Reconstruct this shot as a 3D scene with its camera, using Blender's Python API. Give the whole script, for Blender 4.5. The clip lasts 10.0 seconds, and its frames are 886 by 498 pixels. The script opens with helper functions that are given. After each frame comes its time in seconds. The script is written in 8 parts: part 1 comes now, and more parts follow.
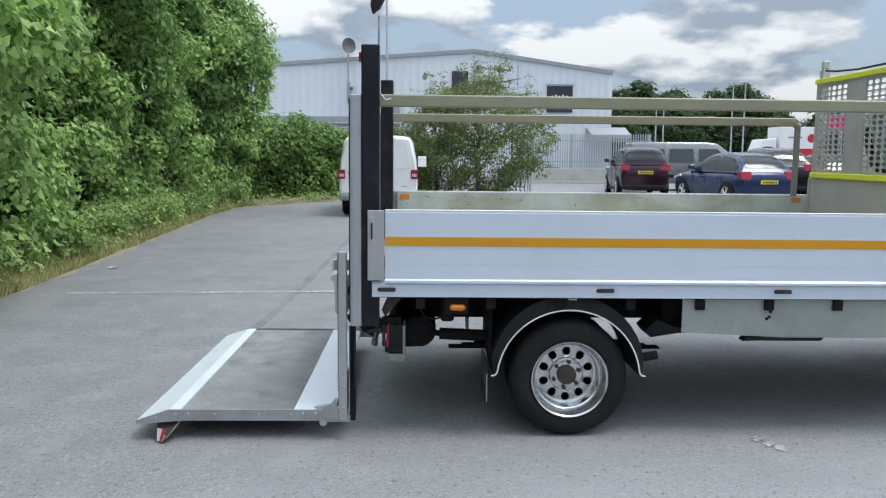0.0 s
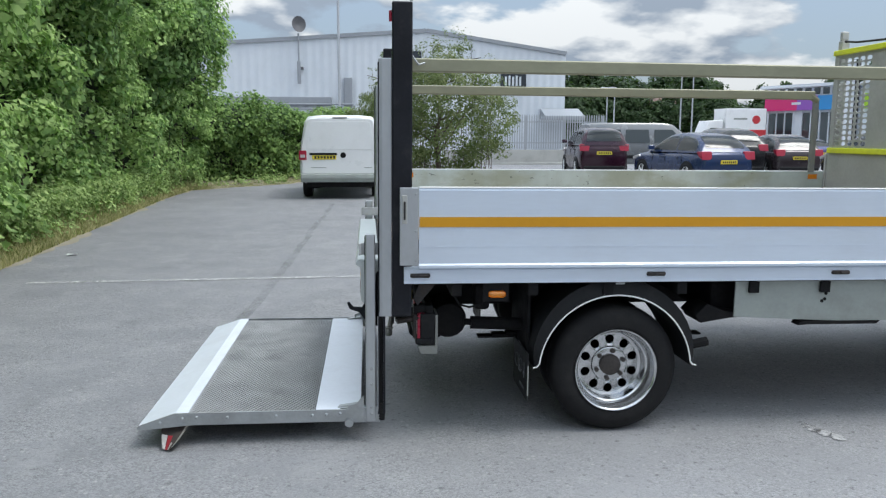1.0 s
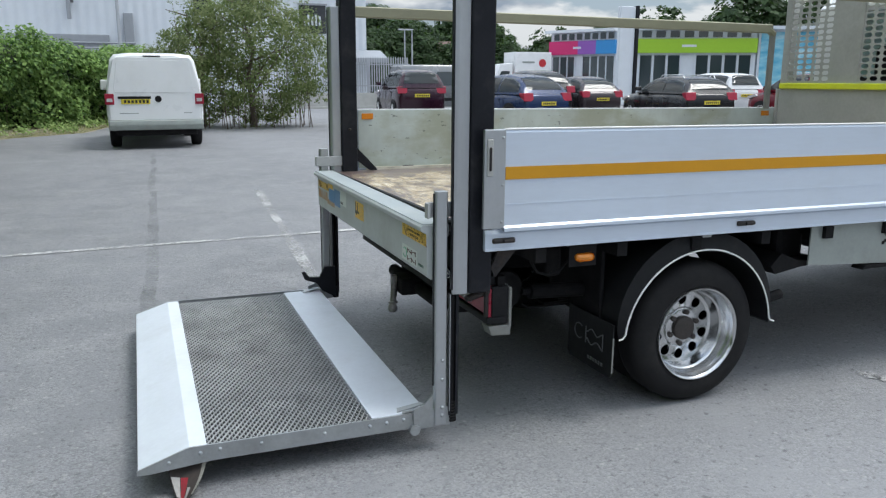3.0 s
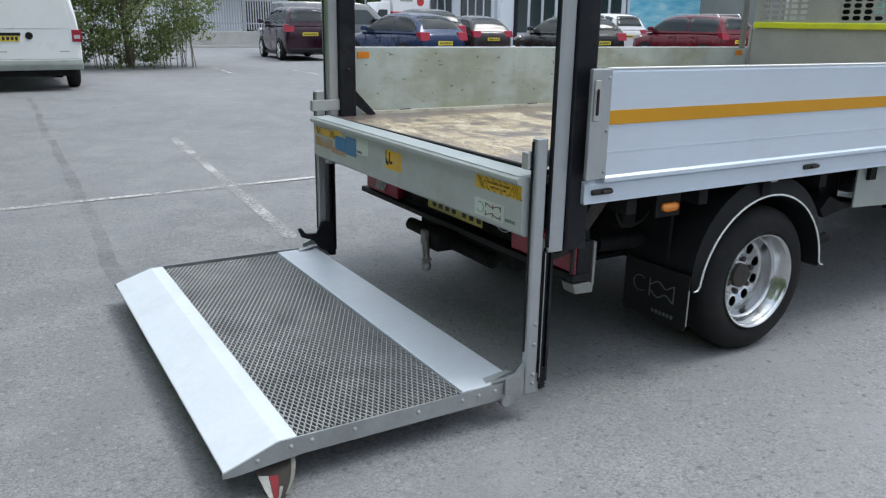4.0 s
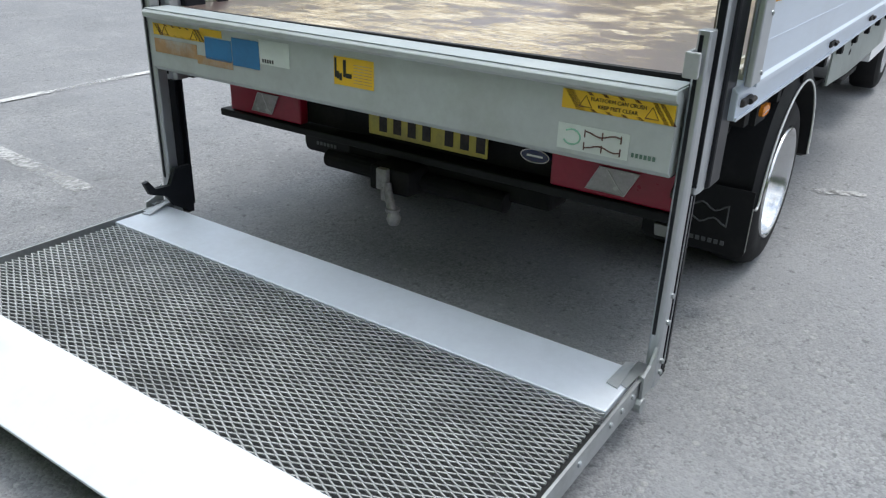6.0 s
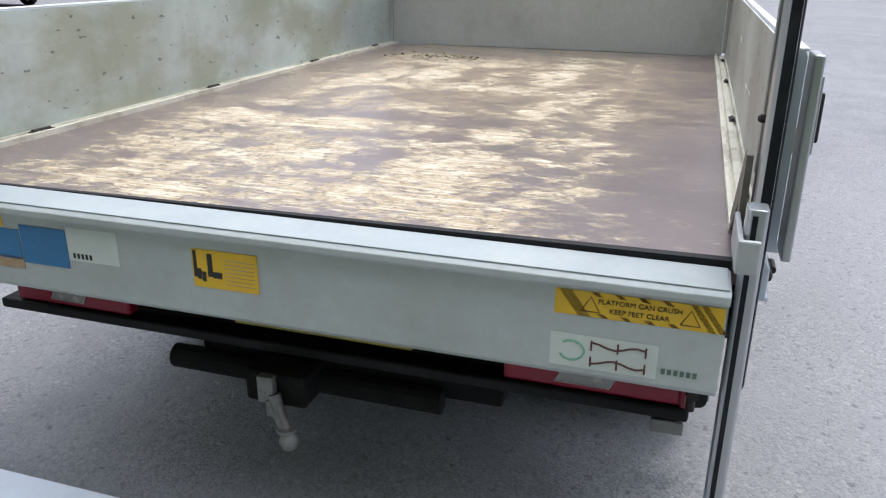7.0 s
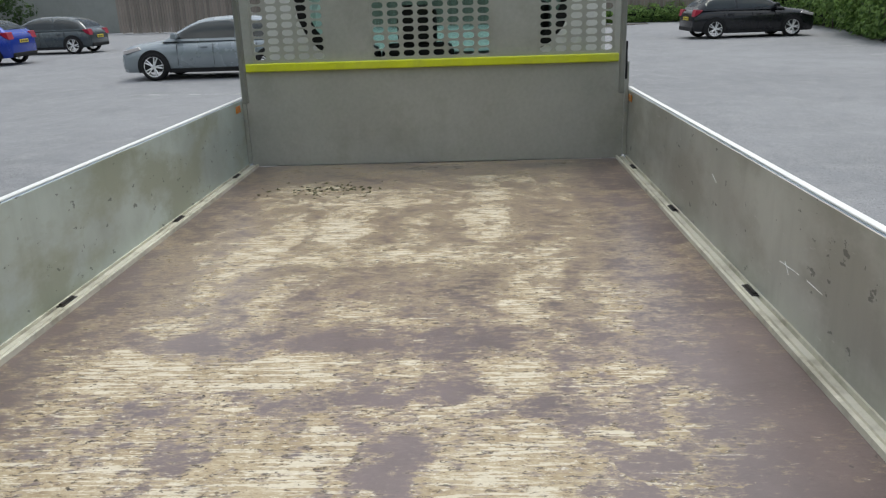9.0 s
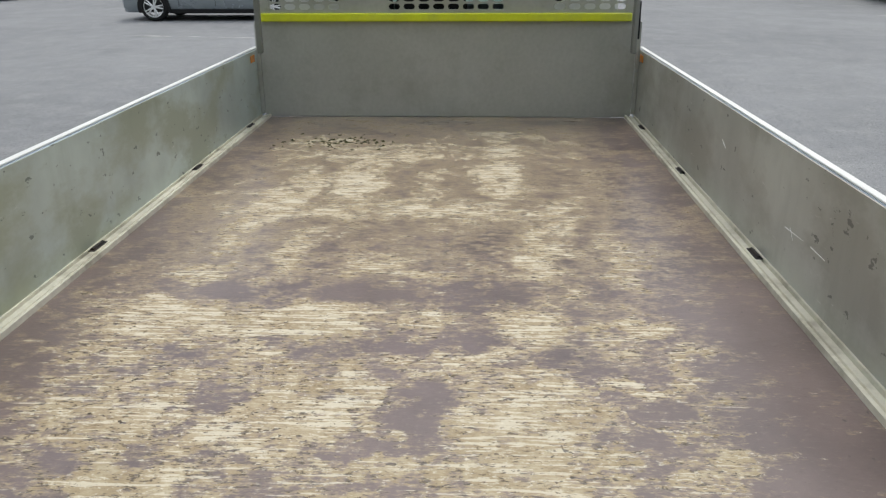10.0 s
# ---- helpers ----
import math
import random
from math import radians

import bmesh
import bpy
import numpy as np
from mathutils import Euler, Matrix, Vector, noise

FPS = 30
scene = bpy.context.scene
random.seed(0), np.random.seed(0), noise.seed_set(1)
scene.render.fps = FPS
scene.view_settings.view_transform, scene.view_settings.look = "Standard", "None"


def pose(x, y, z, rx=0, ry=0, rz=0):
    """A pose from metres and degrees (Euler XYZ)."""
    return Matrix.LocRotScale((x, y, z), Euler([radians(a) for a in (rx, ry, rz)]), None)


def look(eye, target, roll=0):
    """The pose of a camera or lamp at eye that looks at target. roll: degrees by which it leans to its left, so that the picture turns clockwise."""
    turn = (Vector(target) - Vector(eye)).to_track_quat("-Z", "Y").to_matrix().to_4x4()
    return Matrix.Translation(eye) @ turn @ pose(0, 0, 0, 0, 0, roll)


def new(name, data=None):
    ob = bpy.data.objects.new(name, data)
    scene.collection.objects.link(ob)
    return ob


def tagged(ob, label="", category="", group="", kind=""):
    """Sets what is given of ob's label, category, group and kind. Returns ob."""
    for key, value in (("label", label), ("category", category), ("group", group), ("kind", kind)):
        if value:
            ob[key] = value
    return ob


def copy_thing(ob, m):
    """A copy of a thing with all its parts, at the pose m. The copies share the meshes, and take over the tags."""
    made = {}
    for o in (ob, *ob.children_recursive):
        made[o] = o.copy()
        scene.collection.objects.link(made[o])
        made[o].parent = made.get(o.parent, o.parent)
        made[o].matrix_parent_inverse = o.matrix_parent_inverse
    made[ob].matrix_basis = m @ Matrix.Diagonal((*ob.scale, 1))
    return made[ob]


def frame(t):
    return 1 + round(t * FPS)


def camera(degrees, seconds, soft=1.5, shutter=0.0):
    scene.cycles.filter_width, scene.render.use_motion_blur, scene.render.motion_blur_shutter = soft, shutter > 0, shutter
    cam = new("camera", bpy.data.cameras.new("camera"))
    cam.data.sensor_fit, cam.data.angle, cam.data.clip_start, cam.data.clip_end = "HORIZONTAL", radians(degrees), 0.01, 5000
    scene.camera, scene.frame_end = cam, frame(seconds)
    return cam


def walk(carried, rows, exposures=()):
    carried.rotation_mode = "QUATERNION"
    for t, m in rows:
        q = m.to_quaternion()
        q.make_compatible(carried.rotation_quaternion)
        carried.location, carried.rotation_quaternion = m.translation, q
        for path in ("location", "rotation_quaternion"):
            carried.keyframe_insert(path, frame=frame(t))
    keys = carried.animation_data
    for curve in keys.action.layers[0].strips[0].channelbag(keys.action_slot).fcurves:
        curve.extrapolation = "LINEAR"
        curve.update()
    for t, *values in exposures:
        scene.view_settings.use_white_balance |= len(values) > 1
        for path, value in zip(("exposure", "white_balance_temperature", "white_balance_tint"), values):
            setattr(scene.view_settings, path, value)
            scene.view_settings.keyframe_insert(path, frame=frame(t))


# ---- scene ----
cam = camera(59.4, 10.0, soft=1.25)
PATH = [
    (0, (0.035, -0.173, 1.600), (0.091, 1.811, 1.357), 0.2),
    (0.5, (-0.196, 0.002, 1.578), (-0.07, 1.981, 1.319), -0.0),
    (1, (-0.406, 0.248, 1.544), (-0.215, 2.218, 1.257), 0.1),
    (1.5, (-0.639, 0.536, 1.534), (-0.385, 2.493, 1.212), 0.3),
    (2, (-0.942, 0.797, 1.491), (-0.545, 2.725, 1.136), 0.4),
    (2.2, (-1.075, 0.892, 1.487), (-0.603, 2.801, 1.122), 0.6),
    (3.3, (-1.633, 1.492, 1.469), (-0.835, 3.268, 1.012), 0.2),
    (3.5, (-1.774, 1.623, 1.448), (-0.911, 3.362, 0.966), 0.6),
    (4, (-2.049, 1.941, 1.452), (-1.067, 3.59, 0.887), 0.6),
    (4.5, (-2.22, 2.355, 1.407), (-1.142, 3.899, 0.734), 0.6),
    (5, (-2.31, 2.724, 1.379), (-1.118, 4.122, 0.590), 0.6),
    (5.2, (-2.344, 2.905, 1.361), (-1.089, 4.226, 0.537), 0.8),
    (6.3, (-2.108, 3.743, 1.330), (-0.516, 4.643, 0.521), 1.5),
    (6.5, (-1.991, 3.872, 1.361), (-0.349, 4.694, 0.568), 1.3),
    (7, (-1.744, 4.196, 1.460), (0.038, 4.759, 0.747), 0.4),
    (7.5, (-1.405, 4.379, 1.503), (0.448, 4.773, 0.862), -0.2),
    (8, (-1.163, 4.528, 1.644), (0.71, 4.838, 1.015), -0.7),
    (8.5, (-1.063, 4.69, 1.714), (0.837, 4.882, 1.118), -1.7),
    (9, (-1.059, 4.846, 1.786), (0.839, 4.941, 1.164), -2.0),
    (9.5, (-1.091, 4.902, 1.817), (0.775, 4.981, 1.104), -0.9),
    (10, (-1.146, 4.913, 1.835), (0.709, 4.996, 1.093), -0.3),
]
EXPOSURES = [(0.0, 0.36, 6150, 8), (5.0, 0.22, 6200, 8), (6.4, 0.60, 6280, 10), (7.0, 0.62, 6230, 14), (7.5, 0.48, 6260, 15), (8.0, 0.05, 6430, 9), (9.0, -0.03, 6430, 8), (10.0, -0.06, 6560, 8)]
walk(cam, [(t, look(eye, target, roll)) for t, eye, target, roll in PATH], EXPOSURES)

# ---- world, sun, exposure ----
SUN_EL, SUN_AZ = 63.0, 108.0        # degrees; azimuth clockwise from +y
world = bpy.data.worlds.new("sky")
scene.world = world
world.use_nodes = True
wt = world.node_tree
wt.nodes.clear()


def wnode(kind, **values):
    n = wt.nodes.new(kind)
    for key, value in values.items():
        n.inputs[key].default_value = value
    return n


w_out = wnode("ShaderNodeOutputWorld")
w_bg = wnode("ShaderNodeBackground", Strength=0.130)
w_sky = wnode("ShaderNodeTexSky")
w_sky.sky_type = "NISHITA"
w_sky.sun_disc = False
w_sky.sun_elevation, w_sky.sun_rotation = radians(SUN_EL), radians(SUN_AZ)
w_sky.air_density, w_sky.dust_density, w_sky.ozone_density = 1.0, 1.5, 1.0
# cumulus cover: noise laid on a flat cloud deck
w_co = wnode("ShaderNodeTexCoord")
w_sep = wnode("ShaderNodeSeparateXYZ")
w_up = wnode("ShaderNodeMath")
w_up.operation = "MAXIMUM"
w_up.inputs[1].default_value = 0.0
w_add = wnode("ShaderNodeMath")
w_add.operation = "ADD"
w_add.inputs[1].default_value = 0.30
w_dx, w_dy = wnode("ShaderNodeMath"), wnode("ShaderNodeMath")
w_dx.operation = w_dy.operation = "DIVIDE"
w_comb = wnode("ShaderNodeCombineXYZ")
w_n1 = wnode("ShaderNodeTexNoise", Scale=1.9, Detail=10.0, Roughness=0.52)
w_n2 = wnode("ShaderNodeTexNoise", Scale=1.9, Detail=5.0, Roughness=0.48)
w_up2 = wnode("ShaderNodeMapping", Scale=(0.90, 0.90, 1.0))
w_rise = wnode("ShaderNodeMath")
w_rise.operation = "SUBTRACT"
w_half = wnode("ShaderNodeMath")
w_half.operation = "ADD"
w_half.inputs[1].default_value = 0.5
w_r1 = wnode("ShaderNodeValToRGB")
w_r1.color_ramp.elements[0].position, w_r1.color_ramp.elements[1].position = 0.44, 0.49
# flat grey undersides, white tops
w_r2 = wnode("ShaderNodeValToRGB")
w_r2.color_ramp.elements[0].position, w_r2.color_ramp.elements[0].color = 0.44, (3.3, 3.8, 4.5, 1)
w_r2.color_ramp.elements[1].position, w_r2.color_ramp.elements[1].color = 0.54, (8.4, 8.4, 8.3, 1)
w_mix = wt.nodes.new("ShaderNodeMix")
w_mix.data_type = "RGBA"
wl = wt.links.new
wl(w_co.outputs["Generated"], w_sep.inputs[0])
wl(w_sep.outputs["Z"], w_up.inputs[0])
wl(w_up.outputs[0], w_add.inputs[0])
wl(w_sep.outputs["X"], w_dx.inputs[0])
wl(w_add.outputs[0], w_dx.inputs[1])
wl(w_sep.outputs["Y"], w_dy.inputs[0])
wl(w_add.outputs[0], w_dy.inputs[1])
wl(w_dx.outputs[0], w_comb.inputs["X"])
wl(w_dy.outputs[0], w_comb.inputs["Y"])
wl(w_comb.outputs[0], w_n1.inputs["Vector"])
wl(w_comb.outputs[0], w_up2.inputs["Vector"])
wl(w_up2.outputs[0], w_n2.inputs["Vector"])
wl(w_n1.outputs["Fac"], w_rise.inputs[0])
wl(w_n2.outputs["Fac"], w_rise.inputs[1])
wl(w_rise.outputs[0], w_half.inputs[0])
wl(w_n1.outputs["Fac"], w_r1.inputs[0])
wl(w_half.outputs[0], w_r2.inputs[0])
wl(w_r1.outputs["Color"], w_mix.inputs["Factor"])
w_haze = wt.nodes.new("ShaderNodeMix")
w_haze.data_type = "RGBA"
w_haze.inputs["Factor"].default_value = 0.5
w_haze.inputs["B"].default_value = (5.0, 5.7, 6.6, 1)
wl(w_sky.outputs["Color"], w_haze.inputs["A"])
wl(w_haze.outputs["Result"], w_mix.inputs["A"])
wl(w_r2.outputs["Color"], w_mix.inputs["B"])
# thick cloud overhead is brighter than the band above the horizon
w_r3 = wnode("ShaderNodeValToRGB")
for e_, (p_, v_) in zip((w_r3.color_ramp.elements[0], w_r3.color_ramp.elements.new(0.4), w_r3.color_ramp.elements[-1]), ((0.0, 0.52), (0.4, 0.92), (1.0, 2.1))):
    e_.position, e_.color = p_, (v_, v_, v_, 1)
w_mul = wt.nodes.new("ShaderNodeMix")
w_mul.data_type, w_mul.blend_type = "RGBA", "MULTIPLY"
w_mul.inputs["Factor"].default_value = 1.0
wl(w_up.outputs[0], w_r3.inputs[0])
wl(w_mix.outputs["Result"], w_mul.inputs["A"])
wl(w_r3.outputs["Color"], w_mul.inputs["B"])
wl(w_mul.outputs["Result"], w_bg.inputs["Color"])
wl(w_bg.outputs[0], w_out.inputs["Surface"])

sun = new("sun", bpy.data.lights.new("sun", "SUN"))
sun.data.energy, sun.data.angle, sun.data.color = 1.55, radians(20), (1.0, 0.95, 0.88)
sun_dir = Vector((math.sin(radians(SUN_AZ)) * math.cos(radians(SUN_EL)), math.cos(radians(SUN_AZ)) * math.cos(radians(SUN_EL)), math.sin(radians(SUN_EL))))
sun.matrix_world = look(sun_dir * 60, (0, 0, 0))


# ---- materials ----
def tree_of(name):
    m = bpy.data.materials.new(name)
    m.use_nodes = True
    nt = m.node_tree
    return m, nt, nt.nodes["Principled BSDF"]


def noise_node(nt, scale, detail=4.0, rough=0.55, stretch=None, coord="Object"):
    co = nt.nodes.new("ShaderNodeTexCoord")
    n = nt.nodes.new("ShaderNodeTexNoise")
    n.inputs["Scale"].default_value, n.inputs["Detail"].default_value, n.inputs["Roughness"].default_value = scale, detail, rough
    if stretch:
        mp = nt.nodes.new("ShaderNodeMapping")
        mp.inputs["Scale"].default_value = stretch
        nt.links.new(co.outputs[coord], mp.inputs["Vector"])
        nt.links.new(mp.outputs[0], n.inputs["Vector"])
    else:
        nt.links.new(co.outputs[coord], n.inputs["Vector"])
    return n.outputs["Fac"]


def ramp(nt, fac, stops):
    r = nt.nodes.new("ShaderNodeValToRGB")
    els = r.color_ramp.elements
    while len(els) < len(stops):
        els.new(0.5)
    for e, (p, c) in zip(els, stops):
        e.position = p
        e.color = (c, c, c, 1) if isinstance(c, (int, float)) else (*c, 1)
    nt.links.new(fac, r.inputs[0])
    return r.outputs["Color"]


def mixed(nt, fac, a, b, how="MIX"):
    m = nt.nodes.new("ShaderNodeMix")
    m.data_type, m.blend_type = "RGBA", how
    for sock, v in (("Factor", fac), ("A", a), ("B", b)):
        if isinstance(v, bpy.types.NodeSocket):
            nt.links.new(v, m.inputs[sock])
        else:
            m.inputs[sock].default_value = v if sock == "Factor" else (*v, 1)
    return m.outputs["Result"]


def calc(nt, how, a, b=0.0):
    m = nt.nodes.new("ShaderNodeMath")
    m.operation = how
    for i, v in enumerate((a, b)):
        if isinstance(v, bpy.types.NodeSocket):
            nt.links.new(v, m.inputs[i])
        else:
            m.inputs[i].default_value = v
    return m.outputs[0]


def bumped(nt, bsdf, height, strength=0.2, distance=0.01):
    b = nt.nodes.new("ShaderNodeBump")
    b.inputs["Strength"].default_value, b.inputs["Distance"].default_value = strength, distance
    nt.links.new(height, b.inputs["Height"])
    nt.links.new(b.outputs[0], bsdf.inputs["Normal"])


def surf(name, col, rough=0.5, metal=0.0, vary=0.12, scale=6.0, grain=60.0, bump=0.05, dirt=None, dirt_amount=0.35, coat=0.0, stretch=None, random_vary=0.0):
    """Colour with broad and fine variation, dirt patches and fine relief."""
    m, nt, b = tree_of(name)
    big = noise_node(nt, scale, 5.0, 0.6, stretch)
    fine = noise_node(nt, grain, 3.0, 0.6, stretch)
    lo, hi = [c * (1 - vary) for c in col], [min(1, c * (1 + vary)) for c in col]
    c = ramp(nt, big, [(0.3, lo), (0.7, hi)])
    c = mixed(nt, 0.35, c, ramp(nt, fine, [(0.3, lo), (0.7, hi)]))
    if dirt:
        mask = ramp(nt, noise_node(nt, scale * 0.7 + 0.7, 8.0, 0.68), [(0.48, 0.0), (0.72, dirt_amount)])
        c = mixed(nt, mask, c, dirt)
    if random_vary:
        oi = nt.nodes.new("ShaderNodeObjectInfo")
        c = mixed(nt, calc(nt, "MULTIPLY", oi.outputs["Random"], random_vary), c, [x * 0.35 for x in col])
    nt.links.new(c, b.inputs["Base Color"])
    nt.links.new(ramp(nt, big, [(0.25, max(0.02, rough * 0.8)), (0.75, min(1, rough * 1.2))]), b.inputs["Roughness"])
    b.inputs["Metallic"].default_value = metal
    b.inputs["Coat Weight"].default_value = coat
    if bump:
        bumped(nt, b, fine, bump, 0.004)
    return m


def glass_mat(name, col=(0.055, 0.066, 0.070), rough=0.05):
    """Dark tinted car glass."""
    m, nt, b = tree_of(name)
    b.inputs["Base Color"].default_value = (*col, 1)
    b.inputs["Roughness"].default_value = rough
    b.inputs["Specular IOR Level"].default_value = 0.9
    return m


def clear_glass_mat():
    """Green-tinted windscreen: mostly see-through, with a sharp reflection."""
    m, nt, b = tree_of("windscreen_glass")
    tr = nt.nodes.new("ShaderNodeBsdfTransparent")
    tr.inputs[0].default_value = (0.66, 0.86, 0.80, 1)
    gl = nt.nodes.new("ShaderNodeBsdfGlossy")
    gl.inputs["Roughness"].default_value = 0.03
    mx = nt.nodes.new("ShaderNodeMixShader")
    mx.inputs[0].default_value = 0.08
    nt.links.new(tr.outputs[0], mx.inputs[1])
    nt.links.new(gl.outputs[0], mx.inputs[2])
    nt.links.new(mx.outputs[0], nt.nodes["Material Output"].inputs["Surface"])
    return m


def asphalt_mat():
    m, nt, b = tree_of("asphalt")
    co = nt.nodes.new("ShaderNodeTexCoord")

    def cells(scale):
        v = nt.nodes.new("ShaderNodeTexVoronoi")
        v.inputs["Scale"].default_value = scale
        nt.links.new(co.outputs["Object"], v.inputs["Vector"])
        sep = nt.nodes.new("ShaderNodeSeparateColor")
        nt.links.new(v.outputs["Color"], sep.inputs[0])
        return v.outputs["Distance"], sep.outputs[0], sep.outputs[1]

    dist, pick, pick2 = cells(125.0)
    dist2, lump, lump2 = cells(34.0)
    c = ramp(nt, noise_node(nt, 0.16, 6.0, 0.6), [(0.3, (0.186, 0.190, 0.202)), (0.7, (0.254, 0.258, 0.270))])
    # cloudy wear, darker damp-looking patches, pale scrubbed ones
    c = mixed(nt, ramp(nt, noise_node(nt, 0.9, 7.0, 0.62), [(0.44, 0.0), (0.68, 0.55)]), c, (0.165, 0.168, 0.176))
    c = mixed(nt, ramp(nt, noise_node(nt, 2.6, 6.0, 0.66), [(0.50, 0.0), (0.70, 0.5)]), c, (0.31, 0.313, 0.320))
    c = mixed(nt, ramp(nt, noise_node(nt, 4.5, 4.0, 0.55), [(0.62, 0.0), (0.74, 0.45)]), c, (0.13, 0.132, 0.138))
    # a paler patch round one point, with an uneven edge
    away = nt.nodes.new("ShaderNodeVectorMath")
    away.operation = "DISTANCE"
    away.inputs[1].default_value = (2.2, 2.2, 0.0)
    nt.links.new(co.outputs["Object"], away.inputs[0])
    rim = calc(nt, "ADD", away.outputs["Value"], calc(nt, "MULTIPLY", noise_node(nt, 0.7, 6.0, 0.62), 3.0))
    c = mixed(nt, ramp(nt, calc(nt, "DIVIDE", rim, 10.0), [(0.30, 0.42), (0.56, 0.0)]), c, (0.36, 0.362, 0.37))
    # the stones: most grey, some pale, gaps dark
    c = mixed(nt, ramp(nt, noise_node(nt, 1.9, 4.0, 0.6), [(0.38, 0.09), (0.62, 0.27)]), c, mixed(nt, pick, (0.06, 0.061, 0.065), (0.52, 0.52, 0.52)))
    big_stone = calc(nt, "MULTIPLY", ramp(nt, lump, [(0.80, 0.0), (0.84, 1.0)]), ramp(nt, dist2, [(0.26, 0.35), (0.40, 0.0)]))
    c = mixed(nt, big_stone, c, mixed(nt, lump2, (0.20, 0.20, 0.205), (0.50, 0.49, 0.47)))
    pits = noise_node(nt, 24.0, 5.0, 0.65)
    c = mixed(nt, ramp(nt, pits, [(0.33, 0.5), (0.42, 0.0)]), c, (0.065, 0.066, 0.07))
    nt.links.new(c, b.inputs["Base Color"])
    b.inputs["Roughness"].default_value = 0.88
    b.inputs["Specular IOR Level"].default_value = 0.3
    h = calc(nt, "ADD", calc(nt, "MULTIPLY", dist, -0.6), calc(nt, "MULTIPLY", pits, 2.0))
    bumped(nt, b, calc(nt, "ADD", h, big_stone), 0.6, 0.008)
    return m


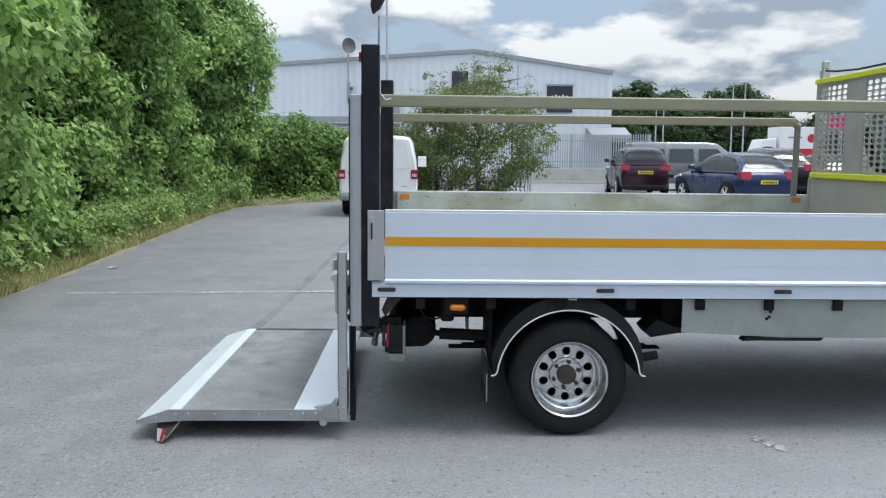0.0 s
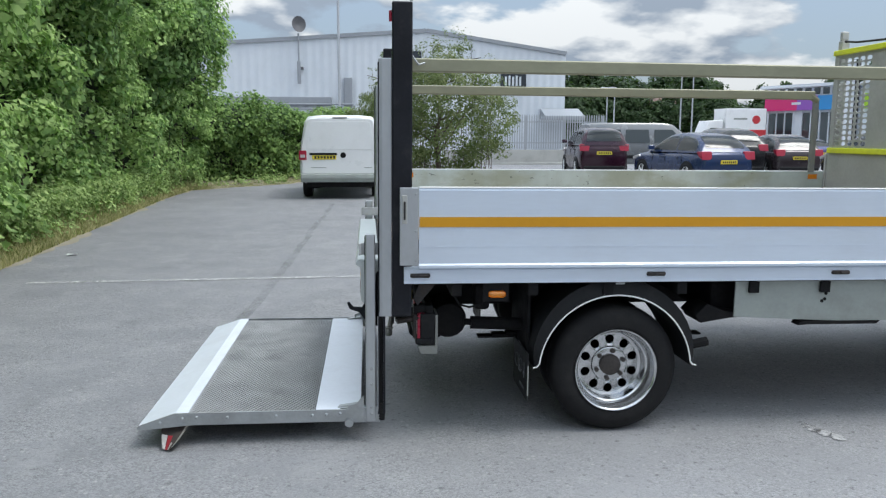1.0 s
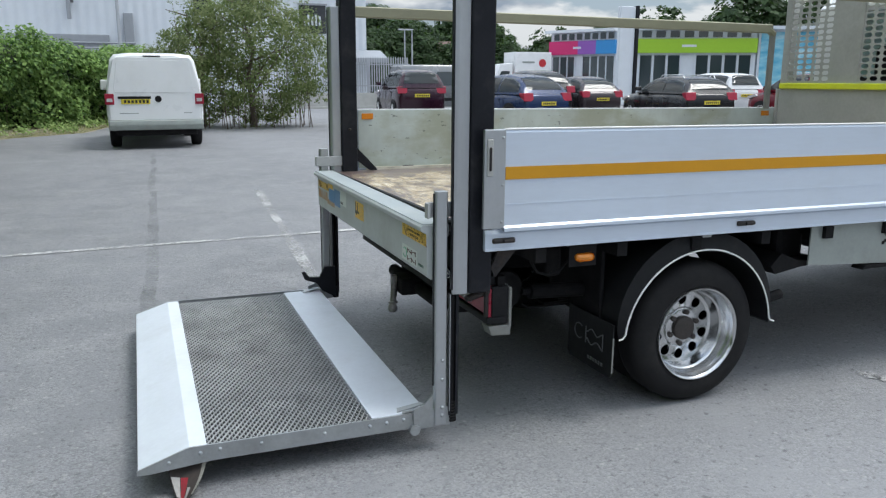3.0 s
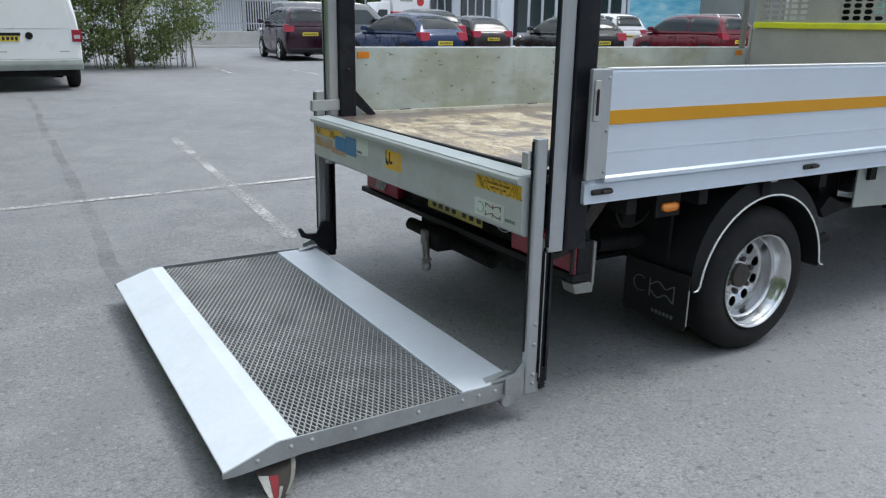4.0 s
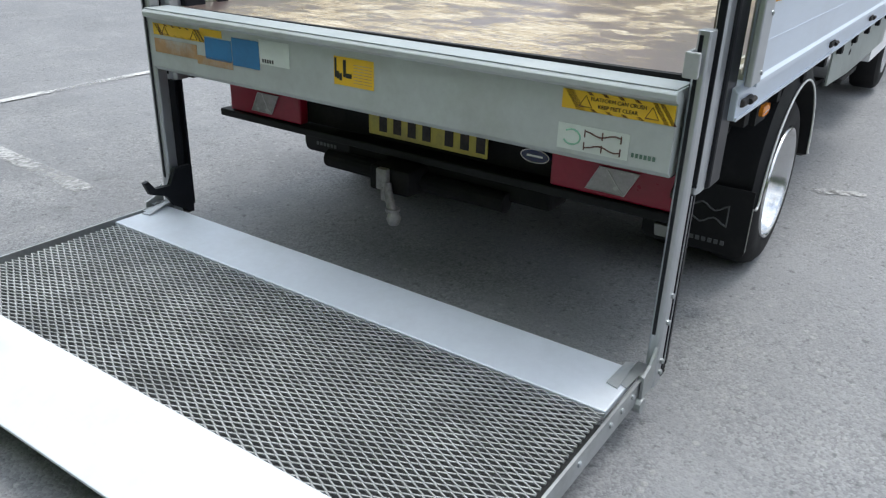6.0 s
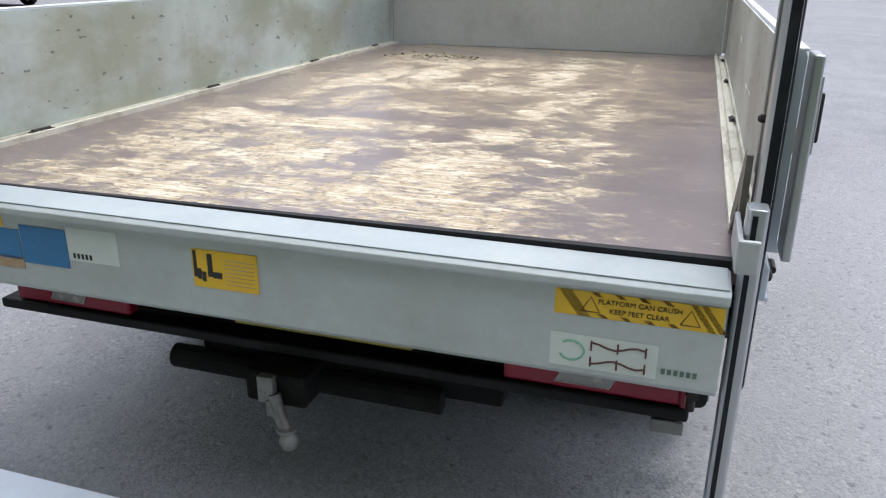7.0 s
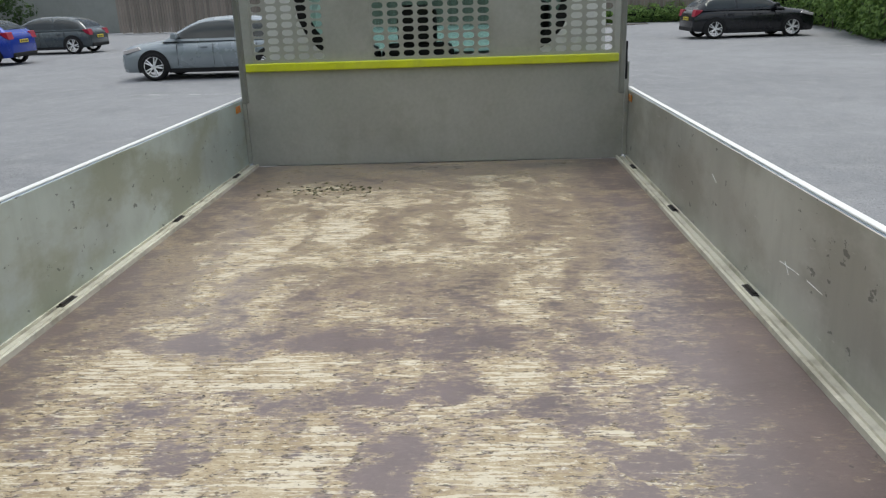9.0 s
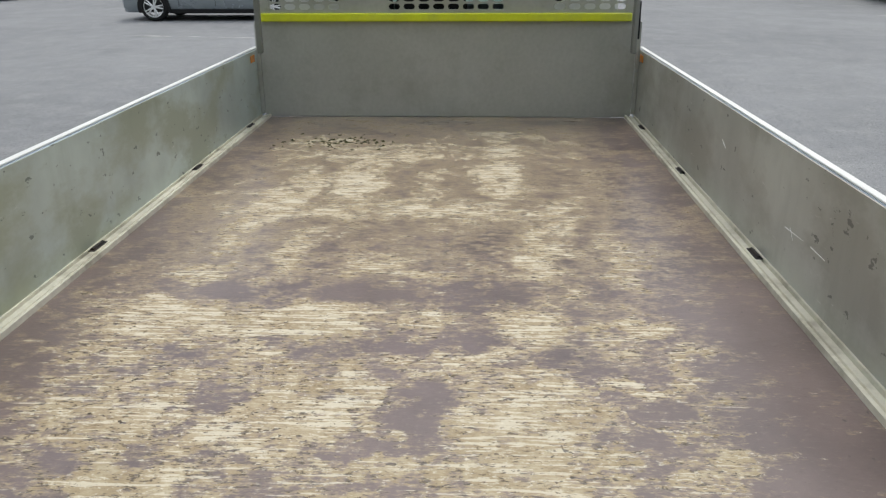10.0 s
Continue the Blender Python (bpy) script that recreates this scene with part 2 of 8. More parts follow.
def bed_mat():
    """Phenolic plywood: brown film worn through to pale wood in fine streaks across the bed."""
    m, nt, b = tree_of("worn_plywood")
    co = nt.nodes.new("ShaderNodeTexCoord")
    sep = nt.nodes.new("ShaderNodeSeparateXYZ")
    nt.links.new(co.outputs["Object"], sep.inputs[0])
    X, Y = sep.outputs["X"], sep.outputs["Y"]
    streak = noise_node(nt, 1.0, 8.0, 0.70, (58.0, 15.0, 1.0))
    fleck = noise_node(nt, 1.0, 6.0, 0.74, (125.0, 46.0, 1.0))
    patch = noise_node(nt, 1.0, 7.0, 0.62, (3.4, 2.7, 1.0))
    blot = noise_node(nt, 1.0, 8.0, 0.74, (17.0, 12.0, 1.0))

    def swing(sock, k):
        return calc(nt, "MULTIPLY", calc(nt, "SUBTRACT", sock, 0.5), k)

    def vec(how, a, b, c=None):
        n = nt.nodes.new("ShaderNodeVectorMath")
        n.operation = how
        for i, v in enumerate((a, b, c)):
            if isinstance(v, bpy.types.NodeSocket):
                nt.links.new(v, n.inputs[i])
            elif v is not None:
                n.inputs[i].default_value = v
        return n.outputs["Value" if how == "LENGTH" else "Vector"]

    # a wandering coordinate makes the outlines of the rubbed places uneven
    wn = nt.nodes.new("ShaderNodeTexNoise")
    wn.inputs["Scale"].default_value, wn.inputs["Detail"].default_value, wn.inputs["Roughness"].default_value = 5.0, 6.0, 0.68
    nt.links.new(co.outputs["Object"], wn.inputs["Vector"])
    wander = vec("MULTIPLY_ADD", wn.outputs["Color"], (0.36, 0.30, 0.0), co.outputs["Object"])

    def places(rows):
        """The strongest of many oval places (x, y, half length, half width, amount) on the bed."""
        best = None
        for x0, y0, hx, hy, k in rows:
            sx, sy = 1 / hx, 1 / hy
            d_ = vec("LENGTH", vec("MULTIPLY_ADD", wander, (sx, sy, 0.0), (-(x0 + 0.18) * sx, -(y0 + 0.15) * sy, 0.0)), None)
            v_ = calc(nt, "MULTIPLY", calc(nt, "MAXIMUM", calc(nt, "MINIMUM", calc(nt, "SUBTRACT", 1.45, d_), 0.75), 0.0), k / 0.75)
            best = v_ if best is None else calc(nt, "MAXIMUM", best, v_)
        return best

    rubbed_back = places((
        (0.54, 0.36, 0.27, 0.34, 1.0), (0.98, 0.59, 0.12, 0.22, 1.0), (1.00, 0.30, 0.11, 0.20, 1.0), (1.01, -0.03, 0.06, 0.08, 0.9),
        (0.98, -0.305, 0.11, 0.085, 1.0), (0.995, -0.42, 0.016, 0.15, 0.9), (0.99, -0.58, 0.07, 0.06, 0.85), (0.86, -0.73, 0.035, 0.09, 0.85),
        (0.76, -0.12, 0.07, 0.17, 1.0), (0.48, -0.27, 0.22, 0.17, 1.0), (0.69, -0.45, 0.022, 0.26, 0.9), (0.55, -0.55, 0.008, 0.20, 0.8),
        (0.41, -0.63, 0.07, 0.06, 0.8), (0.38, -0.03, 0.05, 0.14, 0.9), (0.80, 0.70, 0.05, 0.15, 0.9), (0.54, -0.93, 0.02, 0.04, 0.8),
        (0.20, 0.25, 0.12, 0.45, 0.9), (0.22, -0.28, 0.12, 0.30, 0.8)))
    rubbed_front = places((
        (2.36, 0.30, 0.42, 0.11, 1.0), (2.10, 0.54, 0.32, 0.10, 1.0), (2.36, -0.28, 0.40, 0.08, 1.0), (1.85, 0.32, 0.05, 0.45, 0.8),
        (1.51, -0.37, 0.30, 0.06, 0.9), (1.48, 0.40, 0.24, 0.06, 0.9), (1.37, 0.14, 0.07, 0.10, 0.8), (1.27, -0.04, 0.04, 0.07, 0.8),
        (1.31, 0.63, 0.08, 0.10, 0.8), (2.15, 0.02, 0.30, 0.06, 0.7), (1.87, -0.25, 0.04, 0.25, 0.7), (2.75, 0.20, 0.16, 0.45, 0.7),
        (3.10, -0.36, 0.10, 0.22, 0.7), (1.45, -0.62, 0.25, 0.05, 0.6), (2.95, 0.55, 0.12, 0.20, 0.8), (2.80, -0.30, 0.30, 0.07, 0.9), (1.95, 0.10, 0.10, 0.30, 0.8), (1.70, 0.62, 0.30, 0.07, 0.8), (1.75, -0.45, 0.25, 0.05, 0.8)))
    kept = places((
        (0.60, 0.41, 0.10, 0.06, 1.0), (0.56, -0.045, 0.095, 0.058, 1.0), (0.45, 0.06, 0.035, 0.07, 0.9), (0.86, -0.10, 0.04, 0.14, 0.9),
        (0.88, 0.24, 0.05, 0.09, 0.8), (1.18, 0.15, 0.05, 0.55, 0.8), (0.30, 0.62, 0.10, 0.06, 0.8), (0.66, 0.18, 0.04, 0.05, 0.7)))
    rub = calc(nt, "MAXIMUM", rubbed_back, rubbed_front)
    d = calc(nt, "SUBTRACT", calc(nt, "MULTIPLY", rub, 0.255), calc(nt, "MULTIPLY", kept, 0.20))
    d = calc(nt, "ADD", calc(nt, "ADD", d, calc(nt, "ADD", swing(patch, 0.5), swing(noise_node(nt, 1.0, 5.0, 0.6, (7.0, 5.0, 1.0)), 0.55))), calc(nt, "SUBTRACT", swing(blot, 1.25), 0.018))
    # the strips beside both rails keep their film
    d = calc(nt, "SUBTRACT", d, ramp(nt, calc(nt, "MULTIPLY", Y, -1.0), [(0.66, 0.0), (0.86, 0.16)]))
    d = calc(nt, "SUBTRACT", d, ramp(nt, Y, [(0.78, 0.0), (0.98, 0.16)]))
    Xn = calc(nt, "DIVIDE", X, 4.0)
    f = calc(nt, "ADD", calc(nt, "ADD", d, swing(streak, 0.80)), calc(nt, "ADD", swing(fleck, 0.70), 0.385))
    worn = ramp(nt, f, [(0.485, 0.0), (0.565, 0.92)])
    thin = ramp(nt, calc(nt, "ADD", f, ramp(nt, Xn, [(0.14, 0.0), (0.42, 0.15)])), [(0.33, 0.0), (0.54, 0.85)])
    film = ramp(nt, noise_node(nt, 3.0, 7.0, 0.65), [(0.3, (0.108, 0.075, 0.072)), (0.7, (0.184, 0.133, 0.126))])
    film = mixed(nt, ramp(nt, fleck, [(0.30, 0.6), (0.42, 0.0)]), film, (0.07, 0.05, 0.045))
    film = mixed(nt, ramp(nt, fleck, [(0.60, 0.0), (0.72, 0.25)]), film, (0.36, 0.31, 0.27))
    wtone = calc(nt, "ADD", calc(nt, "MULTIPLY", fleck, 0.45), calc(nt, "MULTIPLY", noise_node(nt, 1.0, 7.0, 0.68, (16.0, 9.0, 1.0)), 0.55))
    wood = ramp(nt, wtone, [(0.33, (0.19, 0.135, 0.080)), (0.43, (0.345, 0.266, 0.166)), (0.53, (0.45, 0.368, 0.246)), (0.66, (0.58, 0.515, 0.390))])
    wood = mixed(nt, ramp(nt, noise_node(nt, 5.0, 5.0, 0.6), [(0.48, 0.0), (0.72, 0.55)]), wood, (0.30, 0.232, 0.13))
    c = mixed(nt, thin, film, (0.345, 0.258, 0.168))
    c = mixed(nt, worn, c, wood)
    # thin pale scratches everywhere, grain lines torn out
    scr = noise_node(nt, 1.0, 5.0, 0.65, (90.0, 5.0, 1.0))
    c = mixed(nt, ramp(nt, calc(nt, "ADD", scr, calc(nt, "MULTIPLY", d, 0.45)), [(0.64, 0.0), (0.68, 0.8)]), c, (0.64, 0.58, 0.46))
    # torn dark edges round the worn places
    torn = calc(nt, "MULTIPLY", ramp(nt, f, [(0.40, 0.0), (0.46, 1.0), (0.56, 1.0), (0.62, 0.0)]), ramp(nt, noise_node(nt, 1.0, 5.0, 0.65, (90.0, 30.0, 1.0)), [(0.54, 0.0), (0.58, 0.9)]))
    c = mixed(nt, torn, c, (0.065, 0.046, 0.036))
    # grey scuffs by the headboard, dark grit
    scuff = calc(nt, "MULTIPLY", places(((3.41, 0.02, 0.05, 0.19, 1.0), (3.41, -0.62, 0.06, 0.17, 1.0), (3.36, 0.62, 0.03, 0.12, 0.6))), ramp(nt, blot, [(0.36, 0.25), (0.58, 0.85)]))
    c = mixed(nt, scuff, c, (0.115, 0.10, 0.095))
    chip = noise_node(nt, 1.0, 5.0, 0.75, (120.0, 45.0, 1.0))
    near_wear = ramp(nt, f, [(0.37, 0.06), (0.46, 1.0)])
    c = mixed(nt, calc(nt, "MULTIPLY", ramp(nt, chip, [(0.585, 0.0), (0.62, 0.85)]), near_wear), c, (0.66, 0.61, 0.50))
    c = mixed(nt, calc(nt, "MULTIPLY", ramp(nt, chip, [(0.375, 0.85), (0.41, 0.0)]), near_wear), c, (0.075, 0.055, 0.045))
    spots = ramp(nt, noise_node(nt, 30.0, 3.0, 0.55), [(0.70, 0.0), (0.73, 0.85)])
    c = mixed(nt, spots, c, (0.045, 0.035, 0.03))
    nt.links.new(c, b.inputs["Base Color"])
    nt.links.new(ramp(nt, worn, [(0.0, 0.30), (1.0, 0.62)]), b.inputs["Roughness"])
    nt.links.new(ramp(nt, worn, [(0.0, 0.6), (1.0, 0.3)]), b.inputs["Specular IOR Level"])
    nt.links.new(ramp(nt, worn, [(0.0, 0.55), (0.8, 0.0)]), b.inputs["Coat Weight"])
    b.inputs["Coat Roughness"].default_value = 0.33
    bumped(nt, b, calc(nt, "SUBTRACT", streak, worn), 0.22, 0.003)
    return m


def alloy_inner_mat(name, col, stain, stain_amount=0.6):
    """Scuffed inside of an aluminium drop side: mottled, stained, with dark scrapes and pale rubs."""
    m, nt, b = tree_of(name)
    big = noise_node(nt, 2.4, 6.0, 0.62)
    c = ramp(nt, big, [(0.3, [x * 0.78 for x in col]), (0.7, [x * 1.15 for x in col])])
    c = mixed(nt, ramp(nt, noise_node(nt, 1.0, 6.0, 0.62, (2.2, 2.2, 4.0)), [(0.45, 0.0), (0.60, stain_amount)]), c, stain)
    drip = noise_node(nt, 1.0, 4.0, 0.6, (9.0, 9.0, 1.4))
    c = mixed(nt, ramp(nt, drip, [(0.54, 0.0), (0.74, 0.18)]), c, [x * 0.55 for x in stain])
    scr = noise_node(nt, 1.0, 4.0, 0.6, (15.0, 15.0, 27.0))
    c = mixed(nt, ramp(nt, scr, [(0.655, 0.0), (0.675, 0.75)]), c, [x * 0.25 for x in col])
    rub = noise_node(nt, 1.0, 4.0, 0.65, (10.0, 10.0, 60.0))
    c = mixed(nt, ramp(nt, rub, [(0.67, 0.0), (0.73, 0.6)]), c, (0.70, 0.70, 0.68))
    nt.links.new(c, b.inputs["Base Color"])
    b.inputs["Metallic"].default_value = 0.35
    nt.links.new(ramp(nt, big, [(0.3, 0.36), (0.7, 0.55)]), b.inputs["Roughness"])
    bumped(nt, b, calc(nt, "ADD", scr, calc(nt, "MULTIPLY", noise_node(nt, 4.0, 2.0, 0.5), 3.0)), 0.10, 0.006)
    return m


def worn_paint(name, col, lo, hi, rough=0.8):
    """Thin paint or tar worn away in patches down to the asphalt."""
    m, nt, b = tree_of(name)
    c = ramp(nt, noise_node(nt, 30.0, 4.0, 0.6), [(0.3, [x * 0.75 for x in col]), (0.7, [min(1, x * 1.15) for x in col])])
    nt.links.new(c, b.inputs["Base Color"])
    b.inputs["Roughness"].default_value = rough
    n = calc(nt, "ADD", calc(nt, "MULTIPLY", noise_node(nt, 1.6, 5.0, 0.6), 0.5), calc(nt, "MULTIPLY", noise_node(nt, 34.0, 5.0, 0.7), 0.5))
    mx = nt.nodes.new("ShaderNodeMixShader")
    tr = nt.nodes.new("ShaderNodeBsdfTransparent")
    nt.links.new(ramp(nt, n, [(lo, 0.0), (hi, 1.0)]), mx.inputs[0])
    nt.links.new(tr.outputs[0], mx.inputs[1])
    nt.links.new(b.outputs[0], mx.inputs[2])
    nt.links.new(mx.outputs[0], nt.nodes["Material Output"].inputs["Surface"])
    return m


def leaf_mat(name, dark, light, trans=0.35):
    m = bpy.data.materials.new(name)
    m.use_nodes = True
    nt = m.node_tree
    nt.nodes.clear()
    out = nt.nodes.new("ShaderNodeOutputMaterial")
    geo = nt.nodes.new("ShaderNodeNewGeometry")
    big = noise_node(nt, 0.9, 3.0, 0.5)
    mid = [(a + b) / 2 for a, b in zip(dark, light)]
    c = ramp(nt, geo.outputs["Random Per Island"], [(0.0, dark), (0.55, mid), (1.0, light)])
    c = mixed(nt, ramp(nt, big, [(0.48, 0.0), (0.70, 0.45)]), c, [l * 1.1 for l in light])
    c = mixed(nt, ramp(nt, noise_node(nt, 1.7, 3.0, 0.55), [(0.32, 0.4), (0.46, 0.0)]), c, dark)
    d = nt.nodes.new("ShaderNodeBsdfPrincipled")
    d.inputs["Roughness"].default_value = 0.6
    d.inputs["Specular IOR Level"].default_value = 0.22
    t = nt.nodes.new("ShaderNodeBsdfTranslucent")
    mx = nt.nodes.new("ShaderNodeMixShader")
    mx.inputs[0].default_value = trans
    nt.links.new(c, d.inputs["Base Color"])
    nt.links.new(mixed(nt, 0.5, c, (0.17, 0.35, 0.04)), t.inputs["Color"])
    nt.links.new(d.outputs[0], mx.inputs[1])
    nt.links.new(t.outputs[0], mx.inputs[2])
    nt.links.new(mx.outputs[0], out.inputs["Surface"])
    return m


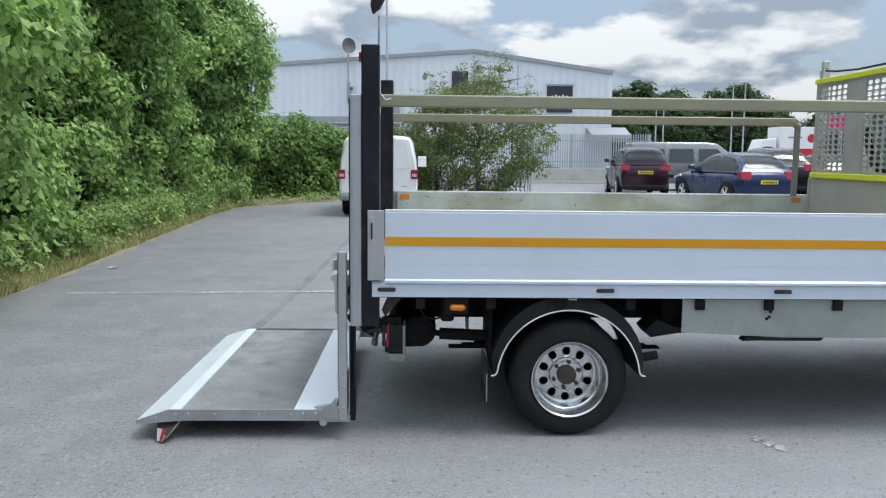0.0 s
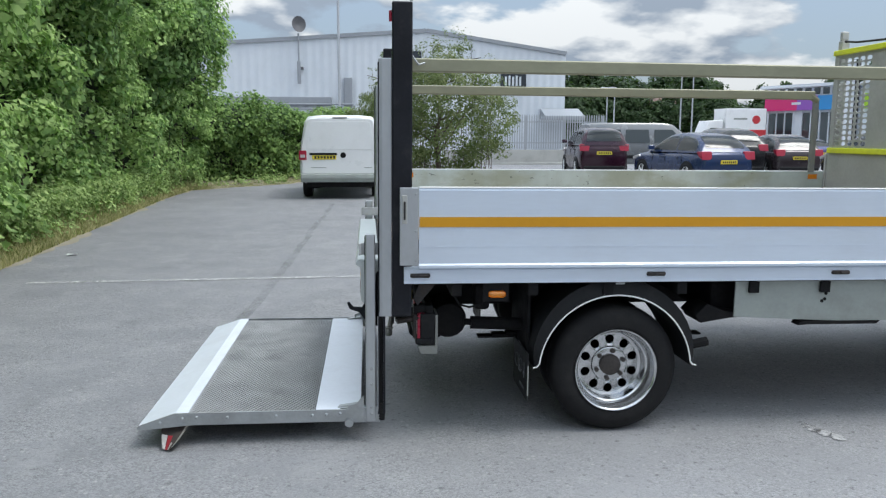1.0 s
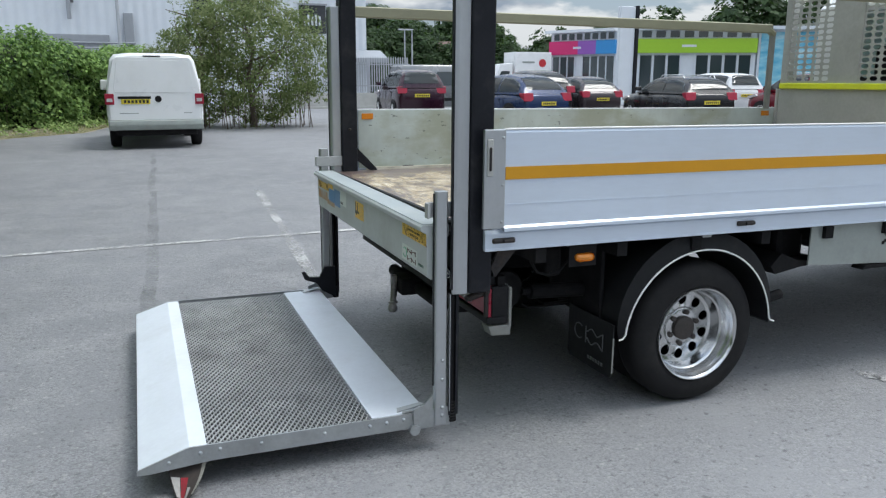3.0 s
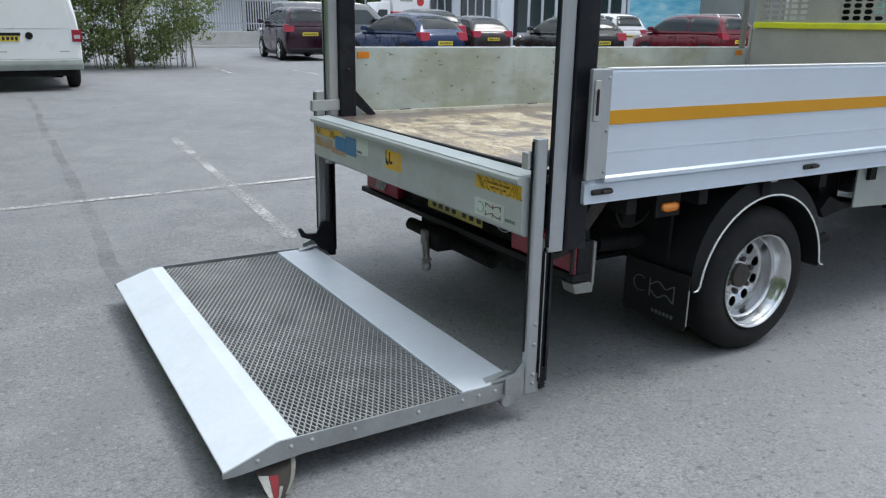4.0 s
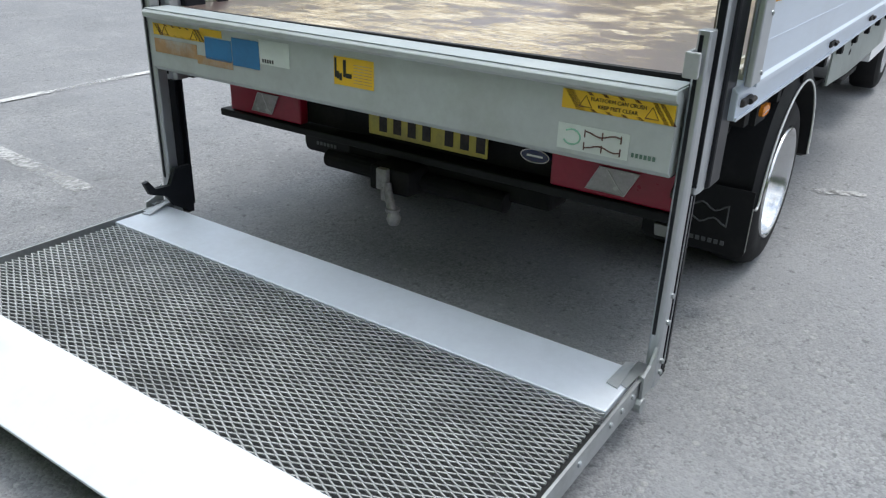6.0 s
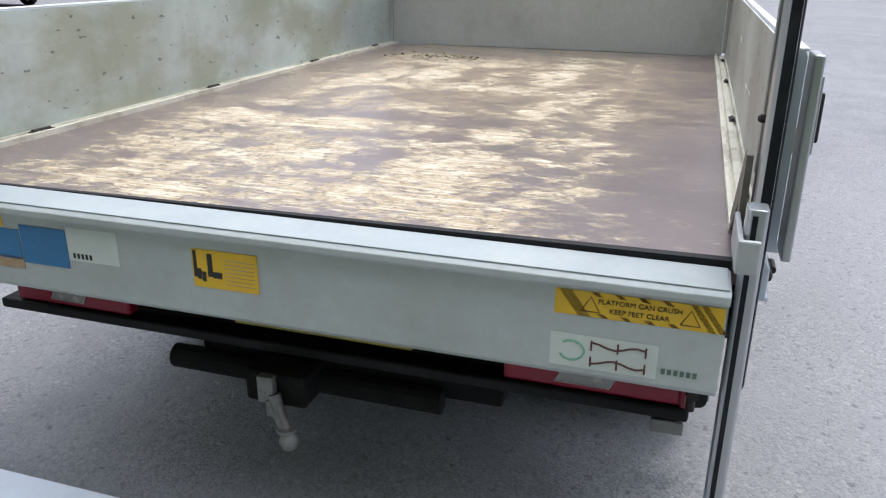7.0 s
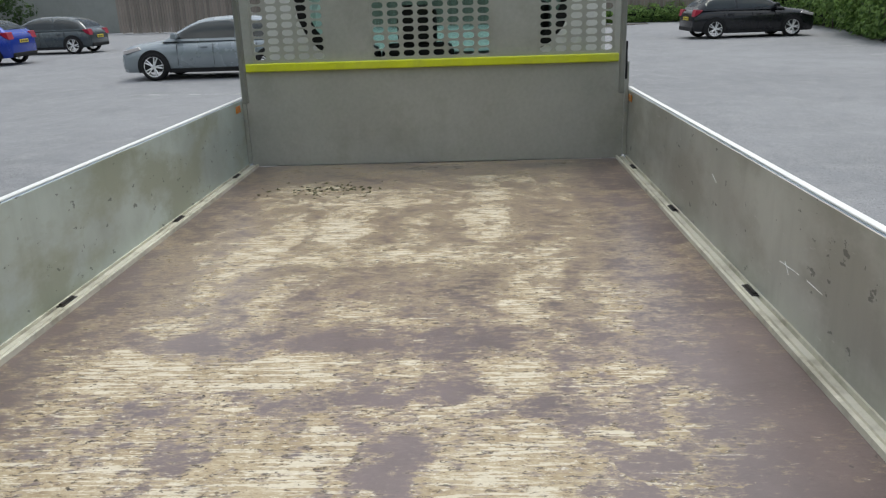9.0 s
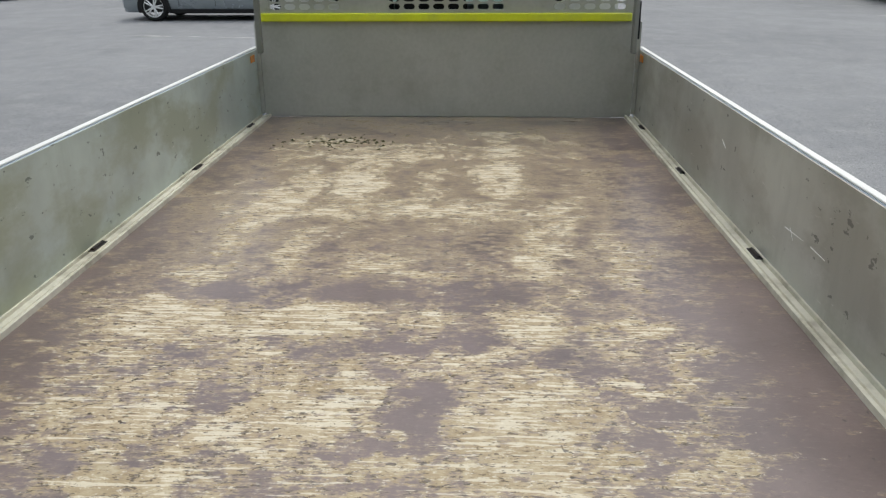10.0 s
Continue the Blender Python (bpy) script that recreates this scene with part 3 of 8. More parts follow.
M = {
    "asphalt": asphalt_mat(),
    "bed": bed_mat(),
    "paint_line": worn_paint("worn_road_paint", (0.54, 0.54, 0.53), 0.425, 0.56),
    "tar": worn_paint("tar_seam", (0.175, 0.177, 0.184), 0.42, 1.0, 0.88),
    "board": surf("anodised_drop_side", (0.63, 0.70, 0.80), 0.30, 0.35, vary=0.05, scale=1.2, grain=30.0, bump=0.01, dirt=(0.5, 0.52, 0.55), dirt_amount=0.25, stretch=(0.4, 1, 3)),
    "inner_near": alloy_inner_mat("scuffed_alloy_near", (0.50, 0.50, 0.46), (0.35, 0.335, 0.29), 0.7),
    "inner_far": alloy_inner_mat("scuffed_alloy_far", (0.52, 0.58, 0.55), (0.37, 0.39, 0.29), 0.75),
    "headboard": surf("dull_alloy_headboard", (0.46, 0.465, 0.445), 0.48, 0.35, vary=0.14, scale=2.0, grain=50.0, dirt=(0.27, 0.25, 0.22), dirt_amount=0.6),
    "ledge": surf("grimy_cream_rail", (0.70, 0.67, 0.56), 0.45, 0.1, vary=0.15, scale=6.0, grain=50.0, dirt=(0.20, 0.17, 0.11), dirt_amount=0.75),
    "alloy": surf("alloy_extrusion", (0.48, 0.50, 0.52), 0.36, 0.75, vary=0.08, scale=4.0, grain=60.0, bump=0.02, dirt=(0.35, 0.36, 0.37), dirt_amount=0.4, stretch=(1, 1, 0.3)),
    "plate": surf("alloy_plate", (0.72, 0.76, 0.82), 0.42, 0.22, vary=0.06, scale=3.0, grain=40.0, bump=0.03, dirt=(0.52, 0.53, 0.55), dirt_amount=0.35),
    "galv": surf("galvanised_steel", (0.42, 0.44, 0.45), 0.45, 0.7, vary=0.15, scale=9.0, grain=70.0, dirt=(0.26, 0.26, 0.25), dirt_amount=0.5),
    "beam": surf("painted_grey_beam", (0.50, 0.53, 0.52), 0.45, 0.2, vary=0.10, scale=3.0, grain=40.0, bump=0.02, dirt=(0.36, 0.37, 0.34), dirt_amount=0.65),
    "grate": surf("expanded_steel", (0.43, 0.44, 0.44), 0.5, 0.3, vary=0.3, scale=5.0, grain=80.0, bump=0.0, dirt=(0.10, 0.10, 0.10), dirt_amount=0.5),
    # near-black colour standing in for the shade seen through the mesh
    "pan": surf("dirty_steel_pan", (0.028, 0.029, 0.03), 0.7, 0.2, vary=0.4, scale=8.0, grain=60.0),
    "black_steel": surf("black_painted_post", (0.011, 0.012, 0.016), 0.38, 0.0, vary=0.3, scale=7.0, grain=60.0, bump=0.03, dirt=(0.07, 0.07, 0.07), dirt_amount=0.4),
    "black_plastic": surf("black_plastic", (0.011, 0.0115, 0.013), 0.55, 0.0, vary=0.25, scale=8.0, grain=90.0, bump=0.04, dirt=(0.035, 0.035, 0.034), dirt_amount=0.4),
    "chassis": surf("dirty_chassis_black", (0.008, 0.008, 0.009), 0.75, 0.0, vary=0.4, scale=8.0, grain=60.0, dirt=(0.03, 0.027, 0.025), dirt_amount=0.5),
    "rubber": surf("tyre_rubber", (0.013, 0.013, 0.014), 0.78, 0.0, vary=0.25, scale=5.0, grain=70.0, bump=0.08, dirt=(0.035, 0.034, 0.032), dirt_amount=0.45),
    "rim": surf("bright_steel_rim", (0.62, 0.63, 0.64), 0.20, 0.95, vary=0.08, scale=9.0, grain=40.0, bump=0.01, dirt=(0.25, 0.24, 0.23), dirt_amount=0.6),
    "car_rim": surf("silver_alloy_wheel", (0.72, 0.73, 0.74), 0.3, 0.5, vary=0.06, bump=0.0),
    "hub": surf("rusty_dark_hub", (0.06, 0.052, 0.048), 0.7, 0.2, vary=0.4, scale=20.0, grain=90.0),
    "white_line": surf("white_edge_trim", (0.80, 0.80, 0.78), 0.45, vary=0.05),
    "amber": surf("amber_lens", (0.72, 0.24, 0.015), 0.2, vary=0.08, coat=0.4, bump=0.0),
    "red_lens": surf("red_lens", (0.30, 0.006, 0.03), 0.32, vary=0.15, scale=12.0, coat=0.0, bump=0.0),
    "clear_lens": surf("clear_lens", (0.55, 0.52, 0.52), 0.15, 0.1, vary=0.15, scale=20.0, coat=0.5, bump=0.0),
    "stripe": surf("amber_reflective_tape", (0.56, 0.265, 0.002), 0.5, vary=0.05, scale=3.0, dirt=(0.5, 0.26, 0.01), dirt_amount=0.3, bump=0.0),
    "hivis": surf("fluorescent_yellow_paint", (0.72, 0.78, 0.03), 0.4, vary=0.1, scale=4.0, dirt=(0.4, 0.42, 0.12), dirt_amount=0.5),
    "olive": surf("weathered_rail", (0.26, 0.26, 0.18), 0.5, 0.2, vary=0.15, scale=3.0, grain=40.0, dirt=(0.18, 0.18, 0.13), dirt_amount=0.5, stretch=(0.4, 1, 1)),
    "guard": surf("grey_green_guard_panel", (0.33, 0.36, 0.34), 0.5, 0.35, vary=0.1, scale=3.0, grain=50.0, dirt=(0.2, 0.2, 0.18), dirt_amount=0.5),
    "st_yellow": surf("yellow_sticker", (0.82, 0.50, 0.02), 0.4, vary=0.06, dirt=(0.62, 0.40, 0.08), dirt_amount=0.4, bump=0.0),
    "st_black": surf("black_print", (0.02, 0.018, 0.016), 0.5, vary=0.2, bump=0.0),
    "st_brown": surf("faded_brown_print", (0.10, 0.035, 0.025), 0.5, vary=0.2, bump=0.0),
    "st_blue": surf("blue_sticker", (0.03, 0.19, 0.42), 0.4, vary=0.12, dirt=(0.12, 0.26, 0.42), dirt_amount=0.5, bump=0.0),
    "st_white": surf("pale_sticker", (0.66, 0.70, 0.66), 0.4, vary=0.06, dirt=(0.5, 0.54, 0.5), dirt_amount=0.5, bump=0.0),
    "st_rust": surf("faded_orange_sticker", (0.42, 0.25, 0.12), 0.5, vary=0.2, scale=12.0, dirt=(0.45, 0.46, 0.44), dirt_amount=0.9, bump=0.0),
    "st_mint": surf("pale_green_print", (0.26, 0.50, 0.36), 0.5, vary=0.15, bump=0.0),
    "st_green": surf("grey_green_print", (0.10, 0.17, 0.13), 0.5, vary=0.15, bump=0.0),
    "st_red": surf("red_print", (0.50, 0.03, 0.04), 0.45, vary=0.15, bump=0.0),
    "plate_yellow": surf("yellow_number_plate", (0.72, 0.58, 0.05), 0.4, vary=0.08, dirt=(0.4, 0.33, 0.06), dirt_amount=0.5, bump=0.0),
    # darker copy of the plate yellow: shade below the beam in the colour, plus dirt
    "plate_shaded": surf("grimy_number_plate", (0.50, 0.41, 0.07), 0.45, vary=0.15, dirt=(0.18, 0.16, 0.07), dirt_amount=0.8, bump=0.0),
    "logo_blue": surf("dark_blue_oval", (0.01, 0.02, 0.08), 0.25, vary=0.1, bump=0.0),
    "white_paint": surf("white_vehicle_paint", (0.82, 0.83, 0.84), 0.3, vary=0.03, scale=1.5, coat=0.5, bump=0.0, dirt=(0.6, 0.6, 0.58), dirt_amount=0.2),
    "dark_glass": glass_mat("tinted_glass"),
    "clear_glass": clear_glass_mat(),
    "catch": surf("dark_worn_steel", (0.045, 0.042, 0.042), 0.55, 0.5, vary=0.4, scale=20.0, grain=80.0, dirt=(0.10, 0.07, 0.05), dirt_amount=0.5),
    "ball": surf("worn_grey_steel", (0.26, 0.25, 0.25), 0.5, 0.5, vary=0.3, scale=20.0, grain=80.0, dirt=(0.10, 0.08, 0.07), dirt_amount=0.6),
    "faint_line": worn_paint("faint_road_paint", (0.44, 0.44, 0.44), 0.40, 0.58),
    "foot_dirty": surf("grimy_foot_plate", (0.045, 0.036, 0.032), 0.75, 0.0, vary=0.35, scale=20.0, grain=80.0, dirt=(0.05, 0.04, 0.035), dirt_amount=0.7),
    "foot_white": surf("worn_white_band", (0.40, 0.39, 0.37), 0.7, vary=0.2, scale=20.0, grain=80.0, dirt=(0.15, 0.12, 0.10), dirt_amount=0.8),
    "foot_pale": surf("worn_pale_edge", (0.24, 0.235, 0.21), 0.6, vary=0.15, scale=20.0, grain=80.0, dirt=(0.25, 0.23, 0.20), dirt_amount=0.6),
    "foot_red": surf("worn_red_band", (0.26, 0.012, 0.022), 0.6, vary=0.25, scale=20.0, grain=80.0, dirt=(0.10, 0.05, 0.045), dirt_amount=0.6),
    "lens_grey": surf("dull_clear_lens", (0.34, 0.32, 0.32), 0.25, 0.1, vary=0.2, scale=30.0, grain=90.0, coat=0.3, bump=0.0),
    "gusset_brown": surf("worn_brown_steel", (0.20, 0.175, 0.15), 0.6, 0.3, vary=0.25, scale=14.0, grain=70.0, dirt=(0.09, 0.07, 0.06), dirt_amount=0.5),
    "beam_top": surf("worn_pale_beam_top", (0.33, 0.37, 0.38), 0.62, 0.0, vary=0.10, scale=5.0, grain=50.0, bump=0.03, dirt=(0.42, 0.44, 0.42), dirt_amount=0.6),
    "flap_grey": surf("dull_grey_raised_rubber", (0.085, 0.088, 0.092), 0.6, 0.0, vary=0.3, scale=20.0, grain=80.0, bump=0.03),
    "leg": surf("dull_grey_leg", (0.24, 0.245, 0.23), 0.5, 0.3, vary=0.12, scale=3.0, grain=50.0),
    "clamp": surf("grey_clamp_plate", (0.45, 0.46, 0.46), 0.5, 0.3, vary=0.1, scale=12.0, grain=60.0, dirt=(0.25, 0.24, 0.23), dirt_amount=0.5),
}

for k_ in ("rubber", "black_plastic", "chassis", "black_steel", "catch"):
    M[k_].node_tree.nodes["Principled BSDF"].inputs["Specular IOR Level"].default_value = 0.22


# ---- shape helpers ----
ORIGIN = {}


def mesh_of(name, bm, material, smooth=0.0):
    me = bpy.data.meshes.new(name)
    bmesh.ops.recalc_face_normals(bm, faces=bm.faces)
    bm.to_mesh(me)
    bm.free()
    me.materials.append(material)
    if smooth:
        me.shade_smooth()
        me.set_sharp_from_angle(angle=radians(smooth))
    return me


def thing(name, label, category, base=(0, 0, 0), group="", kind=""):
    ob = new(name)
    ob.location = base
    ob.empty_display_size = 0.2
    ORIGIN[ob.name] = Vector(base)
    return tagged(ob, label, category, group, kind)


def part(name, bm, material, parent, label="", smooth=0.0):
    """Links a bmesh, given in the thing's building coordinates, as one mesh under a thing or a part."""
    at = ORIGIN[parent.name]
    if at.length:
        bmesh.ops.translate(bm, vec=-at, verts=bm.verts)
    ob = new(name, mesh_of(name, bm, material, smooth))
    ob.parent = parent
    ORIGIN[ob.name] = at
    return tagged(ob, label)


def twin(ob, name=None, shift=(0, 0, 0), parent=None, matrix=None):
    """Another object on the same mesh."""
    o = new(name or ob.name.split(".")[0], ob.data)
    o.parent = parent or ob.parent
    o.matrix_basis = matrix if matrix is not None else Matrix.Translation(shift)
    ORIGIN[o.name] = ORIGIN.get(ob.name, Vector())
    if ob.get("label"):
        o["label"] = ob["label"]
    return o


def single(name, bm, material, label, category, kind="", smooth=0.0, group=""):
    ob = new(name, mesh_of(name, bm, material, smooth))
    ORIGIN[ob.name] = Vector()
    return tagged(ob, label, category, group, kind)


def add_box(bm, x0, x1, y0, y1, z0, z1, bevel=0.0, seg=2):
    r = bmesh.ops.create_cube(bm, size=1.0)
    vs = r["verts"]
    for v in vs:
        v.co = Vector(((x0 + x1) / 2 + v.co.x * (x1 - x0), (y0 + y1) / 2 + v.co.y * (y1 - y0), (z0 + z1) / 2 + v.co.z * (z1 - z0)))
    if bevel:
        es = list({e for v in vs for e in v.link_edges})
        bmesh.ops.bevel(bm, geom=es, offset=bevel, segments=seg, affect="EDGES", profile=0.5)
    return bm


def box(*a, **k):
    return add_box(bmesh.new(), *a, **k)


def add_prism(bm, pts, axis, lo, hi, bevel=0.0):
    """A polygon in the two axes other than axis (in x, y, z order), drawn out from lo to hi."""
    def place(p, v):
        q = list(p)
        q.insert("xyz".index(axis), v)
        return Vector(q)
    a = [bm.verts.new(place(p, lo)) for p in pts]
    b = [bm.verts.new(place(p, hi)) for p in pts]
    n = len(pts)
    fs = [bm.faces.new(a), bm.faces.new(b[::-1])]
    for i in range(n):
        fs.append(bm.faces.new((a[i], b[i], b[(i + 1) % n], a[(i + 1) % n])))
    if bevel:
        es = list({e for f in fs for e in f.edges})
        bmesh.ops.bevel(bm, geom=es, offset=bevel, segments=2, affect="EDGES", profile=0.5)
    return bm


def prism(*a, **k):
    return add_prism(bmesh.new(), *a, **k)


def add_lathe(bm, profile, centre, axis="y", seg=32, closed=False):
    """Turns (radius, along) pairs round an axis through centre."""
    rings = []
    c = Vector(centre)
    for r, s in profile:
        ring = []
        for i in range(seg):
            a = 2 * math.pi * i / seg
            u, w = r * math.cos(a), r * math.sin(a)
            v = {"x": (s, u, w), "y": (u, s, w), "z": (u, w, s)}[axis]
            ring.append(bm.verts.new(c + Vector(v)))
        rings.append(ring)
    pairs = list(zip(rings, rings[1:])) + ([(rings[-1], rings[0])] if closed else [])
    for a, b in pairs:
        for i in range(seg):
            bm.faces.new((a[i], a[(i + 1) % seg], b[(i + 1) % seg], b[i]))
    if not closed:
        for ring in (rings[0], rings[-1]):
            if (ring[0].co - ring[seg // 2].co).length > 1e-5:
                bm.faces.new(ring)
    return bm


def lathe(*a, **k):
    return add_lathe(bmesh.new(), *a, **k)


def add_rod(bm, p0, p1, r0, r1=None, seg=10):
    p0, p1 = Vector(p0), Vector(p1)
    r1 = r0 if r1 is None else r1
    d = (p1 - p0).normalized()
    u = d.orthogonal().normalized()
    w = d.cross(u)
    a, b = [], []
    for i in range(seg):
        t = 2 * math.pi * i / seg
        o = u * math.cos(t) + w * math.sin(t)
        a.append(bm.verts.new(p0 + o * r0))
        b.append(bm.verts.new(p1 + o * r1))
    for i in range(seg):
        bm.faces.new((a[i], a[(i + 1) % seg], b[(i + 1) % seg], b[i]))
    bm.faces.new(a[::-1])
    bm.faces.new(b)
    return bm


def rod(*a, **k):
    return add_rod(bmesh.new(), *a, **k)


def add_tube(bm, pts, r, seg=8):
    """One round tube swept along pts."""
    pts = [Vector(p) for p in pts]
    rings = []
    u = None
    for k, p in enumerate(pts):
        d = (pts[min(k + 1, len(pts) - 1)] - pts[max(k - 1, 0)]).normalized()
        u = d.orthogonal().normalized() if u is None else (u - d * u.dot(d)).normalized()
        w_ = d.cross(u)
        rings.append([bm.verts.new(p + (u * math.cos(2 * math.pi * i / seg) + w_ * math.sin(2 * math.pi * i / seg)) * r) for i in range(seg)])
    for a, b in zip(rings, rings[1:]):
        for i in range(seg):
            bm.faces.new((a[i], a[(i + 1) % seg], b[(i + 1) % seg], b[i]))
    bm.faces.new(rings[0][::-1])
    bm.faces.new(rings[-1])
    return bm


def add_quad_slab(bm, corners, thick):
    """Four corners and a thickness along their normal."""
    c = [Vector(p) for p in corners]
    n = (c[1] - c[0]).cross(c[3] - c[0]).normalized() * thick
    a = [bm.verts.new(p) for p in c]
    b = [bm.verts.new(p + n) for p in c]
    bm.faces.new(a[::-1])
    bm.faces.new(b)
    for i in range(4):
        bm.faces.new((a[i], a[(i + 1) % 4], b[(i + 1) % 4], b[i]))
    return bm


def quad_mesh(name, co, quads, material):
    """A mesh from arrays of points and quads."""
    me = bpy.data.meshes.new(name)
    n, q = len(co), len(quads)
    me.vertices.add(n)
    me.vertices.foreach_set("co", np.asarray(co, np.float32).ravel())
    me.loops.add(q * 4)
    me.loops.foreach_set("vertex_index", np.asarray(quads, np.int32).ravel())
    me.polygons.add(q)
    me.polygons.foreach_set("loop_start", np.arange(0, q * 4, 4, dtype=np.int32))
    me.update(calc_edges=True)
    me.materials.append(material)
    return me


def words(text, size, material, parent, m, name="lettering", label="", wide=1.0):
    cu = bpy.data.curves.new(name, "FONT")
    cu.body, cu.size, cu.align_x, cu.align_y, cu.extrude = text, size, "CENTER", "CENTER", 0.0004
    tmp = new(name, cu)
    bpy.context.view_layer.update()
    me = bpy.data.meshes.new_from_object(tmp.evaluated_get(bpy.context.evaluated_depsgraph_get()))
    bpy.data.objects.remove(tmp)
    bpy.data.curves.remove(cu)
    me.materials.clear()
    me.materials.append(material)
    ob = new(name, me)
    ob.parent = parent
    ob.matrix_basis = Matrix.Translation(-ORIGIN[parent.name]) @ m @ Matrix.Diagonal((wide, 1, 1, 1))
    return tagged(ob, label)


# ---- ground ----
g = bmesh.new()
bmesh.ops.create_grid(g, x_segments=8, y_segments=8, size=900.0)
single("ground", g, M["asphalt"], "worn pale grey asphalt of a car park", "ground", "structure")


def road_line(p, q, width=0.09, z=0.008, name="bay_line", mat_="paint_line"):
    p, q = Vector((*p, 0)), Vector((*q, 0))
    d = (q - p).normalized()
    s = Vector((-d.y, d.x, 0)) * width / 2
    bm = bmesh.new()
    n = max(2, int((q - p).length / 0.25))
    rows = []
    for i in range(n + 1):
        c = p.lerp(q, i / n)
        j = [random.uniform(-0.012, 0.012) for _ in range(2)]
        rows.append([bm.verts.new(c + s * (1 + 8 * j[0]) + Vector((0, 0, z))), bm.verts.new(c - s * (1 + 8 * j[1]) + Vector((0, 0, z)))])
    for a, b in zip(rows, rows[1:]):
        bm.faces.new((a[0], b[0], b[1], a[1]))
    return single(name, bm, M[mat_], "worn white painted parking bay line", "road marking", "structure")


road_line((-4.0, 8.69), (-0.18, 8.80), 0.08)
road_line((-0.18, 8.80), (3.4, 8.95), 0.08)
road_line((-0.10, 10.2), (-0.20, 8.5), 0.085, z=0.004, mat_="faint_line")
road_line((-0.20, 8.5), (-0.31, 6.9), 0.10, z=0.004, mat_="faint_line")
road_line((0.02, 12.2), (-0.10, 10.2), 0.10, z=0.004, mat_="faint_line")
road_line((4.30, 26.2), (4.0, 23.1), 0.1)
road_line((15.15, 12.4), (14.5, 8.2), 0.1)
for lx, ly, ll in ((16.25, -3.3, 0.6), (19.4, -5.0, 3.0), (22.4, -5.5, 1.1)):
    road_line((lx, ly), (lx + 0.02, ly - ll), 0.1)
for bx in (6.0, 11.4, 13.9, 17.0, 21.7, 27.0):
    road_line((bx, 19.4), (bx + 0.1, 24.4), 0.1)
bm = bmesh.new()
prev = None
for i in range(60):
    yy = 5.6 + i * 0.22
    xx = -1.47 + (yy - 6.5) * 0.022 + 0.05 * noise.noise((yy * 0.8, 3.1, 0)) + 0.015 * noise.noise((yy * 5, 1.1, 0))
    w = 0.045 + 0.02 * noise.noise((yy * 2.2, 7.7, 0))
    row = [bm.verts.new((xx - w, yy, 0.003)), bm.verts.new((xx + w, yy, 0.003))]
    if prev:
        bm.faces.new((prev[0], row[0], row[1], prev[1]))
    prev = row
single("tar_seam", bm, M["tar"], "dark tar seam running along the asphalt", "road seam", "structure")

bm = bmesh.new()
for i in range(3):
    x, y = 1.94 + i * 0.03, 4.02 - i * 0.07
    vs = [bm.verts.new((x + 0.045 * math.cos(k * 0.785) * random.uniform(0.6, 1.1), y + 0.07 * math.sin(k * 0.785) * random.uniform(0.6, 1.1), 0.004)) for k in range(8)]
    bm.faces.new(vs)
    bmesh.ops.translate(bm, vec=(0, 0, 0.001), verts=vs)
single("scuff_mark", bm, M["faint_line"], "pale scuff of old paint on the asphalt", "road marking", "structure")

# ---- the flatbed truck ----
YC = 5.085
T = thing("flatbed_truck", "white flatbed truck with alloy drop sides and lowered tail lift", "truck", (-0.36, YC, 0))
T.rotation_euler = (0, radians(0.43), 0)      # the body sits slightly nose down
T.location.z = 0.025
XB, XF = -0.36, 3.20            # bed from back to headboard
Y0, Y1 = 4.0, 6.17              # outer faces of the drop sides
ZB = 0.90                       # bed top


def mirror_y(bm):
    bm2 = bm.copy()
    for v in bm2.verts:
        v.co.y = 2 * YC - v.co.y
    bmesh.ops.reverse_faces(bm2, faces=bm2.faces)
    return bm2


def both(name, make, material, label="", smooth=0.0, materials=None, parent=None):
    a = make()
    b = mirror_y(a)
    ma, mb = materials or (material, material)
    return part(name, a, ma, parent or T, label, smooth), part(name, b, mb, parent or T, label, smooth)


bed = part("bed_floor", box(XB + 0.012, XF, 4.075, 2 * YC - 4.075, ZB - 0.03, ZB, 0.004), M["bed"], T, "brown plywood load bed worn to bare wood")
# black strip put in for the dark gap at the bed's rear edge
bm = bmesh.new()
add_quad_slab(bm, [(XB + 0.002, 2 * YC - 4.09, ZB - 0.014), (XB + 0.002, 4.09, ZB + 0.001), (XB + 0.020, 4.09, ZB + 0.0025), (XB + 0.0115, 2 * YC - 4.09, ZB - 0.014)], 0.02)
part("edge_seal", bm, M["black_plastic"], T, "black gap strip along the rear edge")
part("bed_frame", box(XB + 0.02, XF + 0.1, 4.05, 2 * YC - 4.05, ZB - 0.11, ZB - 0.034), M["chassis"], T)
for i in range(9):
    x = 0.0 + i * 0.39
    part("cross_bearer", box(x, x + 0.05, 4.04, 2 * YC - 4.04, ZB - 0.17, ZB - 0.112), M["chassis"], T)
for y in (4.62, 5.47):
    part("chassis_rail", box(-0.12, 5.6, y, y + 0.075, 0.56, 0.70, 0.01), M["chassis"], T)


# drop sides: hollow plank section with a rolled top, end plate, tape and rave rail below
def side_board():
    bm = bmesh.new()
    add_prism(bm, [(4.0, 0.892), (4.0, 1.262), (4.004, 1.272), (4.022, 1.272), (4.026, 1.262), (4.026, 0.892)], "x", -0.168, 3.29, 0.0)
    return bm


def side_rib(z):
    return box(-0.166, 3.288, 3.9988, 4.0, z, z + 0.003)


def side_foot():
    return prism([(3.990, 0.880), (3.990, 0.894), (4.0, 0.902), (4.018, 0.8915), (4.018, 0.880)], "x", -0.168, 3.29)


